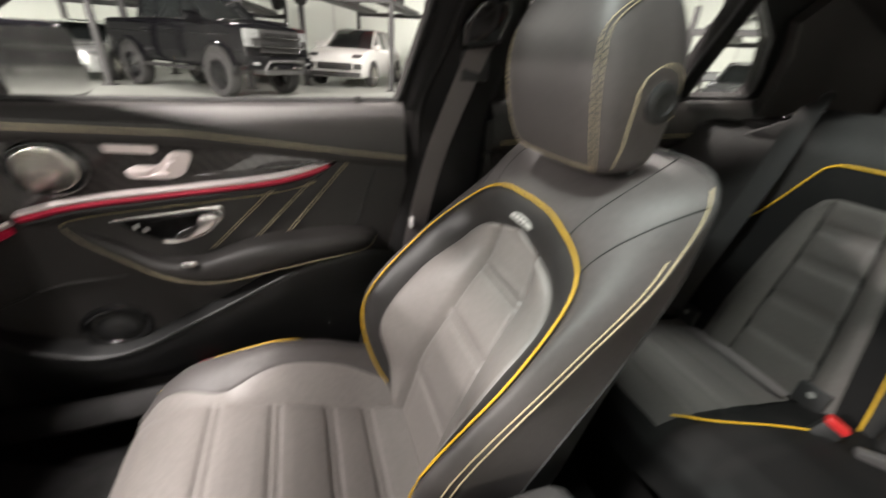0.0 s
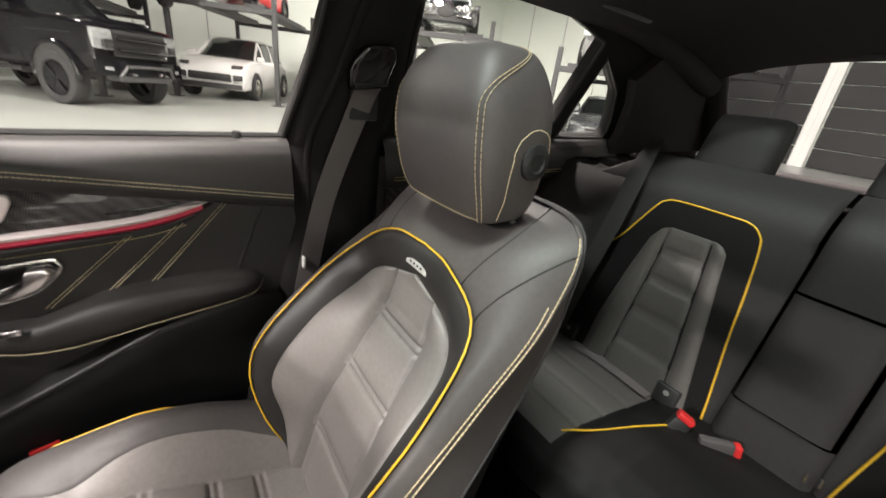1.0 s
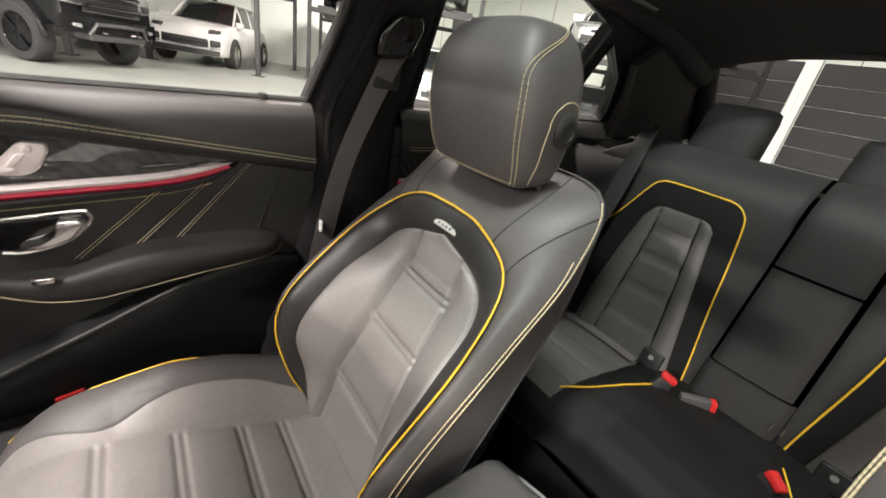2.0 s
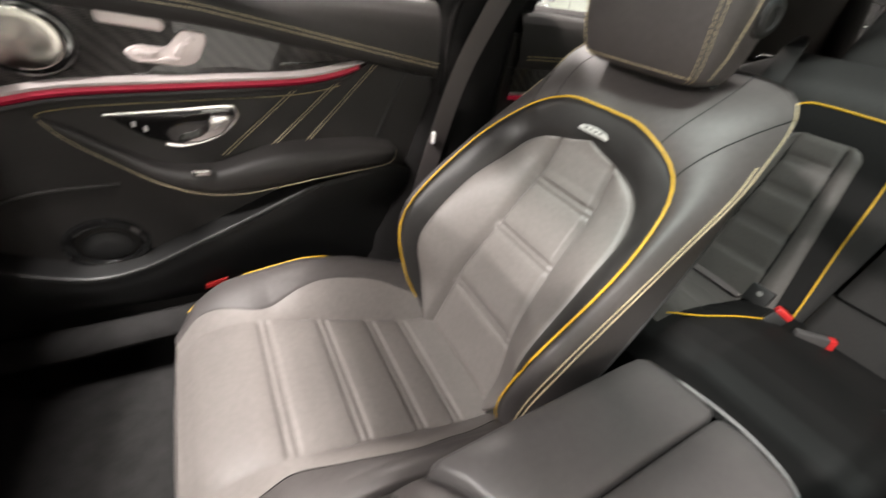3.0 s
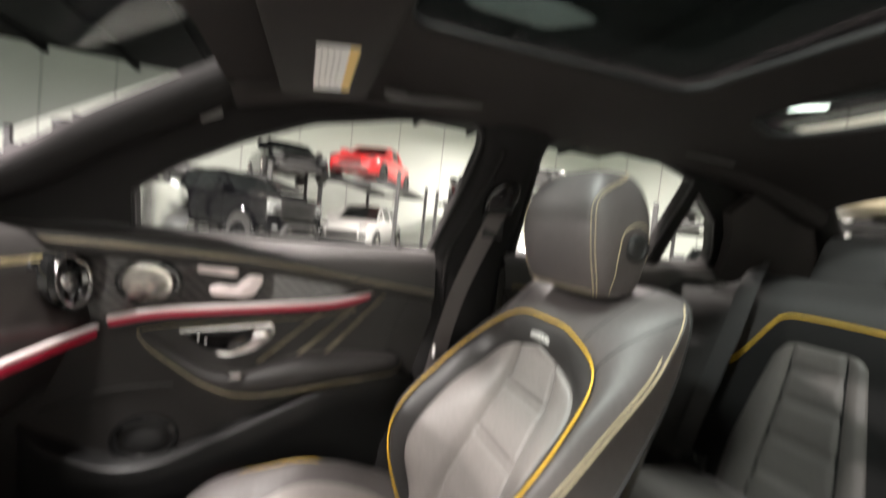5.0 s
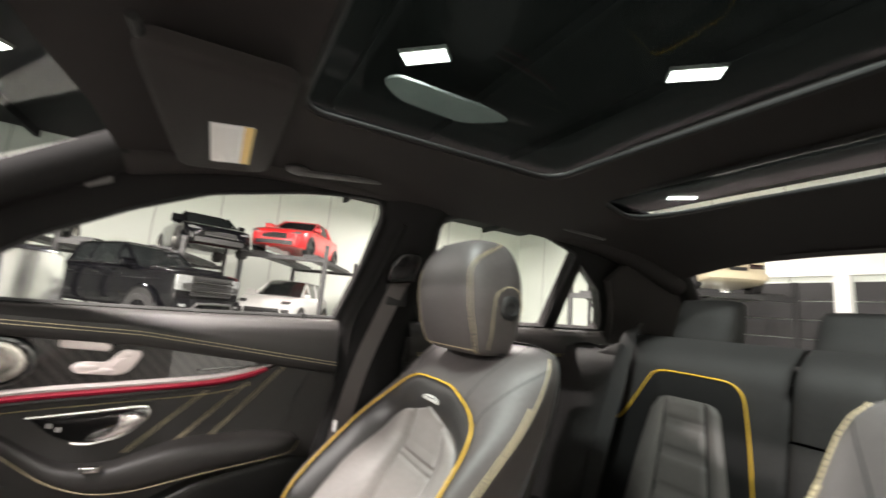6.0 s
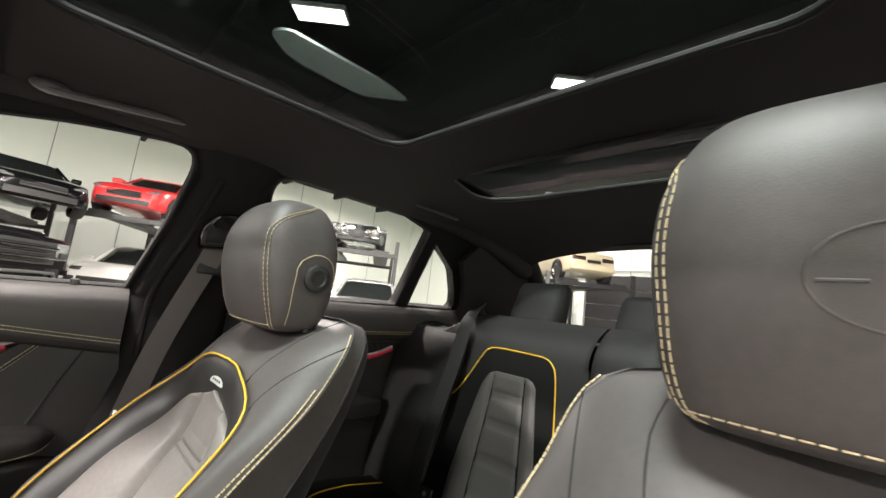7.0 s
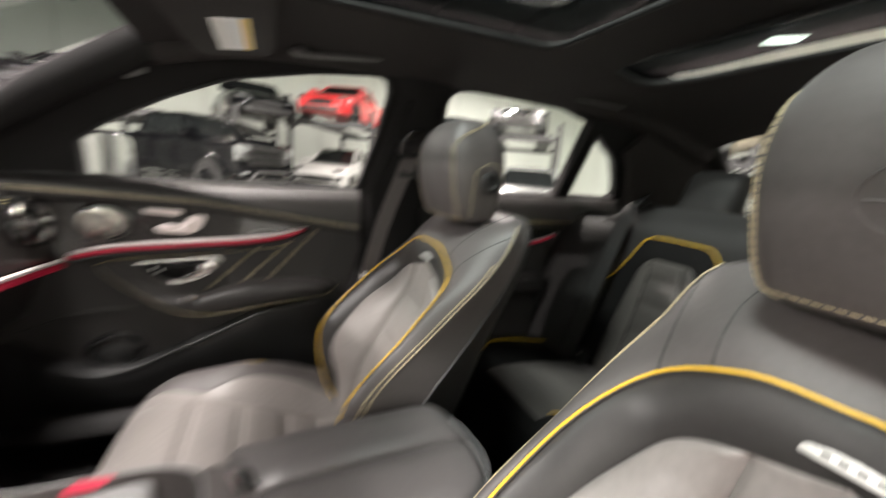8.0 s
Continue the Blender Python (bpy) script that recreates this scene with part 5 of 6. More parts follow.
buckle(-0.128, 0.942, 0.475, 20, PLASTIC, "black belt buckle with red release button")
b2 = buckle(-0.050, 0.972, 0.482, 60, HANDLE_GREY, "grey belt buckle with red button lying on the bench")
b2.rotation_euler = (radians(0), radians(84), radians(38))
b2.scale = (0.85, 0.85, 0.9)
buckle(0.115, 0.86, 0.475, -30, PLASTIC, "black belt buckle with red button beside the driver's rear seat")

for s in (-1, 1):
    belt = thing("rear_seat_belt", "black rear seat belt down the side of the backrest", "seat belt", group="rear seat belts")
    run = spline([(s * 0.57, 1.32, 0.988), (s * 0.52, 1.22, 1.030), (s * 0.478, 1.112, 0.985), (s * 0.476, 1.062, 0.85), (s * 0.498, 1.012, 0.65), (s * 0.515, 0.985, 0.50)], 34)
    rings = []
    for i, p in enumerate(run):
        q, r = run[max(0, i - 1)], run[min(33, i + 1)]
        dr = (r - q).normalized()
        n = Vector((-s * 0.15, -0.93, 0.33)).normalized()
        w = dr.cross(n).normalized() * 0.0235
        rings.append([p - w, p - w + n * 0.0015, p + w + n * 0.0015, p + w])
    part("webbing", loft(bmesh.new(), rings), DARK_BELT, belt, "black woven belt webbing")
    bm = bmesh.new()
    box(bm, (s * 0.60 - 0.035, 1.30, 0.955), (s * 0.60 + 0.035, 1.37, 0.985), 0.008)
    part("belt_outlet", bm, GLOSS_BLACK, belt, "black belt outlet")
    part("outlet_trim", tube(bmesh.new(), [(s * 0.60 - 0.03, 1.315, 0.987), (s * 0.60 + 0.02, 1.325, 0.987)], 0.004, segs=8), CHROME, belt, "bright edge of the belt outlet")


# ---- console, dashboard, fittings of the roof ----
def console():
    c = thing("centre_console", "black leather centre console with split armrest lid and carbon panel", "car console", (0, 0.1, 0.2))
    off = Vector((0, -0.1, -0.2))

    def lid(xa, xb):
        def ztop(y):
            return linear([(-0.02, 0.622), (0.0, 0.630), (0.15, 0.643), (0.29, 0.652), (0.315, 0.646), (0.33, 0.63)], y)
        rings = []
        ysx = [-0.020, -0.016, -0.006, 0.075, 0.12, 0.20, 0.27, 0.302, 0.318, 0.326]
        for y in ysx:
            z = ztop(y) - (0.010 if y in (-0.020, 0.326) else 0)
            w = xb - xa
            ins = 0.012 if y in (-0.020, 0.326) else (0.004 if y in (-0.016, 0.318) else 0)
            a, b = xa + (ins if xa < -0.05 else 0.0005), xb - (ins if xb > 0.05 else 0.0005)
            prof = [(a, z - 0.045), (a - 0.001, z - 0.02), (a + 0.001, z - 0.008), (a + 0.006, z - 0.002), (a + w * 0.3, z + 0.002), (a + w * 0.7, z + 0.002), (b - 0.006, z - 0.002), (b - 0.001, z - 0.008), (b + 0.001, z - 0.02), (b, z - 0.045)]
            rings.append([Vector((x, y + (0.055 * (1 - (x / 0.115) ** 2) * (0.05 - y) / 0.07 if y < 0.05 else 0) + (0.012 * min(1, (x + 0.11) / 0.1) - 0.030 * max(0, (x - 0.02) / 0.09) ** 2 if y > 0.3 else 0), zz)) + off for x, zz in prof])
        return part("armrest_lid", loft(bmesh.new(), rings), LID_LEATHER, c, "black leather armrest lid half", angle=50)
    lid(-0.111, -0.0115)
    lid(-0.0095, 0.106)
    # sides
    rings = []
    for y, w, z in ((-0.75, 0.10, 0.63), (-0.45, 0.128, 0.60), (-0.22, 0.131, 0.590), (-0.12, 0.122, 0.595), (-0.05, 0.113, 0.598), (0.05, 0.113, 0.600), (0.29, 0.108, 0.600), (0.335, 0.102, 0.56), (0.36, 0.096, 0.40), (0.37, 0.092, 0.22)):
        rings.append([Vector(p) + off for p in ((-w - 0.012, y, 0.20), (-w - 0.006, y, z - 0.10), (-w, y, z - 0.01), (-w + 0.01, y, z), (w - 0.01, y, z), (w, y, z - 0.01), (w + 0.006, y, z - 0.10), (w + 0.012, y, 0.20))])
    part("console_body", loft(bmesh.new(), rings), DOOR_LEATHER, c, "black leather console sides", angle=50)
    part("chrome_edge", tube(bmesh.new(), spline([Vector(p) + off for p in ((-0.088, 0.320, 0.640), (-0.04, 0.333, 0.642), (0.02, 0.339, 0.642), (0.07, 0.328, 0.641), (0.10, 0.302, 0.638))], 20), 0.0016, segs=8), DIM_CHROME, c, "chrome trim behind the armrest")
    # carbon panel in front of the lid
    panel = rounded([(-0.118, -0.46), (0.118, -0.46), (0.124, -0.20), (0.108, -0.085), (0.080, -0.040), (0, -0.024), (-0.080, -0.040), (-0.108, -0.085), (-0.124, -0.20)], [0.02, 0.02, 0.03, 0.03, 0.03, 0.05, 0.03, 0.03, 0.03], 6)
    part("carbon_panel", prism(bmesh.new(), panel, lambda a, b, h: Vector((a, b, linear([(-0.46, 0.603), (-0.25, 0.588), (-0.05, 0.606)], b) + h)) + off, 0.012, 0.005), CARBON, c, "glossy carbon-fibre console panel")
    part("panel_rim", tube(bmesh.new(), [Vector((a, b, linear([(-0.46, 0.612), (-0.25, 0.597), (-0.05, 0.615)], b))) + off for a, b in [(x * 1.02, y) for x, y in panel]], 0.0016, closed=True, segs=8), DIM_CHROME, c, "thin chrome rim of the panel")
    # leather bridge between the panel and the lid
    bm = bmesh.new()
    surface(bm, 10, 24, lambda i, j: Vector((-0.110 + 0.216 * j, -0.052 + (0.045 + 0.058 * (1 - (j * 2 - 1) ** 2)) * i, 0.608 + 0.010 * math.sin(i * math.pi) - 0.02 * abs(j * 2 - 1) ** 6)) + off)
    part("leather_bridge", bm, BLACK_LEATHER, c, "black leather strip before the armrest")
    part("release_latch", prism(bmesh.new(), rounded([(-0.060, -0.003), (-0.026, 0.012), (-0.026, 0.034), (-0.060, 0.020)], 0.004), lambda a, b, h: Vector((a, b, 0.616 + h)) + off, 0.008, 0.003), GLOSS_BLACK, c, "glossy release latch")
    part("latch_trim", tube(bmesh.new(), [Vector((-0.061, -0.004, 0.624)) + off, Vector((-0.025, 0.011, 0.624)) + off], 0.0022, segs=6), CHROME, c, "chrome edge of the latch")
    # touch controller with buttons
    pad = rounded([(-0.064, -0.215), (0.064, -0.215), (0.068, -0.088), (-0.068, -0.088)], 0.03, 6)
    tp = part("touch_controller", prism(bmesh.new(), pad, lambda a, b, h: Vector((a, b, 0.596 + h + 0.12 * max(0, b + 0.2))) + off, 0.026, 0.010), DIM_CHROME, c, "satin silver touch controller")
    for x in (-0.066, 0.066):
        part("rocker_switch", prism(bmesh.new(), rounded([(x - 0.012, -0.33), (x + 0.012, -0.33), (x + 0.012, -0.23), (x - 0.012, -0.23)], 0.006), lambda a, b, h: Vector((a, b, 0.602 + h)) + off, 0.014, 0.005), CHROME, c, "chrome rocker switch")
    part("start_lamp", prism(bmesh.new(), rounded([(-0.112, -0.195), (-0.094, -0.195), (-0.094, -0.150), (-0.112, -0.150)], 0.003), lambda a, b, h: Vector((a, b, 0.600 + h)) + off, 0.010, 0.002), STRIP_RED, c, "small red lit switch")
    for x in (-0.03, 0.035):
        ring = [Vector((x + 0.036 * math.cos(t * math.tau / 28), -0.385 + 0.036 * math.sin(t * math.tau / 28), 0.614)) + off for t in range(28)]
        part("cup_ring", tube(bmesh.new(), ring, 0.004, closed=True, segs=8), CHROME, c, "chrome cup holder ring")
    return c


console()


def dashboard():
    d = thing("dashboard", "black leather dashboard with carbon trim, round vents and red light strip", "dashboard", (0, -0.8, 0.2))
    off = Vector((0, 0.875, -0.2))
    prof = [(-1.06, 0.93), (-0.80, 0.965), (-0.66, 0.955), (-0.615, 0.925), (-0.60, 0.88), (-0.585, 0.80), (-0.575, 0.76), (-0.60, 0.70), (-0.64, 0.60), (-0.72, 0.50), (-0.85, 0.40), (-1.06, 0.36)]
    rings = []
    for x in [-0.775, -0.74, -0.55, -0.3, 0, 0.3, 0.55, 0.74, 0.775]:
        k = 0.0 if abs(x) < 0.7 else 0.02
        rings.append([Vector((x, y - k + 0.05 * (abs(x) / 0.775) ** 3 * (1 if z > 0.6 else 0.4), z)) + off for y, z in spline_2(prof)])
    part("dash_body", loft(bmesh.new(), rings), DOOR_LEATHER, d, "black leather dashboard body", angle=60)

    def F(x, z, h):
        return Vector((x, linear([(0.68, -0.592), (0.76, -0.573), (0.80, -0.583), (0.88, -0.598), (0.925, -0.612)], z) + 0.05 * (abs(x) / 0.775) ** 3 + h, z)) + off
    bm = bmesh.new()
    surface(bm, 6, 40, lambda i, j: F(-0.76 + 1.52 * j, 0.765 + 0.125 * i, 0.004))
    part("carbon_trim", bm, CARBON, d, "glossy carbon-fibre dash trim")
    bm = bmesh.new()
    tube(bm, [F(-0.765 + 1.53 * i / 40, 0.742, 0.006) for i in range(41)], 0.009, segs=8)
    part("light_strip", bm, STRIP_RED, d, "glowing red ambient light strip")
    bm = bmesh.new()
    tube(bm, [F(-0.765 + 1.53 * i / 40, 0.757, 0.008) for i in range(41)], 0.006, segs=8)
    part("chrome_strip", bm, SATIN, d, "satin silver dash strip")
    bm = bmesh.new()
    for dz in (0.0, 0.007):
        stitches(bm, [F(-0.75 + 1.5 * i / 30, 0.905 + dz, 0.004) for i in range(31)])
    part("dash_stitching", bm, YTHREAD, d)
    for x in (-0.705, -0.13, 0.13, 0.705):
        c = (x, 0.862)

        def ring(r, h):
            return [F(c[0] + r * math.cos(t * math.tau / 32), c[1] + r * math.sin(t * math.tau / 32) * 1.0, 0.0) + Vector((0, h, 0)) for t in range(32)]
        v = part("air_vent", loft(bmesh.new(), [ring(0.058, -0.02), ring(0.058, 0.018), ring(0.050, 0.024), ring(0.044, 0.016), ring(0.042, -0.01)]), GLOSS_BLACK, d, "round turbine air vent")
        part("vent_ring", tube(bmesh.new(), ring(0.047, 0.021), 0.004, closed=True, segs=8), CHROME, v, "chrome vent ring")
        part("vent_hub", loft(bmesh.new(), [ring(0.017, -0.005), ring(0.017, 0.014), ring(0.012, 0.020), ring(0.004, 0.021)]), CHROME, v, "chrome vent hub")
        for k in range(7):
            t = k * math.tau / 7
            a, b2 = 0.017, 0.043
            pts = [F(c[0] + r * math.cos(t), c[1] + r * math.sin(t), 0.0) + Vector((0, 0.008, 0)) for r in (a, b2)]
            part("vent_blade", tube(bmesh.new(), pts, 0.006, segs=6, flat=0.3), PLASTIC, v, "black vent blade")
    return d


def spline_2(prof):
    return [(p.x, p.y) for p in spline([(a, b, 0) for a, b in prof], 40)]


dashboard()

for s in (-1, 1):
    vis = thing("sun_visor", "folded dark grey sun visor with white and yellow warning label", "sun visor", group="sun visors")

    def V(a, b, h, s=s):
        return (s * a, b, 1.298 + 0.16 * (b + 0.11) - 0.07 * (a - 0.35) - h)
    loop = rounded([(0.19, -0.135), (0.585, -0.112), (0.590, 0.045), (0.22, 0.050)], [0.03, 0.035, 0.035, 0.03], 6)
    part("visor_body", prism(bmesh.new(), loop, V, 0.026, 0.010), HEADLINER, vis, "dark fabric visor body")
    lab = rounded([(0.362, -0.058), (0.528, -0.058), (0.528, 0.005), (0.362, 0.005)], 0.003)
    part("warning_label", prism(bmesh.new(), lab, lambda a, b, h: V(a, b, 0.0262 + h), 0.0006), LABEL_WHITE, vis, "white warning label", smooth=False)
    part("label_header", prism(bmesh.new(), [(0.362, -0.010), (0.528, -0.010), (0.528, 0.005), (0.362, 0.005)], lambda a, b, h: V(a, b, 0.0270 + h), 0.0004), LABEL_YELLOW, vis, "yellow label header", smooth=False)
    for k in range(4):
        part("text_bar", prism(bmesh.new(), [(0.376, -0.050 + 0.009 * k), (0.514 - 0.02 * (k % 2), -0.050 + 0.009 * k), (0.514 - 0.02 * (k % 2), -0.0485 + 0.009 * k), (0.376, -0.0485 + 0.009 * k)], lambda a, b, h: V(a, b, 0.0270 + h), 0.0002), LABEL_INK, vis, "", smooth=False)
    part("visor_rod", tube(bmesh.new(), [V(0.17, -0.128, 0.01), V(0.59, -0.106, 0.01)], 0.006, segs=8), PLASTIC, vis, "black visor hinge rod")
    for ya, yb in ((0.09, 0.30), (0.885, 1.10)):
        g = thing("grab_handle", "slim black grab handle folded against the roof rail", "grab handle", group="grab handles")
        za, zb = (1.296, 1.318) if ya < 0.5 else (1.320, 1.318)
        pts = spline([(s * 0.560, ya, za + 0.006), (s * 0.553, ya + 0.02, za - 0.002), (s * 0.549, (ya + yb) / 2, (za + zb) / 2 - 0.004), (s * 0.553, yb - 0.02, zb - 0.002), (s * 0.560, yb, zb + 0.006)], 20)
        part("grip", tube(bmesh.new(), pts, 0.0070, segs=8), HANDLE_GREY, g, "slim dark grey grip")
        for y, z, l in ((ya + 0.012, za, 0.026), (yb - 0.012, zb, 0.020)):
            rings = []
            for k in range(7):
                c = math.cos(math.pi * (k + 0.3) / 6.6)
                w = math.sqrt(max(0.02, 1 - c * c))
                rings.append([Vector((s * 0.560 + 0.014 * w * math.cos(q * math.tau / 12), y + l * c, z + 0.004 + 0.012 * w * math.sin(q * math.tau / 12))) for q in range(12)])
            part("handle_mount", loft(bmesh.new(), rings), HANDLE_GREY, g, "rounded dark grey handle mount")

oc = thing("overhead_console", "black overhead console with reading lamps", "overhead console")
loop = rounded([(-0.12, -0.225), (0.12, -0.225), (0.10, 0.03), (-0.10, 0.03)], 0.03, 6)
part("console_body", prism(bmesh.new(), loop, lambda a, b, h: (a, b, 1.362 - 0.62 * max(0, 0.05 - b) ** 2 - h), 0.028, 0.012), PLASTIC, oc, "black plastic housing")
for x in (-0.06, 0.06):
    part("reading_lamp", prism(bmesh.new(), rounded([(x - 0.025, -0.09), (x + 0.025, -0.09), (x + 0.025, -0.04), (x - 0.025, -0.04)], 0.008), lambda a, b, h: (a, b, 1.345 - 0.62 * max(0, 0.05 - b) ** 2 - h), 0.014, 0.003), LENS, oc, "clear reading lamp lens")
part("alarm_switch", prism(bmesh.new(), rounded([(-0.02, -0.02), (0.02, -0.02), (0.02, 0.005), (-0.02, 0.005)], 0.004), lambda a, b, h: (a, b, 1.344 - 0.62 * max(0, 0.05 - b) ** 2 - h), 0.016, 0.003), RED_PLASTIC, oc, "small red emergency switch")

rm = thing("rear_view_mirror", "black framed rear-view mirror on the windscreen", "mirror", (0, -0.30, 1.22))
M = Matrix.Rotation(radians(10), 4, "X") @ Matrix.Rotation(radians(-12), 4, "Z")
loop = rounded([(-0.12, -0.034), (0.12, -0.034), (0.125, 0.034), (-0.125, 0.034)], 0.025, 6)
part("mirror_housing", prism(bmesh.new(), loop, lambda a, b, h: M @ Vector((a, h - 0.03, b)), 0.028, 0.012), PLASTIC, rm, "black mirror housing")
part("mirror_glass", prism(bmesh.new(), [(a * 0.95, b * 0.86) for a, b in loop], lambda a, b, h: M @ Vector((a, h - 0.0018, b)), 0.001), MIRROR, rm, "silvered mirror glass", smooth=False)
part("mirror_stem", tube(bmesh.new(), [(0, -0.03, 0.01), (0, -0.045, 0.06)], 0.012, segs=8), PLASTIC, rm, "black mirror stem")

em = thing("door_mirror", "black exterior door mirror beside the front window", "door mirror", (-0.96, -0.40, 0.99))
em.rotation_euler = (0, 0, radians(-25))
loop = rounded([(-0.105, -0.075), (0.10, -0.075), (0.105, 0.07), (-0.09, 0.075)], 0.04, 6)
part("mirror_housing", prism(bmesh.new(), loop, lambda a, b, h: Vector((a, -0.06 + h * 0.9, b + 0.03)), 0.075, 0.02), PAINT_BLACK, em, "gloss black mirror housing")
part("mirror_glass", prism(bmesh.new(), [(a * 0.86, b * 0.84) for a, b in loop], lambda a, b, h: Vector((a, 0.009 + h, b + 0.03)), 0.001), MIRROR, em, "silvered mirror glass", smooth=False)
bm = bmesh.new()
box(bm, (0.06, -0.06, -0.06), (0.150, -0.015, -0.02), 0.01)
part("mirror_foot", bm, PAINT_BLACK, em, "gloss black mirror foot")


# ---- the garage ----
hall = thing("wall_garage", "white painted garage walls", "wall", kind="structure")
X0, X1, Y0, Y1, H = -20.0, 8.0, -14.9, 17.0, 6.6
for nm, lo, hi in (("wall_west", (X0 - 0.2, Y0, 0), (X0, Y1, H)), ("wall_east", (X1, Y0, 0), (X1 + 0.2, Y1, H)), ("wall_south", (X0, Y0 - 0.2, 0), (X1, Y0, H)), ("wall_north", (X0, Y1, 0), (X1, Y1 + 0.2, H))):
    bm = bmesh.new()
    box(bm, lo, hi)
    part(nm, bm, GREY_WALL if nm == "wall_south" else WALL_MAT, hall, smooth=False)
bm = bmesh.new()
for y in [Y0 + 2.4 * k for k in range(1, 13)]:
    box(bm, (X0 - 0.01, y - 0.015, 0), (X0 + 0.012, y + 0.015, H))
for x in [X0 + 2.4 * k for k in range(1, 12)]:
    box(bm, (x - 0.015, Y1 - 0.012, 0), (x + 0.015, Y1 + 0.01, H))
part("wall_joint_strip", bm, GREY_PLASTIC, hall, smooth=False)
g = thing("ground", "light grey painted concrete garage floor", "floor", kind="structure")
bm = bmesh.new()
box(bm, (X0, Y0, -0.1), (X1, Y1, 0.0))
part("concrete_slab", bm, FLOOR_MAT, g, smooth=False)
gc = thing("ceiling_garage", "dark garage ceiling with steel beams", "ceiling", kind="structure")
bm = bmesh.new()
box(bm, (X0, Y0, H), (X1, Y1, H + 0.15))
for y in range(-13, 17, 3):
    box(bm, (X0, y - 0.08, H - 0.28), (X1, y + 0.08, H))
part("ceiling_deck", bm, CEIL_MAT, gc, smooth=False)
for lx, ly, lz, watts in LAMPS:
    f = thing("ceiling_lamp", "bright rectangular high-bay ceiling lamp", "ceiling lamp", (lx, ly, lz), group="garage ceiling lamps")
    f.rotation_euler = (0, 0, radians(45))
    bm = bmesh.new()
    box(bm, (-0.50, -0.22, -0.02), (0.50, 0.22, 0.06), 0.02)
    part("lamp_housing", bm, GREY_PLASTIC, f, "grey lamp housing")
    bm = bmesh.new()
    box(bm, (-0.46, -0.18, -0.04), (0.46, 0.18, -0.022), 0.006)
    part("lens", bm, LAMP_FACE, f, "glowing white lens")
    for sx in (-0.4, 0.4):
        part("hanger", tube(bmesh.new(), [(sx, 0, 0.06), (sx, 0, H - lz)], 0.008, segs=6), STEEL, f, "steel hanger rod")


duct = thing("ceiling_duct", "grey sheet metal air duct under the garage ceiling", "air duct")
part("duct_body", prism(bmesh.new(), rounded([(-6.85, 2.5), (-7.25, 2.3), (-7.75, 2.9), (-7.75, 4.7), (-6.9, 5.6), (-6.75, 4.7)], 0.3), lambda a, b, h: Vector((a, b, 5.86 - h)), 0.06, 0.02), DUCT_GREY, duct, "grey sheet metal duct")
for y in (3.0, 4.6):
    part("duct_hanger", tube(bmesh.new(), [(-7.1, y, 5.84), (-7.1, y, H)], 0.012, segs=6), STEEL, duct, "steel hanger rod")


# rear doors of the hall: black panels between white posts
for k, x in enumerate((-5.95, -2.55, 0.85, 4.25)):
    dd = thing("garage_door", "large black sectional garage door in a white frame", "garage door", (x, Y1, 0), group="garage doors", kind="structure")
    for j in range(5):
        bm = bmesh.new()
        box(bm, (-1.45, -0.10, 0.02 + 0.62 * j), (1.45, -0.05, 0.62 * (j + 1) - 0.008), 0.01)
        part("door_section", bm, DOOR_PANEL, dd, smooth=False)
    for sx in (-1.6, 1.6):
        bm = bmesh.new()
        box(bm, (sx - 0.10, -0.16, 0), (sx + 0.10, -0.002, 3.3), 0.01)
        part("door_post", bm, POST_WHITE, dd, "white door post", smooth=False)
    bm = bmesh.new()
    box(bm, (-1.7, -0.16, 3.3), (1.7, -0.002, 3.5), 0.01)
    part("door_head", bm, POST_WHITE, dd, "white door head", smooth=False)


def wheel(parent, x, y, r, w, rim_mat):
    """A wheel on the car's own axes: x along, y across."""
    def ring(rad, yy, n=36):
        return [Vector((x + rad * math.cos(t * math.tau / n), yy, r + rad * math.sin(t * math.tau / n))) for t in range(n)]
    sg = 1 if y > 0 else -1
    a, b = y - sg * w / 2, y + sg * w / 2
    ty = part("tyre", loft(bmesh.new(), [ring(r * 0.68, a), ring(r * 0.94, a), ring(r, a + sg * 0.04), ring(r, b - sg * 0.04), ring(r * 0.94, b), ring(r * 0.70, b), ring(r * 0.66, b - sg * 0.03)], cap=False), TYRE, parent, "black rubber tyre")
    bm = bmesh.new()
    loft(bm, [ring(r * 0.68, b - sg * 0.03), ring(r * 0.64, b - sg * 0.012), ring(r * 0.60, b - sg * 0.04), ring(r * 0.58, b - sg * 0.10)], cap=True)
    for k in range(6):
        t = k * math.tau / 6 + 0.2
        c, s = math.cos(t), math.sin(t)
        p0, p1 = Vector((x + 0.05 * c, b - sg * 0.05, r + 0.05 * s)), Vector((x + r * 0.62 * c, b - sg * 0.03, r + r * 0.62 * s))
        tube(bm, [p0, p1], r * 0.085, segs=6, flat=0.6)
    part("rim", bm, rim_mat, ty, "spoked alloy rim")


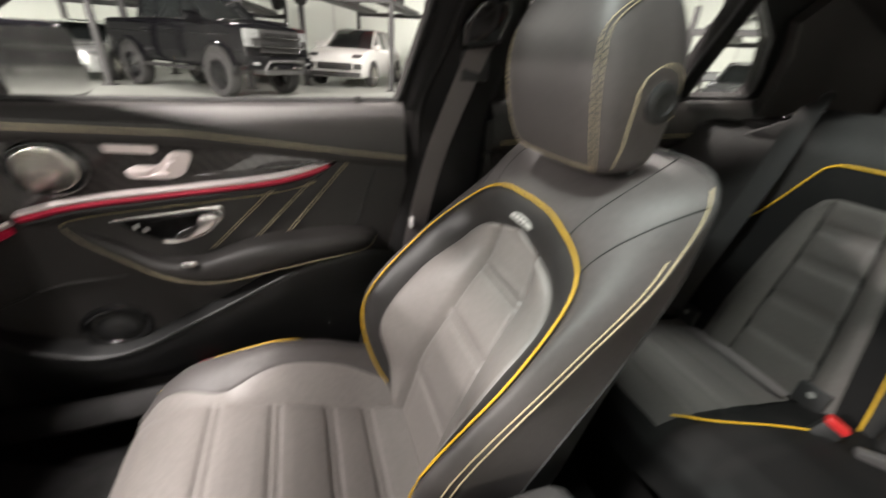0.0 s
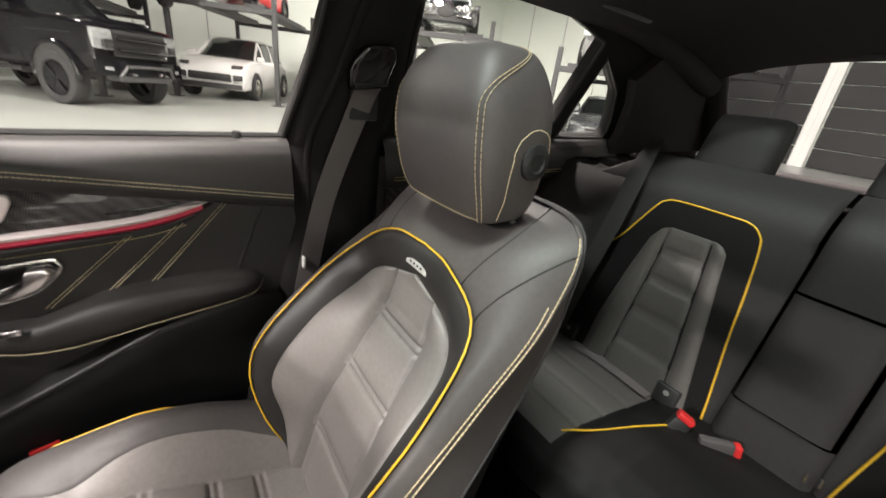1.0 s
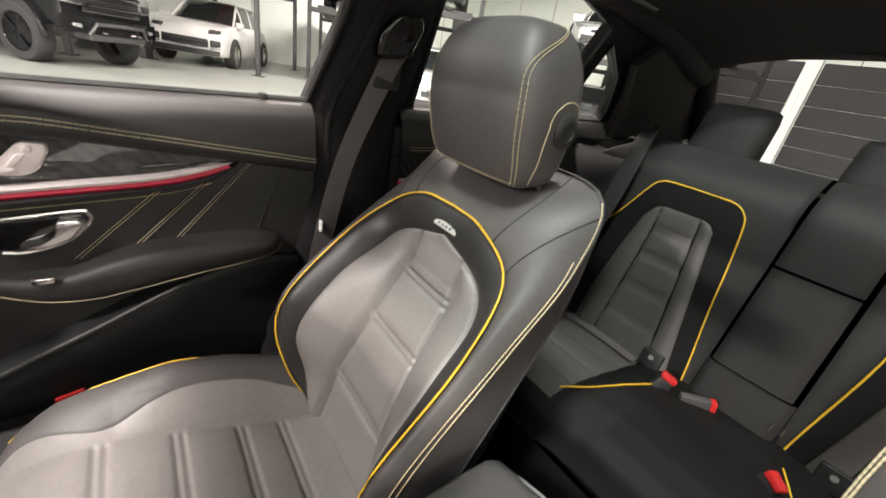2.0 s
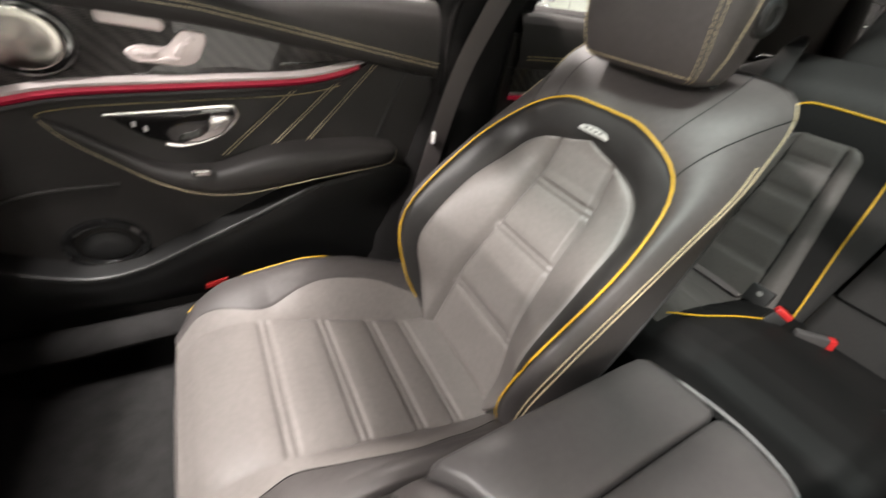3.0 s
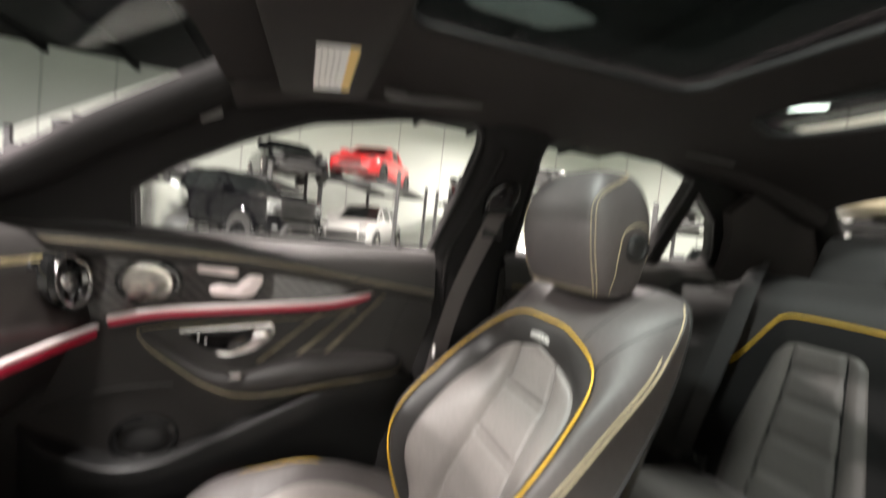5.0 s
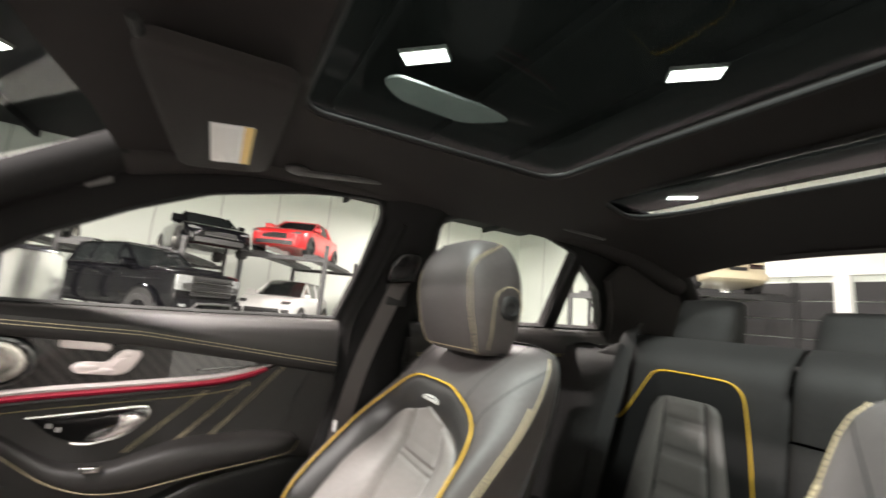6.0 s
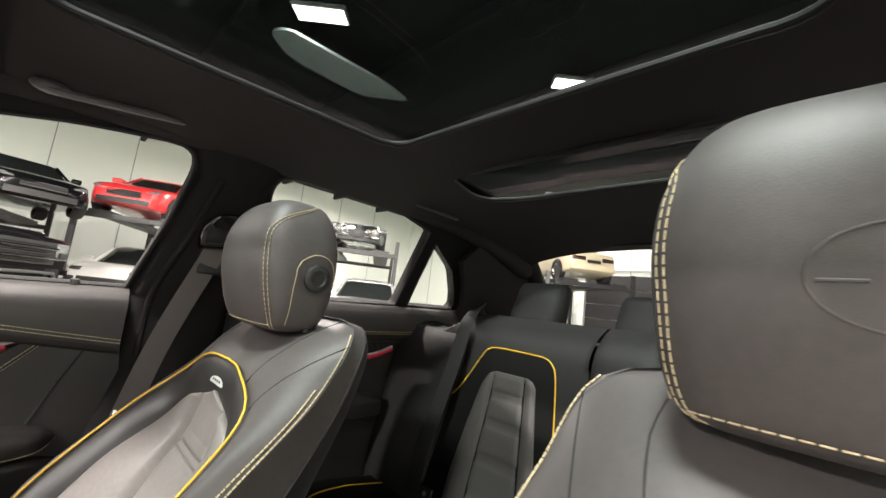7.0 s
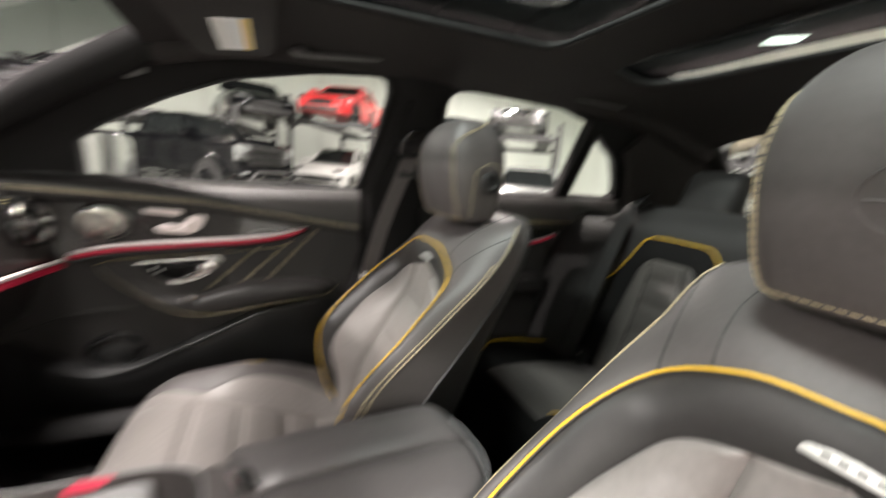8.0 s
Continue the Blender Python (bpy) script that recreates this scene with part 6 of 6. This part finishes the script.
def section(x, hw, z0, z1, ends=(-9, 9), half=1.0):
    """A rounded cross-section of a car body at x; the ends of the body curve back towards the flanks."""
    pts = [(hw * 0.4, z0), (hw * 0.86, z0), (hw * 0.97, z0 + 0.06), (hw, z0 + (z1 - z0) * 0.45), (hw * 0.985, z0 + (z1 - z0) * 0.75), (hw * 0.94, z1 - 0.03), (hw * 0.80, z1), (hw * 0.4, z1 + 0.015)]
    def bend(y):
        f = max(0.0, min(1.0, (x - ends[1] + 0.8) / 0.8))
        r = max(0.0, min(1.0, (ends[0] + 0.8 - x) / 0.8))
        return x - 0.16 * (abs(y) / half) ** 2.5 * f + 0.12 * (abs(y) / half) ** 2.5 * r
    return [Vector((bend(y), y, z)) for y, z in pts] + [Vector((bend(y), -y, z)) for y, z in reversed(pts)]


def fine(rows, n):
    """Rows of numbers, drawn out into n rows along a smooth curve."""
    cols = [spline([(r[k], 0, 0) for r in rows], n) for k in range(len(rows[0]))]
    return [tuple(c[i].x for c in cols) for i in range(n)]


def car(label, paint, at, yaw, stations, cabin, wheels, face, width, group="parked cars", category="car", name="parked_car", tail=()):
    """Stations: x, half width, underside, shoulder. Cabin: x, half width, height. The nose points to +x."""
    c = thing(name, label, category, at, group=group)
    c.rotation_euler = (0, 0, radians(yaw))
    body = part("body", loft(bmesh.new(), [spline(section(*s, (stations[0][0], stations[-1][0]), width / 2), 44, True) for s in fine(stations, 34)]), paint, c, "glossy painted body", angle=38)
    if cabin:
        rings = []
        for x, hw, z0, z1 in fine(cabin, 14):
            rings.append([Vector((x, y, z)) for y, z in ((hw, z0), (hw * 0.90, z0 + (z1 - z0) * 0.6), (hw * 0.80, z1 - 0.03), (hw * 0.6, z1), (-hw * 0.6, z1), (-hw * 0.80, z1 - 0.03), (-hw * 0.90, z0 + (z1 - z0) * 0.6), (-hw, z0))])
        part("glasshouse", loft(bmesh.new(), rings), CAR_GLASS, c, "dark tinted windows", angle=40)
        rings = []
        for x, hw, z0, z1 in fine(cabin, 14)[4:-4]:
            rings.append([Vector((x, y, z)) for y, z in ((hw * 0.84, z1 - 0.06), (hw * 0.80, z1 - 0.015), (hw * 0.6, z1 + 0.018), (-hw * 0.6, z1 + 0.018), (-hw * 0.80, z1 - 0.015), (-hw * 0.84, z1 - 0.06))])
        part("roof", loft(bmesh.new(), rings), paint, c, "painted roof", angle=50)
        for sg in (1, -1):
            for i in range(len(cabin)):
                x, hw, z0, z1 = cabin[i]
                if 0 < i < len(cabin) - 1:
                    part("window_pillar", tube(bmesh.new(), [(x, sg * hw * 1.0, z0), (x, sg * hw * 0.90, z0 + (z1 - z0) * 0.6), (x, sg * hw * 0.80, z1)], 0.035, segs=6), paint, c)
            a, b = cabin[0], cabin[1]
            part("front_pillar", tube(bmesh.new(), [(a[0], sg * a[1], a[2]), (b[0], sg * b[1] * 0.80, b[3])], 0.035, segs=6), paint, c)
            a, b = cabin[-1], cabin[-2]
            part("rear_pillar", tube(bmesh.new(), [(a[0], sg * a[1], a[2]), (b[0], sg * b[1] * 0.80, b[3])], 0.04, segs=6), paint, c)
            x = cabin[0][0] - 0.15
            bm = bmesh.new()
            box(bm, (x - 0.09, sg * (cabin[0][1] + 0.05), cabin[0][2] + 0.02), (x + 0.09, sg * (cabin[0][1] + 0.25), cabin[0][2] + 0.17), 0.04)
            part("wing_mirror", bm, paint, c, "wing mirror")
    for x, r, w, m in wheels:
        for sg in (1, -1):
            arch = [(x + (r * 1.12) * math.cos(t * math.pi / 16), r + (r * 1.12) * math.sin(t * math.pi / 16)) for t in range(17)]
            part("wheel_arch", prism(bmesh.new(), arch, lambda a, b, h, sg=sg: Vector((a, sg * (width / 2 - 0.20 + h), b)), 0.204, 0.0), PLASTIC, c, "dark wheel arch", smooth=False)
            wheel(c, x, sg * (width / 2 - w / 2 + 0.035), r, w, m)
    def end_x(z, row):
        """Where the end of the body lies at height z."""
        for p, q in zip(row, row[1:]):
            if z <= p[3]:
                return p[0]
            if z <= q[3]:
                return p[0] + (q[0] - p[0]) * (z - p[3]) / (q[3] - p[3])
        return row[-1][0]
    for nm, mt, lb, ya, yb, za, zb, dp, front in [(*e, True) for e in face] + [(*e, False) for e in tail]:
        for sg in ((1, -1) if ya > 0 else (1,)):
            lp = rounded([(ya, za), (yb, za + (0.02 if ya > 0 else 0)), (yb, zb), (ya, zb)], min(0.03, (zb - za) * 0.4), 4)

            def place(a, b, h, sg=sg, dp=dp, front=front):
                bow = (abs(a) / (width / 2)) ** 2.5
                if front:
                    return Vector((end_x(b, stations[::-1]) - 0.16 * bow - dp + h + 0.006, sg * a, b))
                return Vector((end_x(b, stations) + 0.12 * bow + dp - h - 0.006, sg * a, b))
            bm = bmesh.new()
            if ya < 0:
                n = 12
                rings = []
                for k in range(n + 1):
                    yy = ya + (yb - ya) * k / n
                    rings.append([place(yy, za, -0.06), place(yy, za, 0.0), place(yy, zb, 0.0), place(yy, zb, -0.06)])
                loft(bm, rings)
            else:
                prism(bm, lp, lambda a, b, h: place(a, b, h - 0.05), 0.06, 0.015)
            part(nm, bm, mt, c, lb)
            if nm == "grille" and zb - za > 0.1:
                for k in range(1, int((zb - za) / 0.05)):
                    z = za + 0.05 * k
                    part("grille_bar", tube(bmesh.new(), [place(ya + (yb - ya) * q / 8, z, 0.006) for q in range(9)], 0.007, segs=5), GLOSS_BLACK, c)
    return c


def saloon(label, paint, at, yaw, h=1.0, group="parked cars", rim=STEEL):
    st = [(-2.25, 0.70, 0.42, 0.86 * h), (-2.1, 0.86, 0.30, 0.95 * h), (-1.5, 0.93, 0.22, 0.97 * h), (-0.3, 0.94, 0.20, 0.95 * h), (0.7, 0.94, 0.20, 0.93 * h), (1.4, 0.93, 0.20, 0.88 * h), (1.95, 0.90, 0.20, 0.78 * h), (2.2, 0.80, 0.22, 0.70 * h), (2.30, 0.66, 0.26, 0.60 * h)]
    cab = [(0.95, 0.74, 0.92 * h, 0.94 * h), (0.15, 0.76, 0.93 * h, 1.36 * h), (-0.9, 0.74, 0.94 * h, 1.37 * h), (-1.75, 0.66, 0.94 * h, 0.98 * h)]
    face = [("headlight", LENS, "clear headlight", 0.50, 0.80, 0.60 * h, 0.70 * h, 0.0), ("grille", PLASTIC, "black grille", -0.40, 0.40, 0.46, 0.64 * h, -0.01), ("air_intake", PLASTIC, "black lower intake", -0.62, 0.62, 0.26, 0.40, -0.01)]
    tail = [("tail_light", TAIL_LENS, "dark tail light", 0.30, 0.74, 0.66 * h, 0.80 * h, 0.0), ("rear_bumper", paint, "painted rear bumper", -0.80, 0.80, 0.36, 0.54, -0.03), ("number_plate", PLASTIC, "plain plate recess", -0.24, 0.24, 0.60 * h, 0.70 * h, 0.0)]
    return car(label, paint, at, yaw, st, cab, [(1.42, 0.34, 0.24, rim), (-1.42, 0.34, 0.25, rim)], face, 1.88, group, tail=tail)


# black pickup truck
truck_face = [("headlight", LENS, "tall clear headlight", 0.60, 0.94, 0.98, 1.36, 0.0), ("grille", PLASTIC, "large black grille", -0.58, 0.58, 0.88, 1.36, -0.004), ("bumper", PAINT_BLACK, "gloss black steel bumper", -0.98, 0.98, 0.52, 0.80, -0.07), ("fog_lamp", LENS, "small fog lamp", 0.72, 0.86, 0.60, 0.68, -0.09)]
truck_st = [(-2.9, 0.94, 0.62, 1.46), (-2.8, 0.99, 0.56, 1.50), (-1.0, 1.0, 0.52, 1.52), (0.4, 1.0, 0.50, 1.52), (1.2, 1.0, 0.52, 1.52), (2.3, 0.99, 0.56, 1.50), (2.75, 0.97, 0.58, 1.46), (2.88, 0.95, 0.60, 1.42), (2.93, 0.93, 0.62, 1.38)]
truck_cab = [(1.35, 0.88, 1.46, 1.51), (0.55, 0.90, 1.49, 2.08), (-0.45, 0.90, 1.50, 2.11), (-1.15, 0.88, 1.50, 2.06), (-1.30, 0.87, 1.50, 1.52)]
tr_dir = 43
tp = Vector((-10.75, -0.78, 0)) - Vector((math.cos(radians(tr_dir)), math.sin(radians(tr_dir)), 0)) * 1.65
truck = car("black lifted pickup truck with large off-road tyres", PAINT_BLACK, tuple(tp), tr_dir, truck_st, truck_cab, [(1.85, 0.50, 0.32, PAINT_BLACK), (-1.80, 0.50, 0.32, PAINT_BLACK)], truck_face, 2.06, category="pickup truck", name="parked_truck")

truck.scale = (0.89, 0.89, 0.89)
for sg in (1, -1):
    for x in (1.85, -1.80):
        rim_run = [(x + 0.57 * math.cos(t * math.pi / 20), sg * 1.015, 0.46 + 0.57 * math.sin(t * math.pi / 20)) for t in range(-1, 22)]
        part("fender_flare", tube(bmesh.new(), rim_run, 0.055, segs=8), PAINT_BLACK, truck, "flared black wing edge")
    bm = bmesh.new()
    box(bm, (-1.15, sg * 0.86, 0.40), (1.10, sg * 1.10, 0.47), 0.02)
    part("running_board", bm, PLASTIC, truck, "black side step")
    for x in (1.02, -0.10, -1.18):
        part("door_gap", tube(bmesh.new(), [(x, sg * 0.992, 0.62), (x, sg * 1.001, 1.0), (x, sg * 0.99, 1.34), (x - 0.02, sg * 0.955, 1.48)], 0.004, segs=5), PAINT_BLACK, truck)
    for x in (0.06, -1.02):
        part("door_handle", tube(bmesh.new(), [(x, sg * 1.0, 1.27), (x + 0.03, sg * 1.035, 1.275), (x + 0.19, sg * 1.035, 1.275), (x + 0.22, sg * 1.0, 1.27)], 0.016, segs=6), GLOSS_BLACK, truck, "gloss black door handle")
    part("belt_trim", tube(bmesh.new(), [(1.15, sg * 0.93, 1.505), (0.3, sg * 0.935, 1.52), (-1.25, sg * 0.92, 1.52)], 0.014, segs=6), GLOSS_BLACK, truck, "gloss black window trim")
    part("body_crease", tube(bmesh.new(), [(2.35, sg * 0.985, 1.22), (1.0, sg * 0.998, 1.20), (-1.2, sg * 0.998, 1.20), (-2.7, sg * 0.985, 1.22)], 0.014, segs=6), PAINT_BLACK, truck)
    bm = bmesh.new()
    box(bm, (2.78, sg * 0.66, 1.03), (2.965, sg * 0.80, 1.16), 0.02)
    part("lamp_pod", bm, PLASTIC, truck, "dark inner headlight pod")
    part("tow_hook", tube(bmesh.new(), [(2.95, sg * 0.42, 0.56), (3.06, sg * 0.42, 0.56), (3.06, sg * 0.34, 0.56), (2.95, sg * 0.34, 0.56)], 0.018, segs=6), STEEL, truck, "steel tow hook")
bm = bmesh.new()
box(bm, (1.35, -0.52, 1.47), (2.66, 0.52, 1.565), 0.045)
part("bonnet_bulge", bm, PAINT_BLACK, truck, "raised bonnet centre")
for z, w in ((1.02, 0.55), (1.22, 0.55)):
    part("grille_blade", tube(bmesh.new(), [(2.97, -w, z), (3.0, -w * 0.5, z), (3.005, 0, z), (3.0, w * 0.5, z), (2.97, w, z)], 0.032, segs=8), GLOSS_BLACK, truck, "gloss black grille blade")
part("bumper_hoop", tube(bmesh.new(), [(2.98, -0.62, 0.50), (3.04, -0.50, 0.70), (3.06, 0, 0.71), (3.04, 0.50, 0.70), (2.98, 0.62, 0.50)], 0.035, segs=8), SKID, truck, "grey lower bumper hoop")
bm = bmesh.new()
box(bm, (2.55, -0.60, 0.40), (2.98, 0.60, 0.54), 0.04)
part("skid_plate", bm, SKID, truck, "grey skid plate")

# the raised suspension lifts the body off the wheels
for child in truck.children:
    if not child.name.startswith("tyre"):
        child.location.z += 0.15
# white sport utility car under the lift of the red coupe
suv_face = [("headlight", DARK_LENS, "slanted headlight", 0.56, 0.84, 0.84, 0.95, -0.05), ("grille", PLASTIC, "wide black grille", -0.56, 0.56, 0.50, 0.70, -0.012), ("side_intake", PLASTIC, "black side intake", 0.62, 0.86, 0.52, 0.69, -0.01), ("air_intake", PLASTIC, "dark lower intake", -0.84, 0.84, 0.30, 0.44, -0.004), ("lower_lamp", LENS, "slim lower lamp", 0.62, 0.86, 0.47, 0.50, 0.0)]
suv_st = [(-2.3, 0.78, 0.5, 1.0), (-2.2, 0.92, 0.36, 1.10), (-1.4, 0.98, 0.28, 1.14), (0.2, 0.985, 0.26, 1.14), (1.1, 0.985, 0.27, 1.13), (1.6, 0.98, 0.28, 1.10), (1.95, 0.965, 0.28, 1.03), (2.18, 0.94, 0.28, 0.93), (2.31, 0.915, 0.28, 0.80), (2.38, 0.88, 0.30, 0.68)]
suv_cab = [(1.15, 0.84, 1.08, 1.14), (0.30, 0.84, 1.12, 1.66), (-0.6, 0.84, 1.12, 1.71), (-1.5, 0.82, 1.12, 1.66), (-2.15, 0.74, 1.10, 1.14)]


def suv(label, paint, front_axle, yaw):
    d = Vector((math.cos(radians(yaw)), math.sin(radians(yaw)), 0))
    return car(label, paint, tuple(Vector(front_axle) - d * 1.45), yaw, suv_st, suv_cab, [(1.45, 0.38, 0.28, STEEL), (-1.45, 0.38, 0.28, STEEL)], suv_face, 1.98, category="car", name="parked_suv")


suv("white sport utility car with black grille under a lift", PAINT_WHITE, (-14.4, 1.66, 0), -28)


def lift(x, y, z, yaw, length=4.8, wide=2.7):
    l = thing("car_lift", "black steel four-post car lift", "car lift", (x, y, 0), group="car lifts")
    l.rotation_euler = (0, 0, radians(yaw))
    for sy in (-0.85, 0.85):
        bm = bmesh.new()
        box(bm, (-length / 2, sy - 0.26, z - 0.14), (length / 2, sy + 0.26, z), 0.01)
        part("runway", bm, LIFT_STEEL, l, "black steel runway", smooth=False)
    for sx in (-length / 2, length / 2):
        bm = bmesh.new()
        box(bm, (sx - 0.07, -wide / 2, z - 0.22), (sx + 0.07, wide / 2, z - 0.08), 0.01)
        part("cross_beam", bm, LIFT_STEEL, l, "black cross beam", smooth=False)
        for sy in (-wide / 2, wide / 2):
            bm = bmesh.new()
            box(bm, (sx - 0.06, sy - 0.06, 0.0), (sx + 0.06, sy + 0.06, z + 0.35), 0.008)
            box(bm, (sx - 0.14, sy - 0.14, 0.0), (sx + 0.14, sy + 0.14, 0.02))
            part("post", bm, LIFT_STEEL, l, "black steel post", smooth=False)
    return l


lift(-15.3, 2.75, 2.50, -28)
saloon("red sports coupe raised on a car lift", PAINT_RED, (-15.3, 2.40, 2.50), -30, h=1.06, group="cars on lifts", rim=PAINT_BLACK)
lift(-14.8, -1.85, 2.12, -12)
saloon("black coupe raised on a car lift", PAINT_BLACK, (-14.6, -0.75, 2.12), 14, group="cars on lifts", rim=STEEL)
saloon("dark red saloon parked under a car lift", PAINT_MAROON, (-16.1, -0.6, 0), -14, h=1.0)
lift(-14.6, -5.3, 2.12, -4)
saloon("black saloon raised on a car lift", PAINT_BLACK, (-14.8, -5.3, 2.12), -4, group="cars on lifts")
saloon("silver saloon parked under a car lift", PAINT_SILVER, (-15.0, -5.3, 0), 0)
saloon("black saloon with bright grille parked by a wall", PAINT_BLACK, (-15.6, 7.4, 0), -24)
lift(-16.0, 7.0, 2.2, -24)
saloon("black coupe raised on a car lift", PAINT_BLACK, (-16.0, 7.0, 2.2), -24, group="cars on lifts")
# behind the rear side window
lift(-12.5, 8.35, 2.55, -36)
roadster = saloon("dark grey classic roadster with round headlights raised on a car lift", PAINT_GREY, (-12.6, 8.4, 2.55), -36, h=0.86, group="cars on lifts", rim=PAINT_BLACK)
for sg in (1, -1):
    for yy, rad in ((0.60, 0.115), (0.36, 0.07)):
        ring = [(yy + rad * math.cos(t * math.tau / 20), 0.60 + rad * math.sin(t * math.tau / 20)) for t in range(20)]
        lamp_unit = part("round_headlight", prism(bmesh.new(), ring, lambda a, b, h, sg=sg: Vector((2.20 + h, sg * a, b)), 0.09, 0.02, dome=0.03), LENS, roadster, "round chrome-rimmed headlight")
        part("headlight_rim", tube(bmesh.new(), [Vector((2.28, sg * a, b)) for a, b in ring], 0.014, closed=True, segs=6), CHROME, lamp_unit, "chrome headlight rim")
oval = [(0.26 * math.cos(t * math.tau / 28), 0.50 + 0.16 * math.sin(t * math.tau / 28)) for t in range(28)]
part("oval_grille", prism(bmesh.new(), oval, lambda a, b, h: Vector((2.24 + h, a, b)), 0.10, 0.02), PLASTIC, roadster, "black oval radiator mouth")
part("bonnet_scoop", prism(bmesh.new(), rounded([(1.05, -0.16), (1.75, -0.13), (1.75, 0.13), (1.05, 0.16)], 0.05), lambda a, b, h: Vector((a, b, 0.72 + h)), 0.16, 0.05), PLASTIC, roadster, "black bonnet scoop")
for sg in (1, -1):
    part("bumper_bar", tube(bmesh.new(), [Vector((2.36 - 0.10 * q * q, sg * (0.30 + 0.42 * q), 0.40)) for q in (0, 0.3, 0.6, 1.0)], 0.028, segs=8), CHROME, roadster, "short chrome bumper bar")
saloon("silver saloon parked on the garage floor", PAINT_SILVER, (-8.75, 6.45, 0), -38, h=1.05)
# behind the rear window
lift(-6.9, 14.0, 2.38, 144, 4.2)
saloon("old cream and gold coupe raised on a car lift", PAINT_GOLD, (-7.1, 14.1, 2.38), 144, h=1.0, group="cars on lifts")
saloon("grey sports car parked near the rear quarter", PAINT_GREY, (-7.35, 10.8, 0), -56, h=0.94)
lift(-7.9, 11.4, 2.0, -56)
saloon("silver coupe raised on a car lift over the grey sports car", PAINT_SILVER, (-7.9, 11.4, 2.0), -56, h=0.92, group="cars on lifts", rim=PAINT_BLACK)
